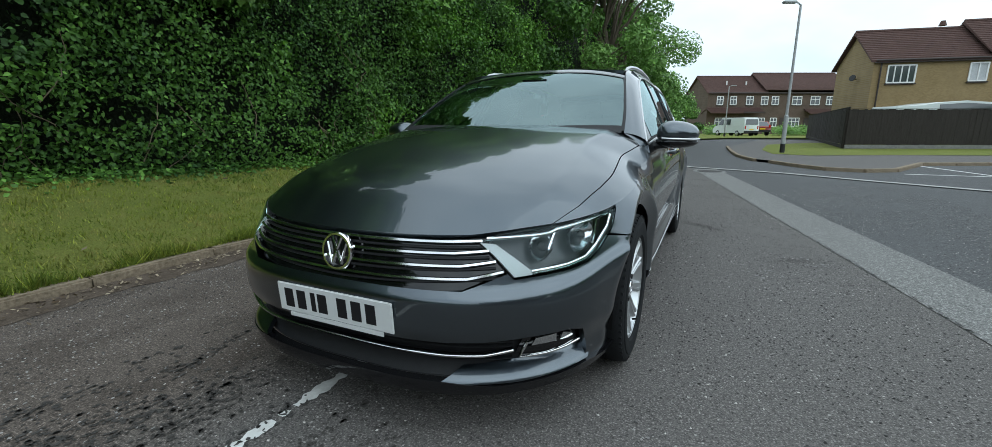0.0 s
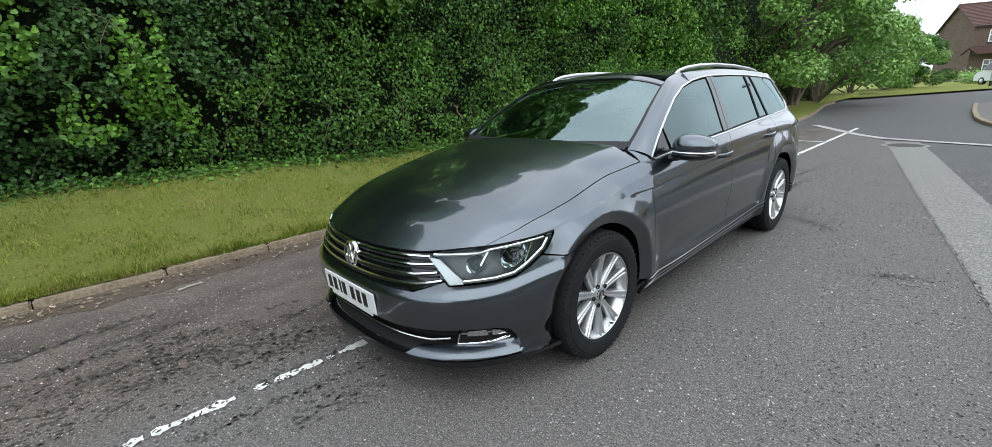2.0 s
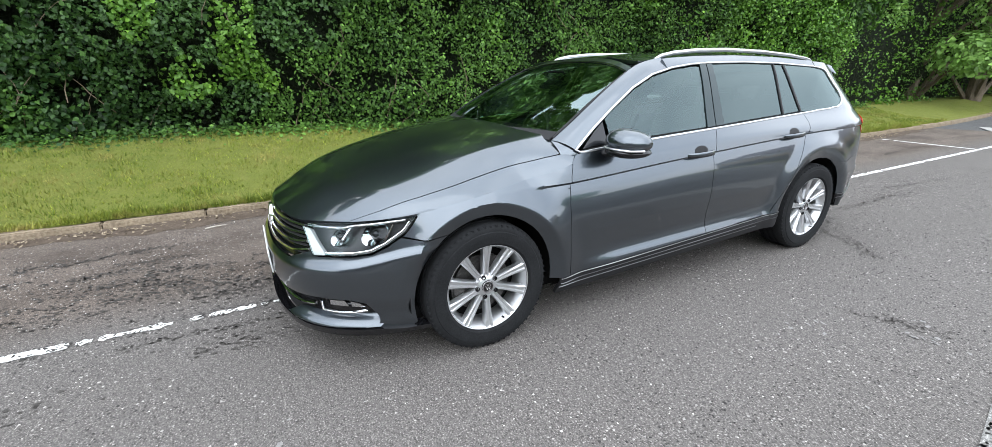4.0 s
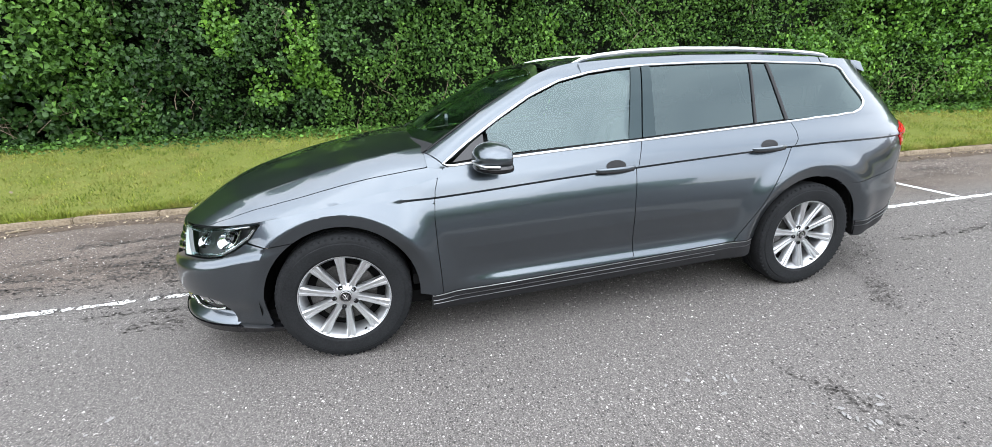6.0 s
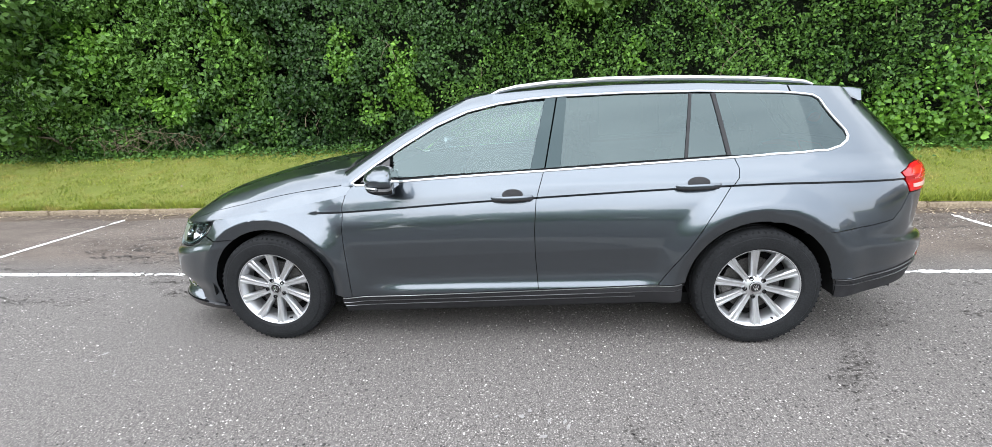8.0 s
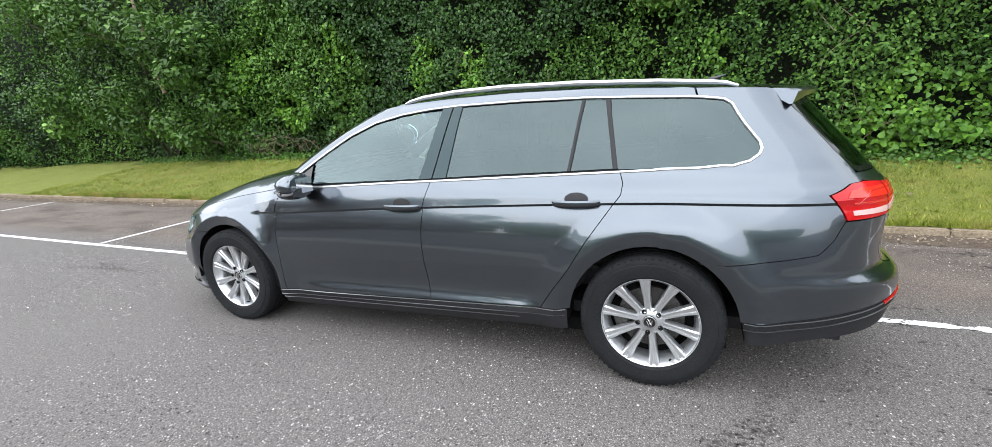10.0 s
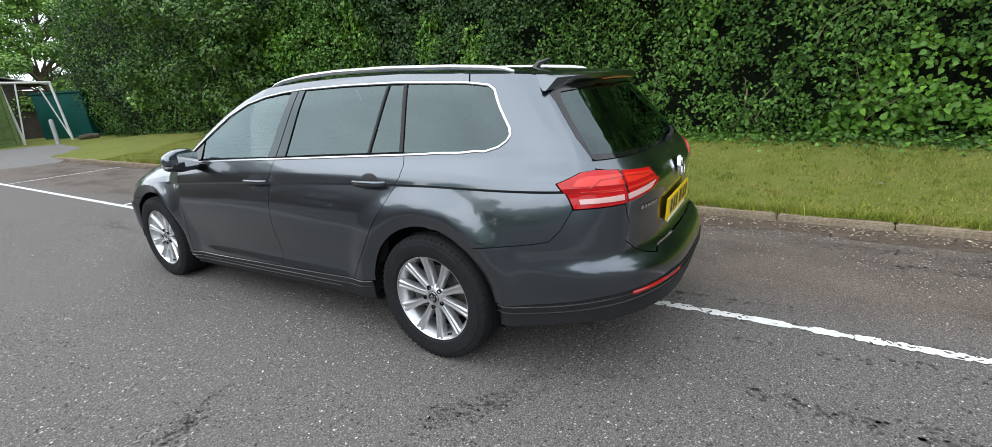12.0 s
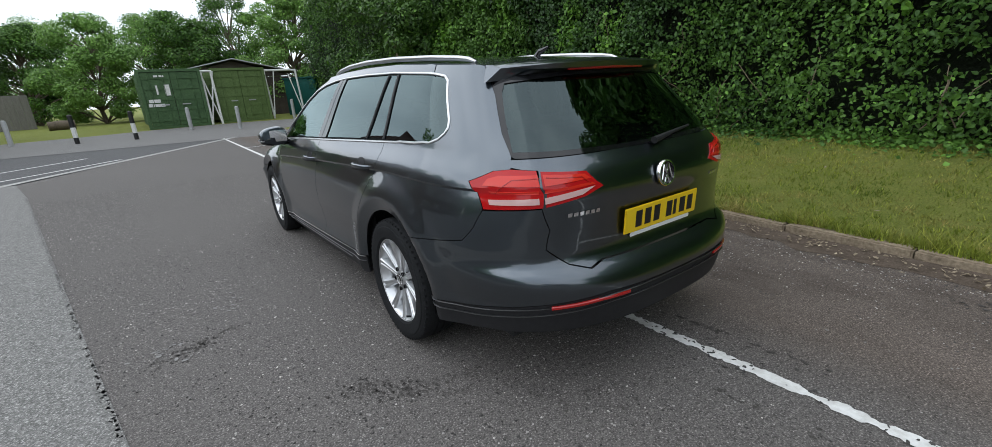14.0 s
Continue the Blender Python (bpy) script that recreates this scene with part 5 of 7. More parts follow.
back_me = mesh_of(lathe([(-0.03, 0.001), (-0.03, 0.20), (-0.02, 0.205)], 40), LINER, "wheel_back")
disc_me = mesh_of(lathe([(0.000, 0.001), (0.012, 0.07), (0.012, 0.155), (-0.01, 0.155), (-0.01, 0.08)], 40), BRAKE, "brake_disc")
bm = bmesh.new()
add_box(bm, -0.02, 0.035, -0.06, 0.06, 0.105, 0.175, 0.01, Matrix.Rotation(radians(95), 4, "X"))
cal_me = mesh_of(bm, BRAKE, "brake_caliper")


def spoke_mesh():
    """One tapering spoke with a ridge each side of a shallow groove."""
    bm = bmesh.new()
    rows = []
    for r, w, x, tw in ((0.050, 0.017, 0.070, 0.0), (0.085, 0.016, 0.073, 0.002), (0.130, 0.018, 0.079, 0.004), (0.175, 0.021, 0.086, 0.007), (0.205, 0.024, 0.092, 0.009), (0.222, 0.027, 0.0945, 0.010)):
        prof = [(-w, x - 0.040), (-w, x - 0.006), (-w * 0.72, x + 0.001), (-w * 0.30, x), (-w * 0.16, x - 0.005), (w * 0.16, x - 0.005), (w * 0.30, x), (w * 0.72, x + 0.001), (w, x - 0.006), (w, x - 0.040)]
        rows.append([bm.verts.new((px, t + tw, r)) for t, px in prof])
    for a, b in zip(rows, rows[1:]):
        for k in range(len(a) - 1):
            bm.faces.new((a[k], a[k + 1], b[k + 1], b[k]))
    bm.faces.new(rows[-1])
    return mesh_of(bm, ALLOY, "spoke")


spoke_me = spoke_mesh()
bolt_me = mesh_of(lathe([(0.060, 0.012), (0.068, 0.012), (0.068, 0.0095), (0.060, 0.0085), (0.060, 0.001)], 12), BLACK_GLOSS, "wheel_bolt")
valve_bm = tube([(0.086, 0.0, 0.205), (0.108, 0.0, 0.197)], 0.005, 8)
valve_me = mesh_of(valve_bm, RUBBER, "valve")
for sg, turns in ((1, (3, 9)), (-1, (20, 31))):
    for yc, turn in zip((0.0, BASE), turns):
        wheel = new("wheel", rim_me)
        wheel.parent = car
        wheel.matrix_basis = Matrix.Translation((sg * (0.782 if yc == 0 else 0.770), yc, 0.335)) @ Matrix.Rotation(radians(turn), 4, "X") @ (Matrix.Rotation(math.pi, 4, "Z") if sg < 0 else Matrix())
        tagged(wheel, "ten-spoke silver alloy wheel on a black tyre")

        def sub(name, me, m=None):
            o = new(name, me)
            o.parent = wheel
            o.matrix_basis = m or Matrix()
            return o
        for nm, me in (("tyre", tyre_me), ("hub", hub_me), ("centre_cap", cap_me), ("cap_ring", ring_me), ("cap_emblem", emblem_me), ("wheel_back", back_me), ("brake_disc", disc_me), ("brake_caliper", cal_me), ("valve", valve_me)):
            sub(nm, me, Matrix.Rotation(radians(200), 4, "X") if nm == "valve" else None)
        for k in range(10):
            sub("spoke", spoke_me, Matrix.Rotation(k * math.tau / 10, 4, "X"))
        for k in range(5):
            sub("wheel_bolt", bolt_me, Matrix.Rotation(radians(18) + k * math.tau / 5, 4, "X") @ Matrix.Translation((0.012, 0, 0.056)))
# ---- ground, road, lane, verge ----
rng = np.random.default_rng(7)


def sheet(name, outline, z, mat, label, category="ground", parent=None):
    """A flat paved area with a finely cut outline."""
    bm = bmesh.new()
    vs = [bm.verts.new((x, y, z)) for x, y in outline]
    f = bm.faces.new(vs)
    f.normal_update()
    if f.normal.z < 0:
        f.normal_flip()
    bmesh.ops.triangulate(bm, faces=[f])
    return tagged(finish(bm, name, mat, parent, smooth_angle=0), label, category, kind="structure")


def ribbon(name, pts, width, z, mat, label, category="ground", thick=0.0):
    """A band of even width along a line."""
    bm = bmesh.new()
    rows = []
    for i, p in enumerate(pts):
        a, b = Vector(pts[max(i - 1, 0)]), Vector(pts[min(i + 1, len(pts) - 1)])
        d = (b - a).normalized()
        n = Vector((-d.y, d.x)) * width / 2
        rows.append([bm.verts.new((p[0] + n.x, p[1] + n.y, z)), bm.verts.new((p[0] - n.x, p[1] - n.y, z))])
    for r, q in zip(rows, rows[1:]):
        bm.faces.new((r[0], q[0], q[1], r[1]))
    for f in bm.faces:
        f.normal_update()
        if f.normal.z < 0:
            f.normal_flip()
    return tagged(finish(bm, name, mat, None, smooth_angle=0), label, category, kind="structure")


bm = bmesh.new()
bmesh.ops.create_grid(bm, x_segments=8, y_segments=8, size=1500)
bmesh.ops.translate(bm, verts=bm.verts, vec=(0, 0, -0.03))
tagged(finish(bm, "ground", GRASS, smooth_angle=0), "wide flat grassy ground reaching to the horizon", "ground", kind="structure")

kerb_x = curve([-20, -11, -6.5, -3, 0, 2, 3.5, 5, 7, 10, 12, 16, 20, 25, 30], [-2.62, -2.50, -2.48, -2.45, -2.44, -2.33, -2.21, -2.14, -1.98, -1.88, -1.88, -2.05, -2.55, -3.2, -3.3])
hedge_x = lambda y: -5.22 + 0.085 * max(-14.0, min(y, 14.0)) + (0.03 * (y - 14) if y > 14 else 0)
bank_top = curve([-20, -6, -2, 3, 8, 14, 30], [0.30, 0.50, 0.52, 0.42, 0.38, 0.30, 0.25])

sheet("road", [(kerb_x(y) - 0.4, y) for y in np.linspace(-19, 30, 30)] + [(-0.8, 33.9), (1.85, 38.8), (6, 40.2), (14, 42), (60, 58), (60, -60), (30, -60), (6.5, -21), (-3, -19.5)], -0.008, ASPHALT_DARK, "worn dark grey asphalt estate road", "road")
CHANNEL = [(0.72, 10.4), (1.10, 8.4), (1.62, 5.5), (2.04, 3.3), (2.36, 1.6), (2.62, 0.2), (3.10, -2.4), (3.62, -5.2), (4.10, -7.3)]
sheet("lane", [(kerb_x(y) - 0.2, y) for y in np.linspace(-15.0, 12.8, 20)] + [(-0.9, 13.2), (-0.2, 11.9), (0.5, 10.9)] + CHANNEL + [(2.64, -9.6), (-0.05, -13.6), (-1.2, -15.3)], 0.0, ASPHALT, "worn light grey asphalt parking lane with cracks", "road")
PALE_STRIP = varied("pale_concrete", (0.28, 0.275, 0.26), (0.46, 0.45, 0.43), 3.0, 0.9, 90, 0.35, 0.004)
ribbon("drain_channel", [(x + 0.24, y) for x, y in CHANNEL], 0.54, 0.004, CHANNEL_CONCRETE, "pale concrete channel strip along the lane", "road")
ribbon("threshold_strip", [(-1.3, 13.9), (-0.5, 12.5), (0.1, 11.5), (0.6, 10.9), (1.4, 10.55), (2.6, 10.05), (4.0, 9.0), (5.4, 8.1), (9.0, 5.8)], 0.20, 0.008, PALE_STRIP, "pale concrete strip across the junction", "road")
ribbon("threshold_strip_far", [(-1.3, -15.6), (-0.05, -13.75), (2.64, -9.75), (4.35, -7.3)], 0.22, 0.008, PALE_STRIP, "pale concrete strip across the lane's mouth", "road")
ribbon("road_line", [(5.0, 11.0), (7.0, 11.1), (12, 11.3)], 0.10, 0.0, PAINT, "faded white road line", "road marking")
ribbon("road_line_side", [(6.1, 13.8), (6.6, 11.3)], 0.10, 0.0, PAINT, "faded white road line", "road marking")
ribbon("road_line_mouth", [(2.6, -10.5), (4.6, -8.3), (6.0, -6.8)], 0.10, 0.0, PAINT, "faded white road line", "road marking")
ribbon("road_line_mouth_far", [(3.4, -12.0), (5.6, -9.6), (7.5, -8.0)], 0.10, 0.0, PAINT, "faded white road line", "road marking")


def chipped_line(name, a, b, width, worn, label):
    """Road paint with ragged edges and worn-through breaks; worn(p) is about the share missing."""
    bm = bmesh.new()
    a, b = Vector(a), Vector(b)
    d = (b - a).normalized()
    n = Vector((-d.y, d.x))
    step, prev = 0.014, None
    seed = a.x * 3.1 + a.y
    for k in range(int((b - a).length / step)):
        c = a + d * (k * step)
        w = worn(c)
        here = 0.60 + 0.34 * noise.noise((k * step * 8.0, seed, 0)) + 0.26 * noise.noise((k * step * 21, seed, 3)) + 0.16 * noise.noise((k * step * 55, seed, 4))
        cur = None
        if here > w:
            fade = min(1.0, (here - w) / (0.05 + w * 0.7) + 0.25)
            l = width / 2 * fade * (0.90 + 0.24 * noise.noise((k * step * 34, seed, 5)) + 0.14 * noise.noise((k * step * 9, seed, 6)))
            r = width / 2 * fade * (0.90 + 0.24 * noise.noise((k * step * 34, seed, 7)) + 0.14 * noise.noise((k * step * 9, seed, 8)))
            cur = [bm.verts.new((c.x + n.x * l, c.y + n.y * l, 0.0045)), bm.verts.new((c.x - n.x * r, c.y - n.y * r, 0.0045))]
            if prev:
                f = bm.faces.new((prev[0], prev[1], cur[1], cur[0]))
                f.normal_update()
                if f.normal.z < 0:
                    f.normal_flip()
        prev = cur
    return tagged(finish(bm, name, PAINT, smooth_angle=0), label, "road marking", kind="structure")


chipped_line("bay_line", (-0.22, -15.4), (-0.20, 13.2), 0.080, lambda p: 0.46 if -1.95 < p.y < -0.6 else (0.37 if p.y > 3.3 else (0.28 if p.y < -1.0 else 0.26)), "chipped white bay line under the car")
for i, (y, x1) in enumerate(((5.95, -1.85), (9.93, -1.62), (-4.05, -2.3), (-9.8, -2.4))):
    chipped_line("bay_divider_%d" % (i + 1), (-0.26, y), (x1, y + 0.02), 0.075, lambda p: 0.22 if p.x > -1.2 else 0.40, "thin worn white bay divider")


def ragged(name, spots, mat, z, label, category):
    """Flat ragged patches, each (x, y, length, width, turn)."""
    bm = bmesh.new()
    for x, y, l, w, turn in spots:
        n = 14
        vs = []
        for k in range(n):
            a = k * math.tau / n
            r = rng.uniform(0.55, 1.1)
            px, py = l / 2 * math.cos(a) * r, w / 2 * math.sin(a) * r
            vs.append(bm.verts.new((x + px * math.cos(turn) - py * math.sin(turn), y + px * math.sin(turn) + py * math.cos(turn), z)))
        bm.faces.new(vs)
    return tagged(finish(bm, name, mat, smooth_angle=0), label, category, kind="structure")


CRACK = varied("cracked_asphalt", (0.045, 0.042, 0.040), (0.105, 0.10, 0.096), 25, 0.95, 140, 0.9, 0.01)
CRUMBLE = varied("crumbled_asphalt", (0.050, 0.045, 0.041), (0.105, 0.097, 0.090), 25, 0.95, 140, 0.9, 0.01)
PALE = varied("pale_grit", (0.17, 0.165, 0.16), (0.30, 0.29, 0.28), 25, 0.9, 140, 0.7, 0.006)
spots = []
for ax, ay, bx, by, n, wide in ((1.98, 2.18, 1.74, 2.10, 70, 0.03), (1.80, 2.10, 1.58, 2.02, 34, 0.03), (1.32, 3.05, 1.02, 3.26, 115, 0.045), (1.10, 3.30, 0.72, 3.36, 80, 0.045), (0.70, 3.62, 0.30, 3.90, 50, 0.08)):
    for k in range(n):
        t = rng.random()
        spots.append((ax + (bx - ax) * t + rng.normal(0, wide), ay + (by - ay) * t + rng.normal(0, wide), rng.uniform(0.008, 0.030), rng.uniform(0.005, 0.016), rng.uniform(0, 3)))
for (ax, ay), (bx, by) in zip(CHANNEL[1:], CHANNEL[2:-1]):
    # broken joint along the concrete channel
    for k in range(int(42 * math.hypot(bx - ax, by - ay))):
        t = rng.random()
        spots.append((ax + (bx - ax) * t - 0.030 + abs(rng.normal(0, 0.012)), ay + (by - ay) * t, rng.uniform(0.012, 0.045), rng.uniform(0.006, 0.016), 1.75 + rng.normal(0, 0.5)))
ragged("line_chips", [(-0.215 + rng.normal(0, 0.035), rng.choice((rng.uniform(-3.4, -0.9), rng.uniform(-6, -0.9), rng.uniform(3.6, 7.5))), rng.uniform(0.008, 0.036), rng.uniform(0.006, 0.020), rng.uniform(0, 3)) for k in range(560)], CRACK, 0.0058, "dark chips broken out of the white bay line", "road surface")
ragged("worn_patches", spots, CRUMBLE, 0.0040, "dark crumbling patches in the asphalt", "road surface")
spots = [(rng.normal(cx, 0.07), rng.normal(cy, 0.09), rng.uniform(0.015, 0.05), rng.uniform(0.01, 0.03), rng.uniform(0, 3)) for cx, cy, n in ((1.93, 2.05, 14), (1.55, 1.57, 8), (2.2, 3.4, 10), (1.2, -0.9, 5)) for k in range(n)]
spots += [(rng.uniform(-2.0, 3.6), rng.uniform(-4, 8), rng.uniform(0.008, 0.022), rng.uniform(0.006, 0.016), rng.uniform(0, 3)) for k in range(420)]
ragged("pale_grit", spots, PALE, 0.0042, "scattered pale grit on the asphalt", "road surface")


def crumbling():
    """Streaks of crumbled, darker stone along the lane, as many small flecks."""
    bm = bmesh.new()
    for k in range(76):
        near = 36 <= k < 66
        if k < 36:
            x, y = rng.uniform(-2.25, -0.32), rng.uniform(-4.2, 8.5)
        elif near:
            x, y = rng.normal(-0.95, 0.35), rng.uniform(-3.0, -0.9)
        elif k < 71:
            x, y = rng.uniform(-0.32, 0.9), rng.uniform(-3.2, -1.1)
        else:
            x, y = rng.uniform(-0.1, 1.0), rng.uniform(3.9, 5.6)
        a, wide = rng.normal(math.pi / 2, 0.16 if near else 0.10), rng.uniform(0.02, 0.06) if near else rng.uniform(0.012, 0.045)
        for j in range(int(rng.integers(35, 120) if near else rng.integers(25, 110))):
            t = rng.uniform(0, rng.uniform(0.3, 0.7) if near else rng.uniform(0.5, 1.6))
            px, py = x + t * math.cos(a) + rng.normal(0, wide) + 0.05 * noise.noise((t * 2, k, 0)), y + t * math.sin(a)
            s = rng.uniform(0.003, 0.012)
            turn = rng.uniform(0, 6.3)
            vs = []
            for i in range(5):
                q = turn + i * math.tau / 5
                r = s * rng.uniform(0.5, 1.2)
                vs.append(bm.verts.new((px + r * math.cos(q), py + 1.5 * r * math.sin(q), 0.0038)))
            bm.faces.new(vs)
    for f in bm.faces:
        f.normal_update()
        if f.normal.z < 0:
            f.normal_flip()
    return tagged(finish(bm, "crumbled_streaks", CRUMBLE, smooth_angle=0), "dark crumbled streaks running along the asphalt", "road surface", kind="stuff")


crumbling()


def aggregate(name, n, mat, s0, s1, label):
    """Small stones standing a little proud of the asphalt, each a low four-sided chip."""
    c = np.stack([rng.uniform(-2.3, 4.2, n), rng.uniform(-4.6, 8.0, n), np.full(n, 0.0008)], 1)
    keep = np.array([noise.noise((p[0] * 0.9, p[1] * 0.6, 41.0)) + rng.normal(0, 0.25) + 0.5 * noise.noise((p[0] * 4.0, p[1] * 3.0, 43.0)) > -0.05 for p in c])
    c = c[keep]
    n = len(c)
    s, a = rng.uniform(s0, s1, n), rng.uniform(0, math.tau, n)
    v = np.empty((n, 5, 3))
    for k in range(4):
        r = s * rng.uniform(0.6, 1.15, n)
        v[:, k] = c + np.stack([np.cos(a + k * 1.571) * r, np.sin(a + k * 1.571) * r, 0 * a], 1)
    v[:, 4] = c + np.stack([rng.normal(0, 0.3, n) * s, rng.normal(0, 0.3, n) * s, s * rng.uniform(0.25, 0.7, n)], 1)
    i = np.arange(n)[:, None] * 5
    tri = np.concatenate([i + np.array([[k, (k + 1) % 4, 4]]) for k in range(4)])
    me = bpy.data.meshes.new(name)
    me.from_pydata(v.reshape(-1, 3).tolist(), [], tri.tolist())
    me.materials.append(mat)
    return tagged(new(name, me), label, "road surface", kind="stuff")


STONE_LIGHT = leaf_mat("pale_road_stone", (0.22, 0.208, 0.195), (0.54, 0.51, 0.48), 0.7)
STONE_DARK = leaf_mat("dark_road_stone", (0.030, 0.028, 0.027), (0.10, 0.094, 0.09), 0.7)
aggregate("pale_aggregate", 54000, STONE_LIGHT, 0.0024, 0.0075, "pale stone chips in the worn asphalt")
aggregate("dark_aggregate", 52000, STONE_DARK, 0.003, 0.0085, "dark stone chips in the worn asphalt")


# verge: rises from the kerb to the hedge
def verge_z(x, y):
    k, h = kerb_x(y) - 0.125, hedge_x(y)
    t = (k - x) / (k - h)
    return 0.086 + (bank_top(y) - 0.086) * smooth(0.0, 1.0, t * 0.9 + 0.05) + 0.022 * noise.noise((x * 1.3, y * 1.3, 0)) + 0.008 * noise.noise((x * 6, y * 6, 1))


bm = bmesh.new()
NY, NX = 260, 26
rows = []
for j in range(NY + 1):
    y = -19 + 52 * j / NY
    k, h = kerb_x(y) - 0.075 + 0.02 * noise.noise((y * 3, 0, 4)), hedge_x(y) - 3.0
    rows.append([bm.verts.new((k + (h - k) * i / NX, y, verge_z(k + (h - k) * i / NX, y) if i else 0.080)) for i in range(NX + 1)])
for r, q in zip(rows, rows[1:]):
    for i in range(NX):
        bm.faces.new((r[i], r[i + 1], q[i + 1], q[i]))
for f in bm.faces:
    f.normal_update()
    if f.normal.z < 0:
        f.normal_flip()
tagged(finish(bm, "verge", GRASS), "mown grass verge rising gently to the hedge", "grass", kind="structure")
sheet("far_verge", [(-2.9, 30), (-0.8, 34.2), (1.85, 39.1), (6, 40.5), (14, 42.3), (40, 50.5), (30, 56), (2, 49), (-12, 46), (-12, 30)], 0.09, GRASS, "grass verge at the bend before the houses", "grass")
sheet("corner_pavement", [(1.72, 22.6), (1.74, 19.5), (1.88, 16.2), (2.28, 13.9), (2.6, 13.4), (3.1, 12.2), (3.7, 11.4), (4.4, 11.25), (5.0, 11.7), (6.2, 14.2), (12, 17.0), (22, 21), (22, 30), (4, 36)], 0.066, ASPHALT, "asphalt pavement round the junction corner", "pavement")
sheet("corner_grass", [(3.0, 17.0), (4.0, 16.4), (6.5, 17.8), (12, 20), (22, 24.5), (22, 30), (6.0, 30), (3.6, 26), (2.9, 20)], 0.074, GRASS, "mown grass in front of the dark fence", "grass")


def blades(name, n, region, mat, h0, h1, label, wide=0.004):
    """Many single grass blades, as one thing."""
    p = np.array([region() for k in range(n)])
    h, a, lean = rng.uniform(h0, h1, n), rng.uniform(0, math.tau, n), rng.normal(0, 0.45, (n, 2))
    h *= np.array([max(0.35, 0.95 + 1.1 * noise.noise((q[0] * 2.4, q[1] * 2.4, 7.0)) + 0.8 * noise.noise((q[0] * 9, q[1] * 9, 8.0))) for q in p])
    w = wide * rng.uniform(0.7, 1.4, n)
    v = np.empty((n, 3, 3))
    v[:, 0] = p + np.stack([np.cos(a) * w, np.sin(a) * w, 0 * a], 1)
    v[:, 1] = p - np.stack([np.cos(a) * w, np.sin(a) * w, 0 * a], 1)
    v[:, 2] = p + np.stack([lean[:, 0] * h, lean[:, 1] * h, h], 1)
    me = bpy.data.meshes.new(name)
    me.from_pydata(v.reshape(-1, 3).tolist(), [], np.arange(3 * n).reshape(-1, 3).tolist())
    me.materials.append(mat)
    return tagged(new(name, me), label, "grass", kind="stuff")


def on_verge():
    y = rng.uniform(-12, 14)
    x = kerb_x(y) - 0.08 - (kerb_x(y) - 0.08 - hedge_x(y)) * rng.random() ** 1.2
    return (x, y, verge_z(x, y) - 0.004)


def kerb_tufts():
    y = rng.uniform(-10, 12)
    x = kerb_x(y) - 0.045 - 0.03 * noise.noise((y * 2.3, 8.0, 0)) - abs(rng.normal(0, 0.08))
    return (x, y, verge_z(x, y) - 0.004)


blades("grass", 130000, on_verge, GRASS_BLADE, 0.014, 0.044, "short mown grass blades on the verge", 0.005)
blades("kerb_grass", 22000, kerb_tufts, GRASS_BLADE, 0.03, 0.10, "longer grass tufts along the kerb")

# kerb stones, each a piece of its own
kerb = empty("kerb", "weathered concrete kerb along the grass verge", "kerb", kind="structure")
bm = box(-0.062, 0.062, -0.403, 0.403, -0.10, 0.0, 0.012)
kerb_me = bpy.data.meshes.new("kerb_stone")
bm.to_mesh(kerb_me)
bm.free()
kerb_me.materials.append(KERB)
y = -16.905
while y < 26:
    x0, x1 = kerb_x(y), kerb_x(y + 0.81)
    o = new("kerb_stone", kerb_me)
    o.parent = kerb
    o.matrix_basis = pose((x0 + x1) / 2 - 0.062, y + 0.405, 0.078 + rng.normal(0, 0.004), rng.normal(0, 0.35), rng.normal(0, 1.5), math.degrees(math.atan2(x0 - x1, 0.81)))
    y += 0.815
corner_kerb = empty("corner_kerb", "low concrete kerb round the junction corner", "kerb", kind="structure")
for pts in ([(1.68, 23.5), (1.70, 21.5), (1.74, 19.5), (1.80, 17.8), (1.88, 16.2), (2.05, 14.9), (2.28, 13.9)], [(2.62, 13.35), (3.1, 12.2), (3.6, 11.35), (4.3, 11.15), (5.0, 11.6), (6.2, 14.1), (12.0, 16.9), (22.0, 20.9)]):
    for a, b in zip(pts, pts[1:]):
        a, b = Vector(a), Vector(b)
        n = max(1, round((b - a).length / 0.9))
        for k in range(n):
            c = a + (b - a) * ((k + 0.5) / n)
            o = new("kerb_stone", kerb_me)
            o.parent = corner_kerb
            o.matrix_basis = pose(c.x, c.y, 0.076, 0, 0, math.degrees(math.atan2(b.y - a.y, b.x - a.x)) - 90) @ Matrix.Diagonal((1, (b - a).length / n / 0.81, 1, 1))
# dirt and litter in the gutter
bm = bmesh.new()
prev = None
for k in range(300):
    y = -15 + 27 * k / 299
    w = 0.22 + 0.16 * noise.noise((y * 0.9, 3, 0)) + 0.08 * noise.noise((y * 5, 5, 0))
    cur = [bm.verts.new((kerb_x(y) + 0.004, y, 0.022)), bm.verts.new((kerb_x(y) + max(0.03, w) * 0.5, y, 0.011)), bm.verts.new((kerb_x(y) + max(0.05, w), y, 0.003))]
    if prev:
        bm.faces.new((prev[0], prev[1], cur[1], cur[0])), bm.faces.new((prev[1], prev[2], cur[2], cur[1]))
    prev = cur
for f in bm.faces:
    f.normal_update()
    if f.normal.z < 0:
        f.normal_flip()
tagged(finish(bm, "gutter_dirt", SOIL), "dark dirt gathered along the kerb", "dirt", kind="stuff")
LITTER = leaf_mat("dry_leaf", (0.07, 0.045, 0.025), (0.50, 0.42, 0.30), 0.8)
n = 4200
bm = bmesh.new()
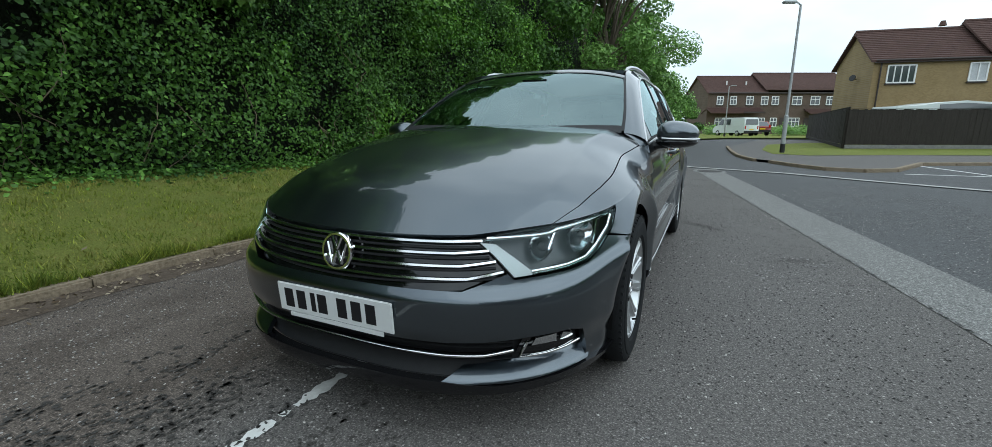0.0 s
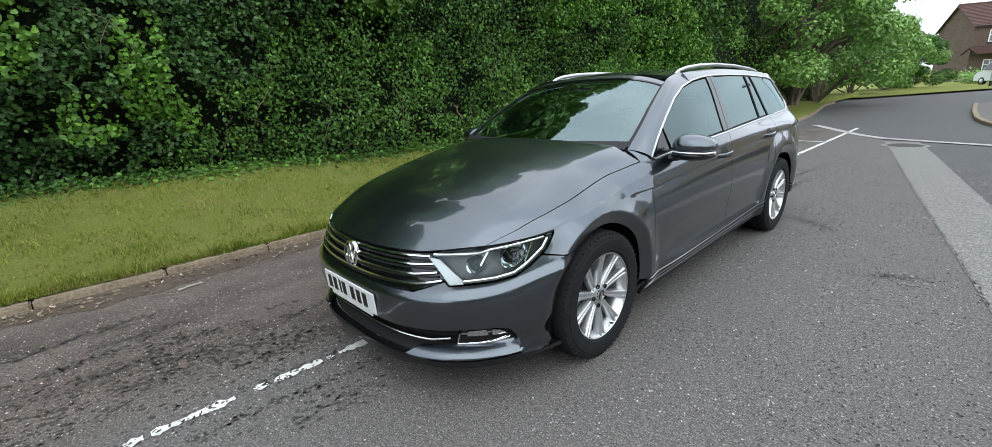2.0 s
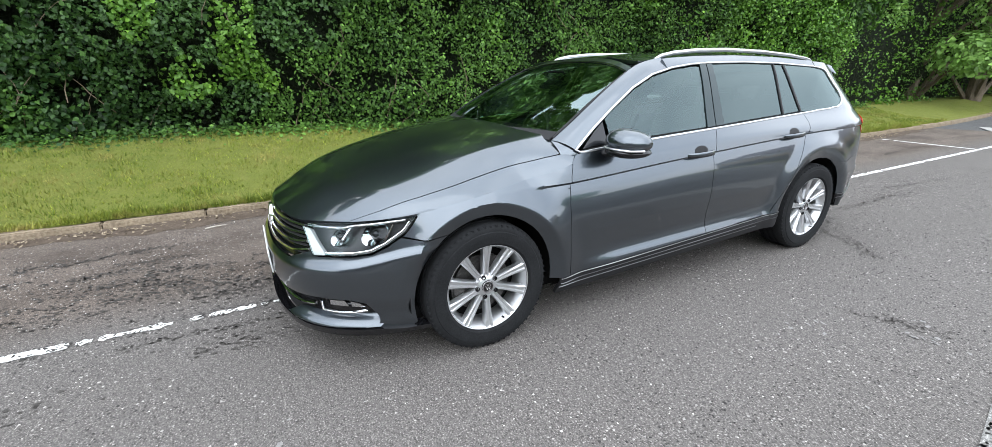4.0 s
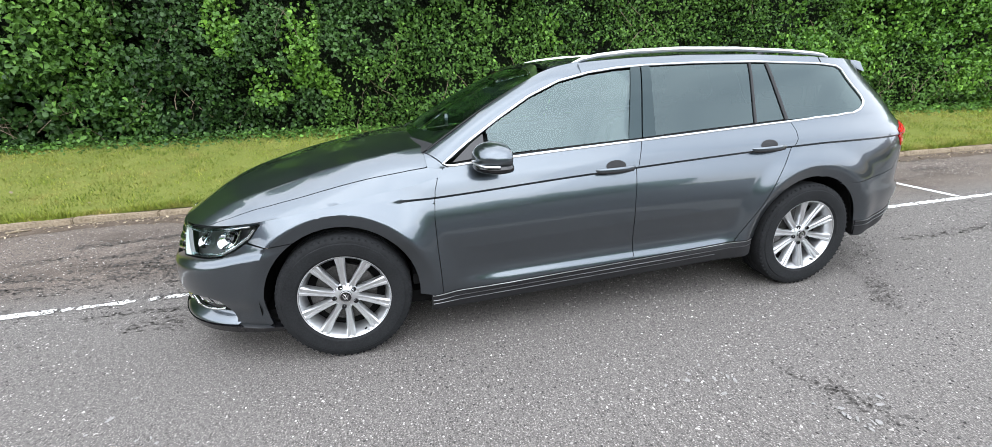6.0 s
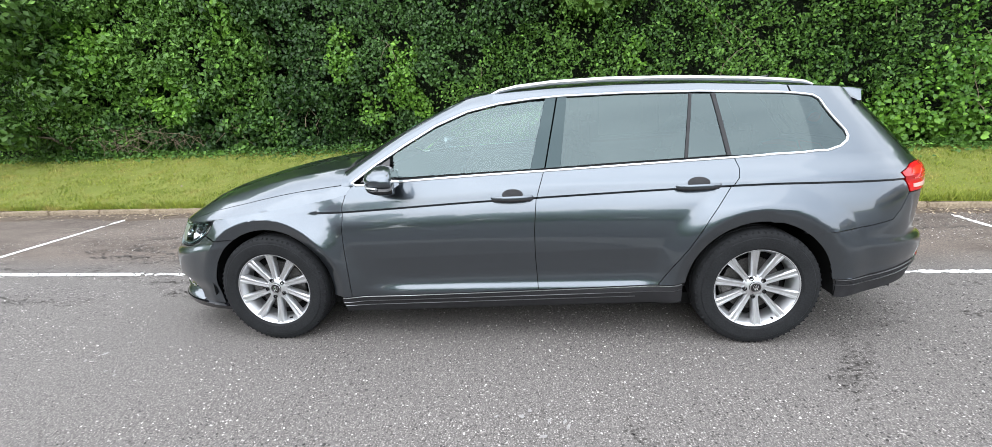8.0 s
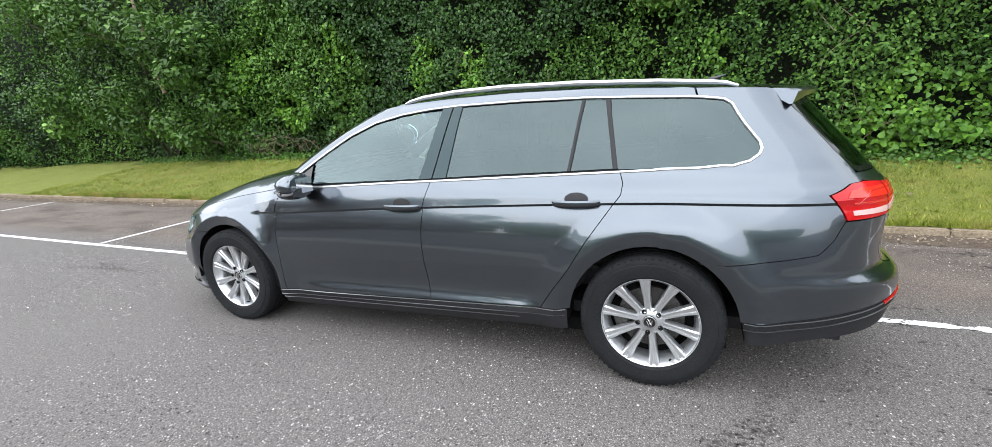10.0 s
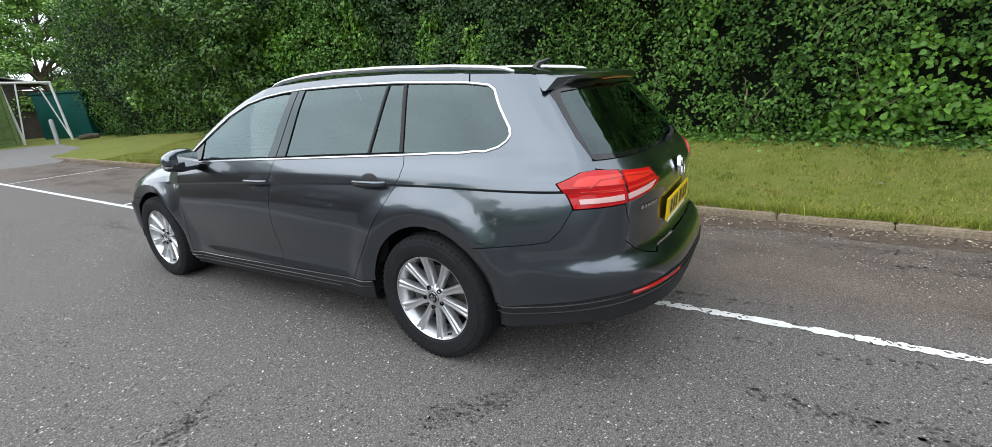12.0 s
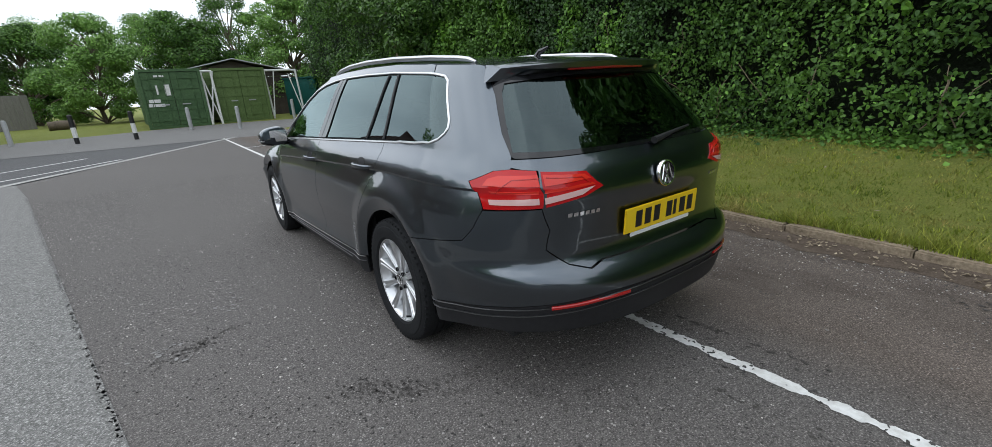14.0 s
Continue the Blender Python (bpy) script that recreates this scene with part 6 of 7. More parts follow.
for k in range(n):
    y = rng.uniform(-14, 11)
    x = kerb_x(y) + abs(rng.normal(0.05, 0.12))
    s, a = rng.uniform(0.006, 0.022), rng.uniform(0, 6.3)
    c = Vector((x, y, 0.018 + rng.uniform(0, 0.012)))
    d, e = Vector((math.cos(a), math.sin(a), rng.normal(0, 0.3))) * s, Vector((-math.sin(a), math.cos(a), rng.normal(0, 0.3))) * s * 0.5
    bm.faces.new([bm.verts.new(c + q) for q in (-d, e, d, -e)])
for lx, ly in ((-4.2, 4.75), (-3.1, 5.1), (-4.3, -1.3), (-3.9, -1.0), (-4.1, -4.8), (-3.5, -4.2), (-2.9, -3.1), (-3.7, 3.2), (-2.8, 3.9), (-3.3, 6.4), (-4.4, 1.7), (-3.0, -0.4)):
    # single pale leaves lying on the grass
    s, a = rng.uniform(0.03, 0.055), rng.uniform(0, 6.3)
    c = Vector((lx, ly, verge_z(lx, ly) + 0.035))
    d, e = Vector((math.cos(a), math.sin(a), rng.normal(0, 0.2))) * s, Vector((-math.sin(a), math.cos(a), rng.normal(0, 0.2))) * s * 0.4
    bm.faces.new([bm.verts.new(c + q) for q in (-d, e, d, -e)])
tagged(finish(bm, "leaf_litter", LITTER, smooth_angle=0), "dry leaf litter scattered along the kerb", "leaves", kind="stuff")
tagged(finish(tube([(-2.03, -1.42, 0.012), (-2.05, -1.34, 0.016), (-2.07, -1.25, 0.012)], [0.007, 0.006, 0.004], 6), "fallen_stick", PALE_WOOD), "short pale stick lying on the asphalt", "stick")
tagged(finish(tube([(-2.326, -3.574, 0.020), (-2.345, -3.47, 0.028), (-2.372, -3.377, 0.022)], [0.010, 0.011, 0.006], 6), "fallen_stick", TWIG), "short pale stick lying in the gutter", "stick")
# ---- hedge and trees ----
def leaves(name, centres, normals, sizes, mat, parent=None, narrow=0.62, fine=False):
    """Many small folded leaves as one mesh: far ones kites, near ones with a broad base and a drawn-out tip."""
    n = len(centres)
    nrm = normals + rng.normal(0, 0.80 if fine else 0.55, (n, 3))
    nrm /= np.linalg.norm(nrm, axis=1)[:, None]
    t = rng.normal(0, 1, (n, 3)) + np.array([0, 0, -0.9 if fine else -0.5])
    t -= nrm * np.sum(t * nrm, 1)[:, None]
    t /= np.linalg.norm(t, axis=1)[:, None]
    b = np.cross(nrm, t)
    s = sizes[:, None]
    if fine:
        outline = ((-0.48, 0.0, 0.0), (-0.30, 0.46, 0.07), (0.08, 0.42, 0.09), (0.58, 0.0, -0.10), (0.08, -0.42, 0.09), (-0.30, -0.46, 0.07))
        faces = ((0, 1, 2), (0, 2, 3), (0, 3, 4), (0, 4, 5))
    else:
        outline = ((-0.5, 0.0, 0.0), (-0.05, 0.5, 0.10), (0.55, 0.0, 0.0), (-0.05, -0.5, 0.10))
        faces = ((0, 1, 2), (0, 2, 3))
    m, q = len(outline), len(faces)
    v = np.stack([centres + t * s * p + b * s * narrow * w + nrm * s * h for p, w, h in outline], 1)
    i = np.arange(m * n).reshape(-1, m)
    tri = np.concatenate([i[:, list(f)] for f in faces])
    me = bpy.data.meshes.new(name)
    me.vertices.add(m * n)
    me.vertices.foreach_set("co", v.ravel())
    me.loops.add(3 * q * n)
    me.loops.foreach_set("vertex_index", tri.ravel().astype(np.int32))
    me.polygons.add(q * n)
    me.polygons.foreach_set("loop_start", np.arange(0, 3 * q * n, 3, dtype=np.int32))
    me.polygons.foreach_set("use_smooth", np.ones(q * n, dtype=bool))
    me.update(calc_edges=True)
    me.validate()
    me.materials.append(mat)
    ob = new(name, me)
    if parent:
        ob.parent = parent
    return ob


def lump(y, z):
    return 0.30 * noise.noise((y * 0.55, z * 0.7, 2.0)) + 0.16 * noise.noise((y * 1.7, z * 1.9, 5.0)) + 0.05 * noise.noise((y * 5, z * 5, 9.0))


def hedge_face(y, z):
    foot = 0.35 * math.exp(-((z - bank_top(y)) / 0.35) ** 2)
    top = 0.5 * smooth(4.5, 6.8, z)
    return hedge_x(y) + lump(y, z) - foot * 0.4 - top + 0.25 * smooth(-2, -9, y) * smooth(0.8, 2.5, z)


YOUNG_SHOOTS = ((-0.85, 1.9, 0.32, 0.75), (-1.5, 1.3, 0.45, 0.30), (-2.0, 2.3, 0.30, 0.55), (9.4, 2.3, 0.5, 0.9), (11.8, 1.9, 1.1, 1.3), (14.2, 1.4, 1.2, 1.2), (-5.8, 1.6, 0.7, 0.5), (-7.5, 2.6, 0.8, 0.6))


def hedge_kind(y, z):
    """0 dark ivy, 1 hedge leaf, 2 young bright leaf."""
    a = noise.noise((y * 0.33, z * 0.5, 11.0)) + 0.35 * noise.noise((y * 1.4, z * 1.4, 14.0)) + 0.10
    a += 0.52 * smooth(-2.4, -5.2, y) + 0.72 * smooth(-0.4, 2.0, y) + 0.60 * smooth(3.4, 6.5, y) - 0.30 * smooth(0.8, -1.4, y)
    if z - bank_top(y) < 0.5:
        a += 0.35 * smooth(3.0, 6.0, y)
    b = noise.noise((y * 0.8, z * 0.7, 21.0)) + 0.3 * noise.noise((y * 3, z * 3, 22.0))
    rough = 0.7 * noise.noise((y * 2.6, z * 2.2, 24.0))
    if any(((y - cy) / ry) ** 2 + ((z - cz) / rz) ** 2 + rough < 0.9 for cy, cz, ry, rz in YOUNG_SHOOTS):
        return 2
    if b > 0.56 and a > 0.0 or (3.8 < y < 8.5 and z < bank_top(y) + 0.55 and b > 0.05) or (y > 4.0 and b > 0.30 - 0.42 * smooth(4.0, 8.0, y)) or (8.0 < y and z > 1 and b > -0.05):
        return 2
    return 1 if a > 0.22 else 0


pts = {0: [], 1: [], 2: []}
for y0, y1, z1, count in ((-10, 13, 4.2, 138000), (-10, 13, 7.0, 22000), (-24, -10, 7.0, 30000), (13, 27, 7.5, 20000)):
    for k in range(count):
        y = rng.uniform(y0, y1)
        zb = bank_top(y) - 0.05
        z = zb + (z1 - zb) * (rng.random() if z1 < 5 or y < -10 or y > 13 else 0.52 + 0.48 * rng.random())
        if noise.noise((y * 1.9, z * 2.1, 31.0)) + 0.5 * noise.noise((y * 5, z * 5, 33.0)) < -0.21 and rng.random() < 0.84:
            continue
        kd = hedge_kind(y, z)
        depth = abs(rng.normal(0, 0.20)) if rng.random() < 0.72 else -rng.uniform(0, 0.20)
        pts[kd].append((hedge_face(y, z) - depth, y, z, rng.uniform(0.036, 0.072) * (1.0 if kd < 2 else 1.12) * (1 + 0.55 * smooth(-1.8, -4.6, y)) * (1.35 if z < zb + 0.5 and kd == 2 and y > 3 else 1.0)))
for kd, mat, nm, lab in ((0, IVY, "ivy", "dark glossy ivy covering the tall hedge"), (1, HEDGE_LEAF, "hedge", "tall dense green hedge behind the verge"), (2, BRIGHT_LEAF, "climbing_plant", "bright young leaves growing through the hedge")):
    a = np.array(pts[kd])
    ob = leaves(nm, a[:, :3], np.tile(np.array([[0.85, 0.0, 0.55]]), (len(a), 1)), a[:, 3], mat, narrow=0.86 if kd != 1 else 0.66, fine=True)
    tagged(ob, lab, "hedge", kind="stuff")
# weeds at the hedge's foot
a = []
for k in range(9000):
    y = rng.uniform(-13, 14)
    x = hedge_x(y) + 0.05 + abs(rng.normal(0, 0.22))
    a.append((x, y, verge_z(x, y) + rng.uniform(0.0, 0.16) * math.exp(-(x - hedge_x(y)) * 2), rng.uniform(0.03, 0.075)))
a = np.array(a)
tagged(leaves("ground_ivy", a[:, :3], np.tile(np.array([[0.3, 0.0, 1.0]]), (len(a), 1)), a[:, 3], HEDGE_LEAF, narrow=0.8), "low weeds and ivy at the foot of the hedge", "plant", kind="stuff")
# near-black sheet behind the leaves; its colour stands in for the hedge's inner shade
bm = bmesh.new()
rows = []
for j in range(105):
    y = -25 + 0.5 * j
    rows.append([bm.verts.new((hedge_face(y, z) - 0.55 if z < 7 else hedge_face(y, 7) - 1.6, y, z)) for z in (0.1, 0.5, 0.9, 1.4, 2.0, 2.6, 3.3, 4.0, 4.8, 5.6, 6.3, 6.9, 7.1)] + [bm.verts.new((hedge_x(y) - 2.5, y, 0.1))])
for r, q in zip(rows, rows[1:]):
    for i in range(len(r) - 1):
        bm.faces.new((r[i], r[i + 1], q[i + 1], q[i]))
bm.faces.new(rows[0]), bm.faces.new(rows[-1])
tagged(finish(bm, "hedge_inner_shade", HEDGE_CORE), "near-black sheet standing in for the shade inside the hedge", "hedge", kind="stuff")
# bare stems that show through the leaves
stems = bmesh.new()
for k in range(90):
    y = rng.uniform(-12, 13)
    z = bank_top(y) + rng.uniform(-0.05, 0.5 if k % 3 else 1.8)
    p = [Vector((hedge_face(y, z) + rng.uniform(-0.04, 0.07), y, z))]
    d = Vector((rng.normal(0, 0.05), rng.normal(0, 0.5), 1)).normalized()
    for j in range(int(rng.integers(3, 7))):
        q = p[-1] + d * rng.uniform(0.08, 0.2)
        p.append(Vector((hedge_face(q.y, q.z) + rng.uniform(-0.06, 0.05), q.y, q.z)))
        d = (d + Vector((0, rng.normal(0, 0.35), rng.normal(0, 0.15)))).normalized()
    add_tube(stems, p, [0.007 * (1 - 0.6 * i / len(p)) for i in range(len(p))], 5)
for k in range(70):
    # dead brown stems at the hedge's foot
    y, z = rng.normal(-6.6, 0.7), bank_top(-6.6) + rng.uniform(0.0, 0.35)
    x = hedge_face(y, z + 0.3) + rng.uniform(0.0, 0.12)
    d = Vector((rng.uniform(0.0, 0.25), rng.normal(0, 0.55), rng.uniform(0.15, 0.6)))
    add_tube(stems, [(x, y, z), (x + d.x * 0.5, y + d.y * 0.5, z + d.z * 0.6), (x + d.x * 0.7, y + d.y, z + d.z * 0.8)], [0.006, 0.005, 0.003], 5)
add_tube(stems, [(-5.35, -10.05, 2.3), (-5.38, -10.3, 3.2), (-5.42, -10.5, 4.0), (-5.5, -10.8, 5.2)], [0.050, 0.046, 0.042, 0.034], 8)
tagged(finish(stems, "hedge_stems", TWIG), "thin bare stems showing in the hedge", "hedge", kind="stuff")


def tree(x, y, h, spread, seed, mat, label, n=9000, low=0.25, leaf=(0.10, 0.20), ground_z=0.0, limbs=26):
    """A tapered trunk with limbs and an uneven crown of many leaves."""
    r = np.random.default_rng(seed)
    t = empty("tree", label, "tree", at=(x, y, ground_z))
    wood = bmesh.new()
    trunk = [Vector((r.normal(0, 0.05) * k, r.normal(0, 0.05) * k, h * 0.75 * k / 6)) for k in range(7)]
    add_tube(wood, trunk, [h * 0.022 * (1 - 0.13 * k) for k in range(7)], 8)
    clumps = []
    for k in range(limbs):
        f = r.uniform(low, 1.0)
        b = trunk[min(6, int(f * 6))]
        a = r.uniform(0, math.tau)
        out = spread * (0.35 + 0.65 * math.sin(math.pi * min(1, 0.18 + 0.80 * f))) * r.uniform(0.45, 1.0)
        tip = Vector((math.cos(a) * out, math.sin(a) * out, h * (f * 0.92 + 0.04) + r.uniform(0, 0.06) * h))
        mid = (b + tip) / 2 + Vector((0, 0, 0.04 * h))
        add_tube(wood, [b, mid, tip], [h * 0.008, h * 0.005, h * 0.0015], 5)
        clumps.append((tip, spread * r.uniform(0.22, 0.42) * (26 / limbs) ** 0.4))
    part("trunk", wood, BARK, t)
    c = np.array([[*p, s] for p, s in clumps])
    pick = r.integers(0, len(c), n)
    d = r.normal(0, 1, (n, 3))
    d /= np.linalg.norm(d, axis=1)[:, None]
    rad = c[pick, 3] * r.uniform(0.35, 1.0, n) ** 0.5
    cen = c[pick, :3] + d * rad[:, None] * np.array([1, 1, 0.75])
    cen[:, 2] = np.maximum(cen[:, 2], 0.15)
    leaves("crown", cen, d + np.array([0, 0, 0.5]), r.uniform(leaf[0], leaf[1], n), mat, t)
    return t


for i, (x, y, h, sp) in enumerate(((-6.3, -8.6, 6.2, 1.9), (-6.8, -12.6, 7.6, 2.3), (-7.2, -16.4, 8.4, 2.6))):
    tree(x, y, h, sp, 400 + i, HAZEL_LEAF, "leafy hazel growing out over the verge", 13000, 0.06, (0.09, 0.17), 0.3)
for i, (x, y, h, sp) in enumerate(((-6.0, 14, 8.5, 2.6), (-4.6, 18.5, 9.5, 3.2), (-3.7, 24, 12.0, 4.0), (-3.6, 20.5, 11.0, 3.0), (-4.6, 30, 8.5, 3.0), (-4.4, 36, 6.0, 2.8), (-3.6, 43, 4.6, 2.6), (-8, 35, 9, 3.2), (-2.6, 48, 3.6, 2.4))):
    tree(x, y, h, sp, 100 + i, TREE_LEAF if i % 4 else HEDGE_LEAF, "leafy tree at the end of the hedge", 24000, 0.05, (0.10, 0.19), 0.0, 44)
for i, (x, y, h, sp) in enumerate(((-7.9, -4, 11.0, 3.2), (-7.7, 0.5, 11.6, 3.4), (-7.6, 5.0, 9.4, 3.2), (-6.3, 3.0, 8.2, 2.0), (-7.4, 9.5, 9.8, 3.2), (-7.2, 14, 11, 3.4), (-7.0, 19, 11, 3.4), (-8.6, -11, 10.0, 3.0))):
    tree(x, y, h, sp, 150 + i, TREE_LEAF, "tall leafy tree behind the hedge", 26000, 0.34, (0.17, 0.28))
for i, (x, y, h, sp, z) in enumerate(((-8.5, -17, 8.5, 2.6, 0.3), (-9.5, -23, 9.0, 3.0, 0.3), (-7.0, -30, 8.0, 3.2, 0.3), (-1.5, -34, 6.6, 3.2, 0.3), (4.2, -37, 6.6, 3.2, 0.3), (8.5, -44, 6.8, 3.4, 0.3), (12.5, -46, 7.2, 3.8, 0.3), (17, -44, 6.8, 3.6, 0.3), (0.5, -47, 8.2, 4.0, 0.3), (22, -55, 8.5, 4.6, 0.3), (9, -62, 9.5, 5.0, 0.3), (-6, -48, 10, 4.6, 0.3), (30, -60, 9, 5.0, 0.3))):
    tree(x, y, h, sp, 200 + i, (TREE_LEAF, HEDGE_LEAF)[i % 2], "broad leafy tree behind the containers", 30000, 0.02, (0.11, 0.21), z, 70)
# unseen trees, suggested by reflections and filled in to darken the car's flank
for i, (x, y, h, sp) in enumerate(((17, -30, 12.5, 4.6), (23, -25, 13, 4.8), (30, -20, 13, 4.8), (29, -7, 12, 4.8), (29, 6, 11, 4.8), (29, 17, 8, 4.0), (30, -34, 13, 5.0), (27, -1, 10, 4.6), (29, 12, 9, 4.4), (32, -4, 11, 5.0), (33, 2, 12, 5.0), (33, 9, 11, 5.0), (31, -14, 12, 5.2), (30, -20, 12, 5.0), (34, 16, 10, 5.0), (33, -27, 12, 5.2), (34, 22, 9, 4.6))):
    tree(x, y, h * (0.60 if y > -8 else 1.1), sp, 300 + i, TREE_LEAF, "unseen leafy tree across the road", 8000, 0.03, (0.24, 0.40))
# ---- houses, lamps, fence, vehicles and yard ----
def brick_mat(name, dark, light, mortar):
    m = material(name, light, 0.9, spec=0.2)
    nt = m.node_tree
    c, mp, b = nt.nodes.new("ShaderNodeTexCoord"), nt.nodes.new("ShaderNodeMapping"), nt.nodes.new("ShaderNodeTexBrick")
    mp.inputs["Rotation"].default_value = (radians(90), 0, 0)
    b.inputs["Color1"].default_value, b.inputs["Color2"].default_value, b.inputs["Mortar"].default_value = (*dark, 1), (*light, 1), (*mortar, 1)
    b.inputs["Scale"].default_value, b.inputs["Mortar Size"].default_value = 4.4, 0.012
    link(nt, c.outputs["Object"], mp.inputs["Vector"])
    link(nt, mp.outputs["Vector"], b.inputs["Vector"])
    col = blend(m, 0.45, b.outputs["Color"], ramped(m, noise_tex(m, 1.2, 4), [(0.3, tuple(v * 0.8 for v in dark)), (0.7, light)]))
    return base(m, col, None, b.outputs["Fac"], -0.3, 0.01)


BUFF = brick_mat("buff_brick", (0.25, 0.180, 0.085), (0.33, 0.245, 0.125), (0.29, 0.24, 0.165))
BROWN = brick_mat("brown_brick", (0.085, 0.062, 0.048), (0.135, 0.098, 0.076), (0.13, 0.11, 0.095))
TILES = varied("brown_roof_tile", (0.060, 0.034, 0.029), (0.110, 0.064, 0.054), 2.5, 0.85, 20, 0.4, 0.02)
UPVC = material("white_window_frame", (0.78, 0.78, 0.76), 0.4)
PANE = material("dark_window_glass", (0.055, 0.062, 0.068), 0.06, spec=0.8)
NET = varied("net_curtain", (0.40, 0.41, 0.42), (0.60, 0.61, 0.62), 6, 0.9)
FENCE = varied("dark_fence_board", (0.018, 0.015, 0.013), (0.050, 0.043, 0.038), 3, 0.9, 40, 0.5, 0.01, stretch=(6, 6, 0.6))
FASCIA = material("dark_fascia", (0.035, 0.024, 0.02), 0.6)
GALV = varied("galvanised_steel", (0.30, 0.31, 0.31), (0.45, 0.46, 0.46), 8, 0.5, 60, 0.2, 0.002)
GREEN_STEEL = varied("green_container_paint", (0.040, 0.085, 0.036), (0.085, 0.155, 0.065), 1.6, 0.6, 25, 0.3, 0.006)
GREEN_PALE = varied("faded_green_container_paint", (0.085, 0.135, 0.042), (0.135, 0.20, 0.070), 1.6, 0.65, 25, 0.3, 0.006)
TEAL = varied("dark_teal_paint", (0.004, 0.052, 0.044), (0.008, 0.085, 0.072), 2, 0.5, 25, 0.2, 0.004)
WHITE_PAINT = varied("white_painted_metal", (0.62, 0.62, 0.60), (0.80, 0.80, 0.78), 4, 0.5)
BLACK_PAINT = material("black_paint", (0.012, 0.012, 0.012), 0.5)
SHED = varied("dark_shed_boards", (0.035, 0.028, 0.022), (0.085, 0.07, 0.056), 3, 0.9, 30, 0.5, 0.01)
VAN_PAINT = material("white_van_paint", (0.66, 0.70, 0.68), 0.3, coat=0.6)
RED_PAINT = material("orange_red_paint", (0.20, 0.025, 0.015), 0.3, coat=0.6)


def window(parent, x, z, w, h, y=0.0, bars=(0.5,), curtain=False, transom=True):
    """A framed window in a wall that faces -y."""
    g = part("window", box(x - w / 2, x + w / 2, y - 0.03, y + 0.04, z - h / 2, z + h / 2), NET if curtain else PANE, parent)
    f = bmesh.new()
    for a0, a1, b0, b1 in [(x - w / 2 - 0.03, x - w / 2 + 0.05, z - h / 2, z + h / 2), (x + w / 2 - 0.05, x + w / 2 + 0.03, z - h / 2, z + h / 2)] + [(x - w / 2 + w * k - 0.03, x - w / 2 + w * k + 0.03, z - h / 2, z + h / 2) for k in bars]:
        add_box(f, a0, a1, y - 0.07, y - 0.02, b0, b1)
    for b0, b1 in ((z - h / 2 - 0.03, z - h / 2 + 0.05), (z + h / 2 - 0.05, z + h / 2 + 0.03)) + (((z + h * 0.08, z + h * 0.08 + 0.05),) if transom else ()):
        add_box(f, x - w / 2, x + w / 2, y - 0.068, y - 0.022, b0, b1)
    part("window_frame", f, UPVC, g)
    part("window_sill", box(x - w / 2 - 0.08, x + w / 2 + 0.08, y - 0.12, y - 0.02, z - h / 2 - 0.10, z - h / 2 - 0.03), FASCIA, g)


def tiled_roof(x0, x1, y0, y1, ez, rz, over=0.25):
    """A gable roof along x with courses of tiles, each a small step."""
    bm = bmesh.new()
    ym = (y0 + y1) / 2
    n = 16
    line = []
    for ya in (y0 - over, y1 + over):
        side = []
        for k in range(n):
            y, z = ya + (ym - ya) * k / n, ez - 0.1 + (rz - ez + 0.1) * k / n
            side += [(y, z - 0.01), (y, z + 0.05)]
        line += side if ya < ym else [(ym, rz + 0.02)] + side[::-1]
    line += [(y1 + over, ez - 0.17), (ym, rz - 0.16), (y0 - over, ez - 0.17)]
    rows = [[bm.verts.new((x, y, z)) for y, z in line] for x in (x0 - over, x1 + over)]
    for i in range(len(line)):
        j = (i + 1) % len(line)
        bm.faces.new((rows[0][i], rows[0][j], rows[1][j], rows[1][i]))
    bm.faces.new(rows[0][::-1]), bm.faces.new(rows[1])
    bmesh.ops.recalc_face_normals(bm, faces=bm.faces)
    return bm


def gable_walls(x0, x1, y0, y1, ez, rz):
    bm = bmesh.new()
    ym = (y0 + y1) / 2
    a = [bm.verts.new((x0, y, z)) for y, z in ((y0, -0.5), (y1, -0.5), (y1, ez), (ym, rz), (y0, ez))]
    b = [bm.verts.new((x1, y, z)) for y, z in ((y0, -0.5), (y1, -0.5), (y1, ez), (ym, rz), (y0, ez))]
    bm.faces.new(a), bm.faces.new(b[::-1])
    for i in (0, 1, 4):
        bm.faces.new((a[i], b[i], b[(i + 1) % 5], a[(i + 1) % 5]))
    return bm


def house(at, turn, length, depth, ez, rz, wall, label, roof_parts):
    h = empty("house", label, "house", at=at, turn=turn)
    part("wall", gable_walls(0, length, 0, depth, ez, rz), wall, h, smooth_angle=0)
    for x0, x1, dz in roof_parts:
        r = part("roof", tiled_roof(x0, x1, 0, depth, ez + dz, rz + dz), TILES, h, smooth_angle=0)
        part("ridge", tube([(x0 - 0.2, depth / 2, rz + dz + 0.03), (x1 + 0.2, depth / 2, rz + dz + 0.03)], 0.10, 8), TILES, r)
    part("gutter", tube([(0, -0.27, ez - 0.08), (length, -0.27, ez - 0.08)], 0.06, 8), FASCIA, h)
    part("fascia", box(0, length, -0.24, -0.05, ez - 0.22, ez - 0.05), FASCIA, h)
    return h


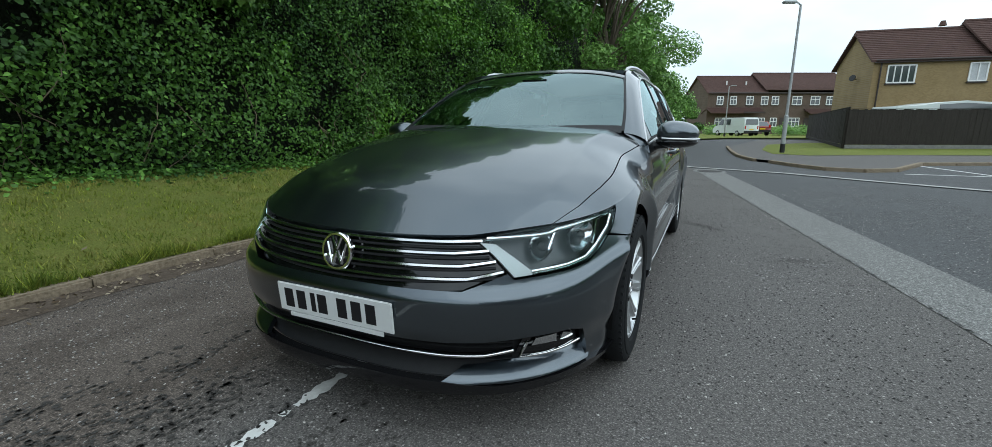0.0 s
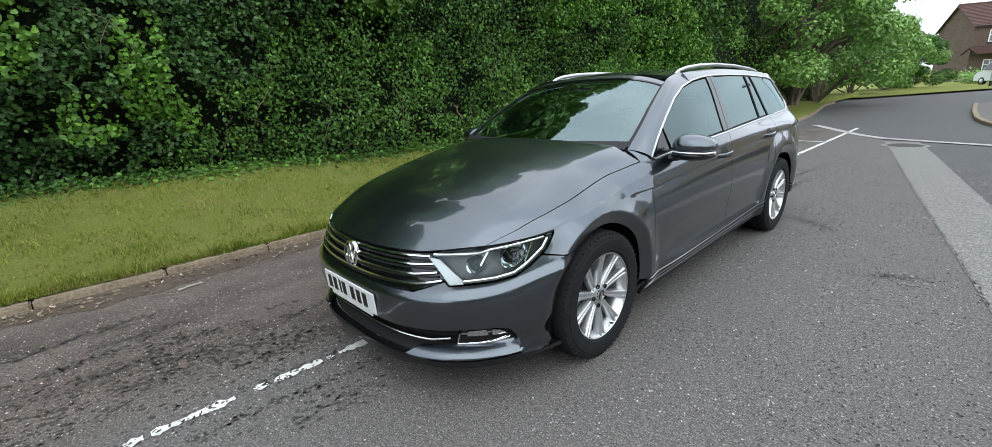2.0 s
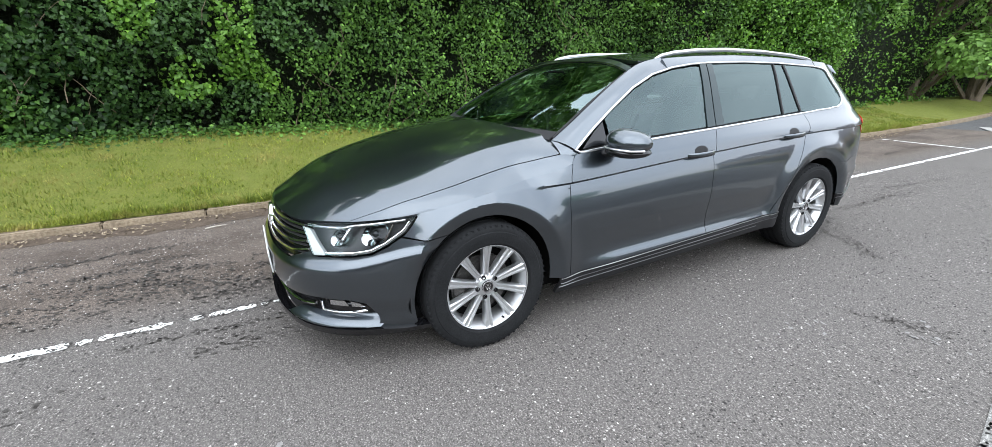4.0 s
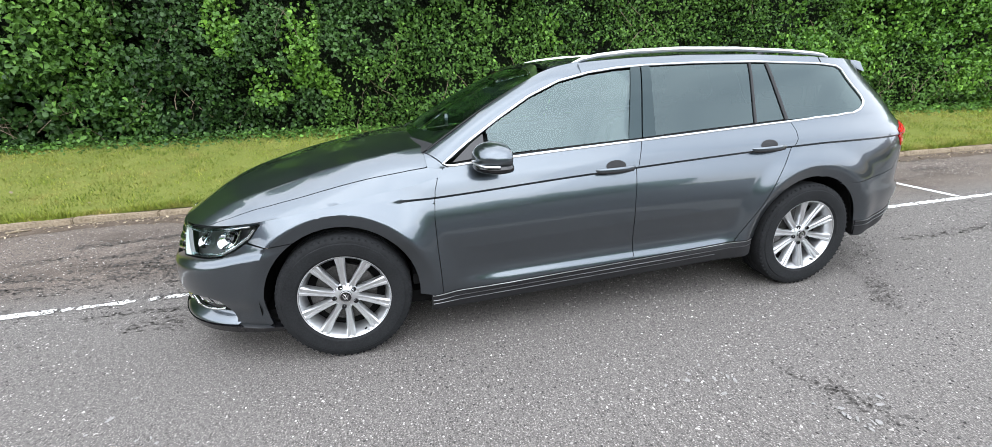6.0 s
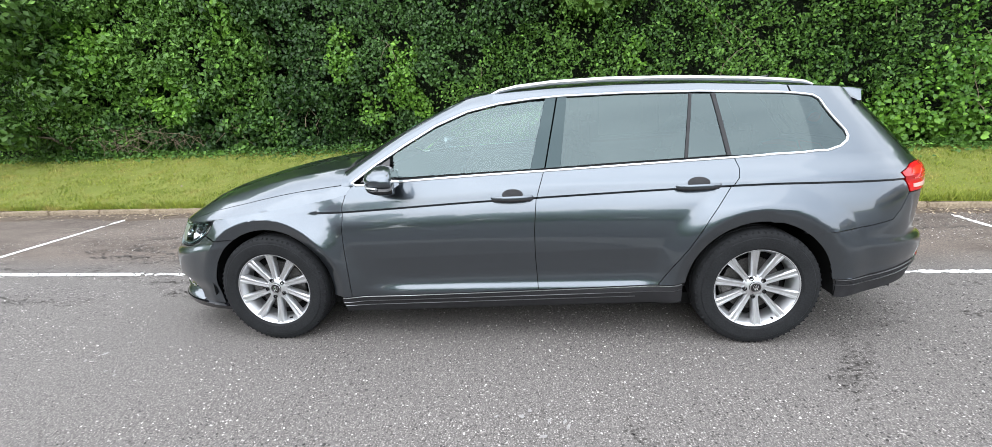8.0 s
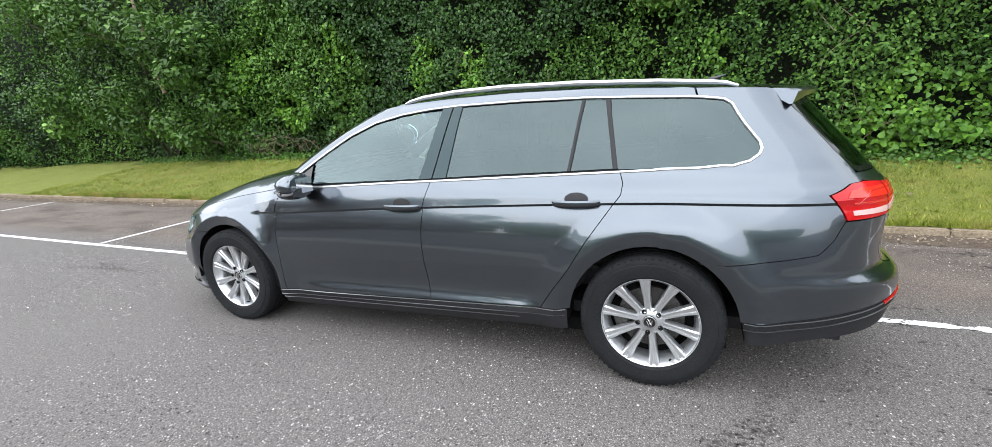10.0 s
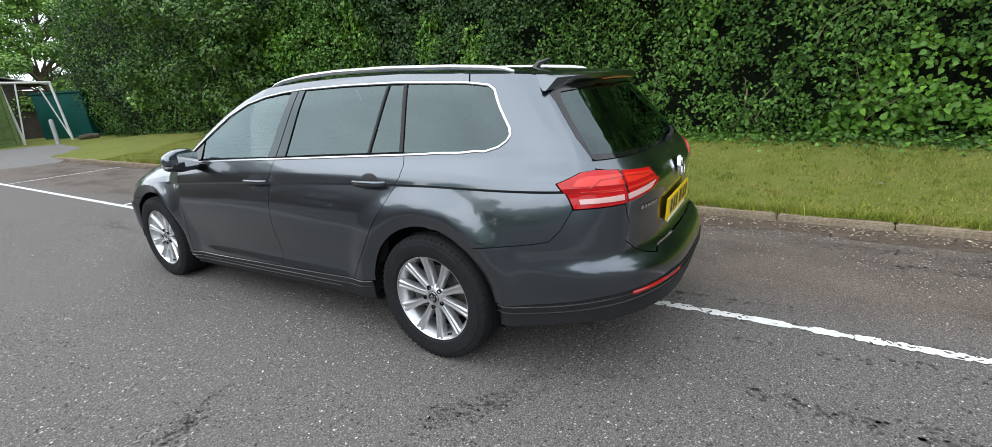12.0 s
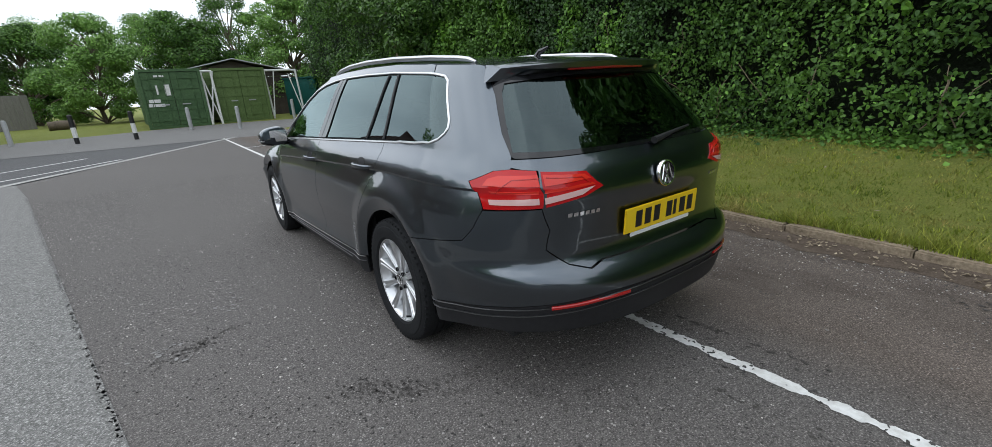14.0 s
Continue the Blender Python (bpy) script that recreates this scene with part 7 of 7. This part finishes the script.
terrace = house((-0.3, 66, 0), 25.5, 30, 7.0, 5.3, 7.6, BROWN, "long brown brick terrace with a tiled roof and white windows", [(0, 7.6, 0.0), (7.6, 18.5, 0.42), (18.5, 30, 0.0)])
for x, w, nb in ((1.6, 0.95, 1), (3.35, 0.95, 1), (5.5, 1.05, 1), (7.45, 1.05, 1), (8.85, 1.05, 1), (11.7, 1.45, 1), (14.1, 1.4, 1), (16.0, 1.0, 1), (17.9, 1.0, 1), (20, 1.2, 1), (23, 1.2, 1), (26, 1.2, 1)):
    window(terrace, x, 4.25, w * 0.84, 1.08)
for x, w in ((1.9, 1.7), (7.3, 1.0), (8.9, 1.0), (11.6, 1.7), (15.0, 1.4), (19, 1.4), (24, 1.4)):
    window(terrace, x, 1.45, w * 0.85, 1.15, bars=(0.33, 0.66) if w > 1.5 else (0.5,))
part("porch_roof", tiled_roof(0.0, 6.8, -1.4, 1.4, 2.75, 3.35, 0.1), TILES, terrace, smooth_angle=0)
part("porch_roof", tiled_roof(12.9, 16.4, -1.2, 1.2, 2.7, 3.2, 0.1), TILES, terrace, smooth_angle=0)
part("porch_fascia", box(4.2, 6.9, -1.55, -1.45, 2.62, 2.80), FASCIA, terrace)
for x in (4.6, 10.2, 13.4):
    part("door", box(x - 0.45, x + 0.45, -0.04, 0.04, 0.0, 2.05), FASCIA, terrace)
for x, z in ((3.0, 6.5), (5.6, 6.45)):
    part("roof_vent", tube([(x, 1.5, z - 0.2), (x, 1.5, z + 0.35)], 0.09, 8), WHITE_PAINT, terrace)

across = house((23.5, -9.0, 0), 210, 18, 7.0, 5.6, 8.4, BROWN, "long brown brick terrace across the road", [(0, 18, 0.0)])
for x in (2.0, 5.0, 8.0, 11.0, 14.0):
    window(across, x, 3.9, 1.1, 1.1)
    window(across, x, 1.4, 1.4, 1.2)
near_house = house((9.4, 34.1, 0), 10, 18, 5.2, 4.95, 6.95, BUFF, "buff brick house with a brown tiled roof", [(0, 5.7, 0.0), (5.7, 16, 0.38)])
window(near_house, 1.45, 4.08, 1.42, 1.02, bars=(0.25, 0.5, 0.75), transom=False)
window(near_house, 5.2, 4.10, 0.85, 1.02, bars=(0.5,), curtain=True, transom=False)
window(near_house, 11.0, 4.12, 1.85, 1.12, bars=(0.22, 0.5, 0.78))
for x in (2.2, 8.5):
    window(near_house, x, 1.4, 1.6, 1.2, bars=(0.33, 0.66))
part("downpipe", tube([(0.35, -0.1, 4.85), (0.35, -0.1, -0.2)], 0.045, 8), FASCIA, near_house)
dish = bmesh.new()
add_tube(dish, [(-0.02, 1.9, 3.95), (-0.35, 1.7, 4.02)], 0.02, 6)
part("satellite_dish", dish, BLACK_PAINT, near_house)
dd = disc((-0.38, 1.65, 4.05), Vector((-0.8, -0.55, 0.25)).normalized(), 0.20, 0.02, 24)
part("dish_plate", dd, BLACK_PAINT, near_house)
part("roof_vent", tube([(4.6, 3.0, 7.2), (4.6, 3.0, 7.5)], [0.22, 0.12], 8), TILES, near_house)


def street_lamp(x, y, h, turn, label):
    s = empty("street_lamp", label, "street lamp", "street lamps", at=(x, y, 0.09), turn=turn)
    part("base_band", tube([(0, 0, 0), (0, 0, 0.32)], 0.082, 14), BLACK_PAINT, s)
    part("post", tube([(0, 0, 0.2), (0, 0, 1.3), (0, 0, 1.32), (0, 0, h)], [0.072, 0.072, 0.048, 0.036], 14), GALV, s)
    part("arm", tube([(0, 0, h - 0.02), (-0.10, 0, h + 0.06), (-0.22, 0, h + 0.08)], 0.026, 8), GALV, s)
    bm = bmesh.new()
    add_box(bm, -0.62, -0.16, -0.09, 0.09, h + 0.04, h + 0.12, 0.025)
    part("lantern", bm, GALV, s)
    return s


street_lamp(3.36, 17.64, 5.0, 25, "tall grey steel street lamp on the grass")
street_lamp(1.78, 44.5, 4.3, 205, "grey street lamp by the bend")


def board_fence(name, a, b, h, label, gravel=True):
    """Close-boarded fence: posts, gravel board and a run of boards."""
    f = empty(name, label, "fence", at=(*a, 0.09), turn=math.degrees(math.atan2(b[1] - a[1], b[0] - a[0])))
    l = math.hypot(b[0] - a[0], b[1] - a[1])
    bm = bmesh.new()
    x = 0.0
    while x < l:
        add_box(bm, x, x + 0.118, rng.uniform(-0.004, 0.004), 0.02 + rng.uniform(0, 0.01), 0.16, h + rng.uniform(-0.012, 0.012), 0.0)
        x += 0.122
    tagged(part("boarding", bm, FENCE, f, smooth_angle=0), kind="stuff")
    part("gravel_board", box(0, l, -0.03, 0.02, 0.0, 0.15), CONCRETE if gravel else FENCE, f)
    for k in range(int(l / 1.83) + 1):
        part("post", box(k * 1.83 - 0.05, k * 1.83 + 0.05, 0.035, 0.13, 0.0, h + 0.03), FENCE, f)
    part("capping", box(0, l, -0.02, 0.05, h + 0.012, h + 0.035), FENCE, f)


board_fence("fence", (6.14, 22.3), (20.0, 27.9), 1.62, "dark brown close-boarded garden fence")
board_fence("fence", (7.6, 42.0), (6.14, 22.36), 1.70, "dark brown close-boarded side fence", False)


def vehicle(name, at, turn, prof, wheels, width, paint, label, category, panes):
    """A simple far vehicle: side profile pushed across, with glazing, wheels and lamps."""
    v = empty(name, label, category, at=at, turn=turn)
    bm = bmesh.new()
    n = len(prof)
    secs = []
    for w in (-0.5, -0.46, 0.46, 0.5):
        k = 1.0 if abs(w) < 0.5 else 0.985
        secs.append([bm.verts.new((x * k, w * width * (1 if z < 1.05 else 1 - 0.12 * (z - 1.05)), z * (1 if abs(w) < 0.5 else 0.99))) for x, z in prof])
    for a, b in zip(secs, secs[1:]):
        for i in range(n):
            bm.faces.new((a[i], a[(i + 1) % n], b[(i + 1) % n], b[i]))
    bm.faces.new(secs[0]), bm.faces.new(secs[-1][::-1])
    part("body", bm, paint, v, smooth_angle=30)
    for pts, side in panes:
        for s in ((-1, 1) if side else (0,)):
            b2 = bmesh.new()
            if side:
                vs = [b2.verts.new((x, s * (width * 0.5 * (1 - 0.12 * max(0, z - 1.05)) + 0.004), z)) for x, z in pts]
                b2.faces.new(vs)
                r = bmesh.ops.extrude_face_region(b2, geom=list(b2.faces))
                bmesh.ops.translate(b2, verts=[e for e in r["geom"] if isinstance(e, bmesh.types.BMVert)], vec=(0, s * 0.008, 0))
            else:
                (x0, z0), (x1, z1) = pts
                d = Vector((z1 - z0, 0, -(x1 - x0))).normalized() * (0.02 if x0 < 0 else 0.02)
                q = [Vector((x0, -width * 0.40, z0)), Vector((x0, width * 0.40, z0)), Vector((x1, width * 0.37, z1)), Vector((x1, -width * 0.37, z1))]
                o = Vector((1, 0, 0.25)).normalized() * (0.015 if x0 + x1 > 0 else -0.015)
                va, vb = [b2.verts.new(p + o) for p in q], [b2.verts.new(p) for p in q]
                b2.faces.new(va), b2.faces.new(vb[::-1])
                for i in range(4):
                    b2.faces.new((va[i], va[(i + 1) % 4], vb[(i + 1) % 4], vb[i]))
            part("window", b2, PANE, v)
    for x in wheels:
        for s in (-1, 1):
            bm = lathe([(-0.09, 0.001), (-0.09, 0.18), (-0.1, 0.22), (-0.1, 0.30), (-0.07, 0.325), (0.07, 0.325), (0.1, 0.30), (0.1, 0.22), (0.085, 0.19), (0.07, 0.001)], 24)
            bmesh.ops.transform(bm, matrix=Matrix.Translation((x, s * (width / 2 - 0.09), 0.325)) @ Matrix.Rotation(radians(90) * s, 4, "Z"), verts=bm.verts)
            wh = part("wheel", bm, RUBBER, v)
            cap = disc((x, s * (width / 2 + 0.012), 0.325), Vector((0, s, 0)), 0.19, 0.012, 20)
            part("rim", cap, ALLOY, wh)
    x_end = max(x for x, z in prof)
    for s in (-1, 1):
        part("tail_lamp", box(x_end - 0.03, x_end + 0.015, s * width * 0.40 - 0.08, s * width * 0.40 + 0.08, 0.78, 1.12, 0.01), RED_DARK, v)
    part("bumper", box(x_end - 0.10, x_end + 0.06, -width * 0.47, width * 0.47, 0.38, 0.60, 0.03), BLACK_TRIM, v)
    part("number_plate", box(x_end + 0.012, x_end + 0.03, -0.26, 0.26, 0.66, 0.77), PLATE_YELLOW, v)
    return v


far_van = vehicle("van", (2.75, 50.0, 0.0), -50, [(-2.45, 0.35), (-2.5, 0.75), (-2.2, 1.05), (-1.75, 1.15), (-1.2, 1.85), (-0.8, 1.95), (2.3, 1.95), (2.42, 1.80), (2.48, 1.1), (2.48, 0.4)], (-1.6, 1.5), 1.92, VAN_PAINT, "white panel van parked before the terrace", "van",
        [([(-1.62, 1.18), (-1.15, 1.80), (-0.75, 1.80), (-0.75, 1.18)], True), ([(-0.6, 1.22), (-0.6, 1.80), (0.35, 1.80), (0.35, 1.22)], True), (((2.49, 1.22), (2.45, 1.78)), False), (((-1.80, 1.20), (-1.28, 1.84)), False)])
far_van.scale = (0.84, 0.92, 0.92)
vehicle("red_car", (4.7, 54.6, 0.0), -70, [(-1.9, 0.35), (-1.95, 0.7), (-1.0, 0.92), (-0.3, 1.42), (1.2, 1.45), (1.85, 0.95), (1.9, 0.4)], (-1.2, 1.2), 1.7, RED_PAINT, "orange-red hatchback parked beside the van", "car", [([(-0.85, 0.95), (-0.25, 1.35), (1.1, 1.38), (1.45, 0.98)], True), (((1.75, 1.02), (1.28, 1.42)), False)])
roof_van = vehicle("white_van", (11.9, 27.9, 0.0), 200, [(-2.6, 0.4), (-2.65, 0.9), (-2.0, 1.1), (-1.5, 1.35), (-0.7, 2.02), (0.6, 2.14), (1.6, 2.06), (2.2, 1.95), (2.9, 1.90), (3.0, 1.5), (2.95, 0.5)], (-1.7, 1.9), 1.9, VAN_PAINT, "white van whose roof shows over the fence", "van", [([(-1.2, 1.5), (-0.6, 1.94), (0.6, 2.04), (1.5, 1.97), (1.5, 1.5)], True)])
roof_van.scale = (1.3, 1.0, 1.02)
# shrubs and bins before the terrace
a = np.concatenate([np.array([[x, y, 0.5]]) + rng.normal(0, 1, (1500, 3)) * np.array([[0.8, 0.7, 0.28]]) for x, y in ((8.0, 58), (10.5, 59.5), (13.2, 61), (15.5, 62), (1.0, 58))])
a[:, 2] = np.abs(a[:, 2])
tagged(leaves("shrubs", a, np.tile(np.array([[0, -0.5, 0.8]]), (len(a), 1)), rng.uniform(0.12, 0.22, len(a)), TREE_LEAF), "low garden shrubs before the terrace", "shrub", kind="stuff")
for x, y in ((0.6, 60.5), (1.5, 60.9)):
    b = empty("wheelie_bin", "dark wheelie bin beside the terrace", "bin", "bins", at=(x, y, 0.09), turn=25)
    part("bin_body", box(-0.28, 0.28, -0.32, 0.32, 0.05, 0.98, 0.03), BLACK_TRIM, b)
    part("lid", box(-0.31, 0.31, -0.36, 0.36, 0.985, 1.06, 0.02), BLACK_TRIM, b)

# manhole and drain in the road
man = empty("drain_cover", "sunken round iron drain cover in the concrete channel", "drain cover", at=(1.08, 9.75, 0.0))
part("frame", disc((0, 0, 0.004), (0, 0, 1), 0.36, 0.004, 32), CONCRETE, man)
part("lid", disc((0, 0, 0.010), (0, 0, 1), 0.27, 0.004, 32), CRACK, man)

# yard beyond the lane's mouth
bm = bmesh.new()
rows = []
for y, z in ((-16.2, -0.004), (-17.0, 0.03), (-19.0, 0.09), (-20.6, 0.22), (-22, 0.27), (-26, 0.28), (-70, 0.30)):
    rows.append([bm.verts.new((x, y + (1.6 - 0.16 * x if y > -18 else 0), z)) for x in (-14, -6, -2, 2, 6, 10, 16, 40)])
for r, q in zip(rows, rows[1:]):
    for i in range(7):
        f = bm.faces.new((r[i], q[i], q[i + 1], r[i + 1]))
        f.normal_update()
        if f.normal.z < 0:
            f.normal_flip()
tagged(finish(bm, "yard", GRASS), "grass yard rising behind the bollards", "ground", kind="structure")
bm = bmesh.new()
rows = []
for x, y0, y1 in ((-4.0, -13.7, -19.8), (-2, -14.0, -20.7), (0, -14.4, -20.8), (2, -14.7, -20.4), (4, -15.0, -19.6), (7, -15.5, -19.2), (11, -16.1, -19.5), (18, -17.3, -21)):
    rows.append([bm.verts.new((x, y0 + (y1 - y0) * k / 4, (0.030 if k else 0.001) + 0.225 * (k / 4) ** 1.3)) for k in range(5)])
for r, q in zip(rows, rows[1:]):
    for i in range(4):
        f = bm.faces.new((r[i], q[i], q[i + 1], r[i + 1]))
        f.normal_update()
        if f.normal.z < 0:
            f.normal_flip()
tagged(finish(bm, "yard_path", PATH_ASPHALT), "asphalt footpath behind the bollards", "path", kind="structure")
for x, y, z, banded in ((5.95, -18.6, 0.1, False), (0.42, -19.2, 0.14, False), (-1.27, -17.7, 0.07, False), (-4.2, -20.6, 0.2, False), (4.06, -17.5, 0.05, True), (2.33, -17.2, 0.05, True)):
    b = empty("bollard", "black and white banded bollard" if banded else "plain grey round-topped bollard", "bollard", "bollards", at=(x, y, z))
    if banded:
        for k, (z0, z1) in enumerate(((0, 0.30), (0.30, 0.66), (0.66, 1.06))):
            part("band", tube([(0, 0, z0), (0, 0, z1)], 0.075, 14), WHITE_PAINT if k == 1 else BLACK_PAINT, b)
        part("cap", tube([(0, 0, 1.06), (0, 0, 1.09), (0, 0, 1.11)], [0.075, 0.06, 0.02], 14), BLACK_PAINT, b)
        part("foot", disc((0, 0, 0.005), (0, 0, 1), 0.28, 0.006, 20), CONCRETE, b)
    else:
        part("post", tube([(0, 0, -0.05), (0, 0, 0.93), (0, 0, 0.98), (0, 0, 1.0)], [0.075, 0.075, 0.062, 0.03], 14), GALV, b)


def container(at, turn, mat, label, marks):
    """Door end and corrugated sides of a shipping container."""
    c = empty("shipping_container", label, "container", "shipping containers", at=at, turn=turn)
    w, h, l = 2.44, 2.59, 6.06
    bm = bmesh.new()
    for sgn in (-1, 1):
        pr = []
        y = 0.12
        while y < l - 0.1:
            pr += [(0.0, y), (0.0, y + 0.10), (0.04, y + 0.14), (0.04, y + 0.24)]
            y += 0.28
        a = [bm.verts.new((sgn * (w / 2 - 0.05 + d - 0.04), q, 0.15)) for d, q in pr]
        b = [bm.verts.new((v.co.x, v.co.y, h - 0.1)) for v in a]
        for i in range(len(a) - 1):
            bm.faces.new((a[i], a[i + 1], b[i + 1], b[i]))
    add_box(bm, -w / 2 + 0.05, w / 2 - 0.05, 0.1, l, h - 0.06, h - 0.02)
    add_box(bm, -w / 2 + 0.05, w / 2 - 0.05, l - 0.05, l, 0.1, h - 0.05)
    part("shell", bm, mat, c, smooth_angle=0)
    bm = bmesh.new()
    for x in (-w / 2, w / 2 - 0.13):
        add_box(bm, x, x + 0.13, 0, 0.14, 0, h, 0.01)
    for z in (0, h - 0.12):
        add_box(bm, -w / 2, w / 2, 0.004, 0.136, z, z + 0.12, 0.01)
    part("end_frame", bm, mat, c)
    for sgn in (-1, 1):
        bm = bmesh.new()
        add_box(bm, 0.01 if sgn > 0 else -w / 2 + 0.14, w / 2 - 0.14 if sgn > 0 else -0.01, 0.05, 0.09, 0.13, h - 0.13)
        for k in range(5):
            add_box(bm, (0.04 if sgn > 0 else -w / 2 + 0.18), (w / 2 - 0.18 if sgn > 0 else -0.04), 0.02, 0.06, 0.32 + k * 0.46, 0.40 + k * 0.46, 0.01)
        d = part("door", bm, mat, c)
        for x in (0.28, 0.80):
            part("lock_bar", tube([(sgn * x, 0.02, 0.16), (sgn * x, 0.02, h - 0.16)], 0.017, 8), mat, d)
        part("door_handle", box(sgn * 0.28 - 0.03, sgn * 0.28 + 0.30 * sgn if sgn > 0 else sgn * 0.28 + 0.03, -0.005, 0.02, 1.02, 1.07, 0.0) if sgn > 0 else box(-0.55, -0.25, -0.005, 0.02, 1.02, 1.07), GALV, d)
    for x0, x1, z0, z1 in marks:
        part("marking_bar", box(x0, x1, 0.008, 0.018, z0, z1), WHITE_PAINT, c)
    return c


container((0.66, -21.2, 0.24), 182, GREEN_STEEL, "dark green shipping container with plain white marks", [(-0.60, -0.45, 2.25, 2.33), (-0.40, -0.22, 2.25, 2.33), (-0.30, -0.10, 1.45, 1.92), (-0.62, -0.55, 1.50, 1.90), (-0.85, -0.42, 0.98, 1.10), (-0.98, -0.55, 1.16, 1.30), (-1.02, -0.88, 0.98, 1.12)])
container((-2.2, -21.7, 0.24), 185, GREEN_PALE, "faded light green shipping container, doors shut", [])
# ---- yard clutter beyond the lane ----
shed = empty("shed", "low dark timber shed behind the containers", "shed", at=(-2.6, -27.6, 0.26), turn=190)
part("wall", gable_walls(-3.6, 3.6, 0, 3.6, 2.35, 2.36), SHED, shed, smooth_angle=0)
bm = bmesh.new()
for a, b in (((-3.9, 2.45), (0.2, 3.35)), ((0.2, 3.35), (3.9, 2.55))):
    q = [bm.verts.new((x, y, z + dz)) for dz in (0.0, 0.09) for x, y, z in ((a[0], -0.3, a[1]), (b[0], -0.3, b[1]), (b[0], 3.9, b[1]), (a[0], 3.9, a[1]))]
    for f in ((0, 1, 2, 3), (4, 5, 6, 7), (0, 1, 5, 4), (2, 3, 7, 6), (1, 2, 6, 5), (0, 3, 7, 4)):
        bm.faces.new([q[i] for i in f])
part("roof", bm, SHED, shed, smooth_angle=0)
bm = bmesh.new()
add_prism(bm, [(-3.6, 2.3), (3.6, 2.4), (0.2, 3.3)], 0.08)
part("gable", bm, SHED, shed, smooth_angle=0)
part("bargeboard", tube([(-3.9, -0.33, 2.50), (0.2, -0.33, 3.40), (3.9, -0.33, 2.60)], 0.035, 6), GALV, shed)


def goal(name, at, turn, w, h, lean, label):
    """A tubular white frame leaning against something."""
    g = empty(name, label, "goal frame", "goal frames", at=at, turn=turn)
    part("post", tube([(0, 0, 0), (0.0, lean, h)], 0.05, 10), WHITE_PAINT, g)
    part("post", tube([(w, 0, 0), (w, lean, h)], 0.05, 10), WHITE_PAINT, g)
    part("crossbar", tube([(-0.03, lean, h), (w + 0.03, lean, h)], 0.05, 10), WHITE_PAINT, g)
    part("brace", tube([(0, 0.0, 0), (0.5, lean, h)], 0.03, 8), WHITE_PAINT, g)
    part("brace", tube([(w, 0.0, 0), (w - 0.4, lean, h * 0.9)], 0.03, 8), WHITE_PAINT, g)


goal("goal_frame", (-0.62, -21.25, 0.25), 186, 0.42, 2.45, 0.25, "white tubular goal frame stored between the containers")
goal("goal_frame", (-3.55, -22.0, 0.25), 190, 1.65, 2.45, 0.35, "white tubular goal frame leaning beside a container")
teal = empty("storage_box", "large dark teal steel storage box on the grass", "storage box", at=(-7.2, -23.8, 0.27), turn=212)
part("box_body", box(-1.15, 1.15, 0, 2.3, 0, 2.0, 0.02), TEAL, teal)
part("box_lid", box(-1.22, 1.22, -0.07, 2.37, 2.0, 2.10, 0.03), TEAL, teal)
for x in (-0.4, 0.4):
    part("rib", box(x - 0.04, x + 0.04, -0.03, 0.0, 0.1, 1.9, 0.005), TEAL, teal)
log = empty("log", "dark log lying on the grass", "log", at=(-5.6, -21.8, 0.24), turn=20)
part("trunk", tube([(-0.4, 0, 0.11), (0, 0, 0.12), (0.4, 0, 0.10)], [0.11, 0.12, 0.10], 12), BARK, log)
# grey board fence, felled log and trailer at the yard's far side
f = empty("panel_fence", "weathered grey board fence", "fence", at=(7.7, -36.5, 0.28), turn=4)
for k in range(22):
    part("board", box(k * 0.36, k * 0.36 + 0.35, rng.uniform(-0.01, 0.01), 0.05, 0, 2.1 + rng.normal(0, 0.01)), varied("grey_board", (0.16, 0.15, 0.135), (0.27, 0.26, 0.24), 4, 0.9, 30, 0.5, 0.01, stretch=(4, 4, 0.5)) if k == 0 else bpy.data.materials["grey_board"], f)
l2 = empty("felled_log", "thick felled log on the grass", "log", at=(5.8, -30.5, 0.28), turn=8)
part("trunk", tube([(-0.55, 0, 0.24), (0, 0, 0.25), (0.6, 0, 0.23)], [0.25, 0.27, 0.24], 14), BARK, l2)
tr = empty("trailer", "small flatbed trailer with a white box", "trailer", at=(7.9, -48.0, 0.29), turn=3)
part("bed", box(-2.2, 2.2, -0.8, 0.8, 0.55, 0.72, 0.02), BLACK_PAINT, tr)
part("load_box", box(-1.0, 1.3, -0.6, 0.6, 0.72, 1.35, 0.03), WHITE_PAINT, tr)
part("headboard", box(-1.1, 0.9, 0.5, 0.6, 1.35, 2.4, 0.02), SHED, tr)
for x in (-1.5, -0.6, 1.4):
    bm = lathe([(-0.1, 0.001), (-0.1, 0.27), (-0.06, 0.30), (0.06, 0.30), (0.1, 0.27), (0.1, 0.001)], 20)
    bmesh.ops.transform(bm, matrix=Matrix.Translation((x, 0.85, 0.30)) @ Matrix.Rotation(radians(90), 4, "Z"), verts=bm.verts)
    part("wheel", bm, RUBBER, tr)
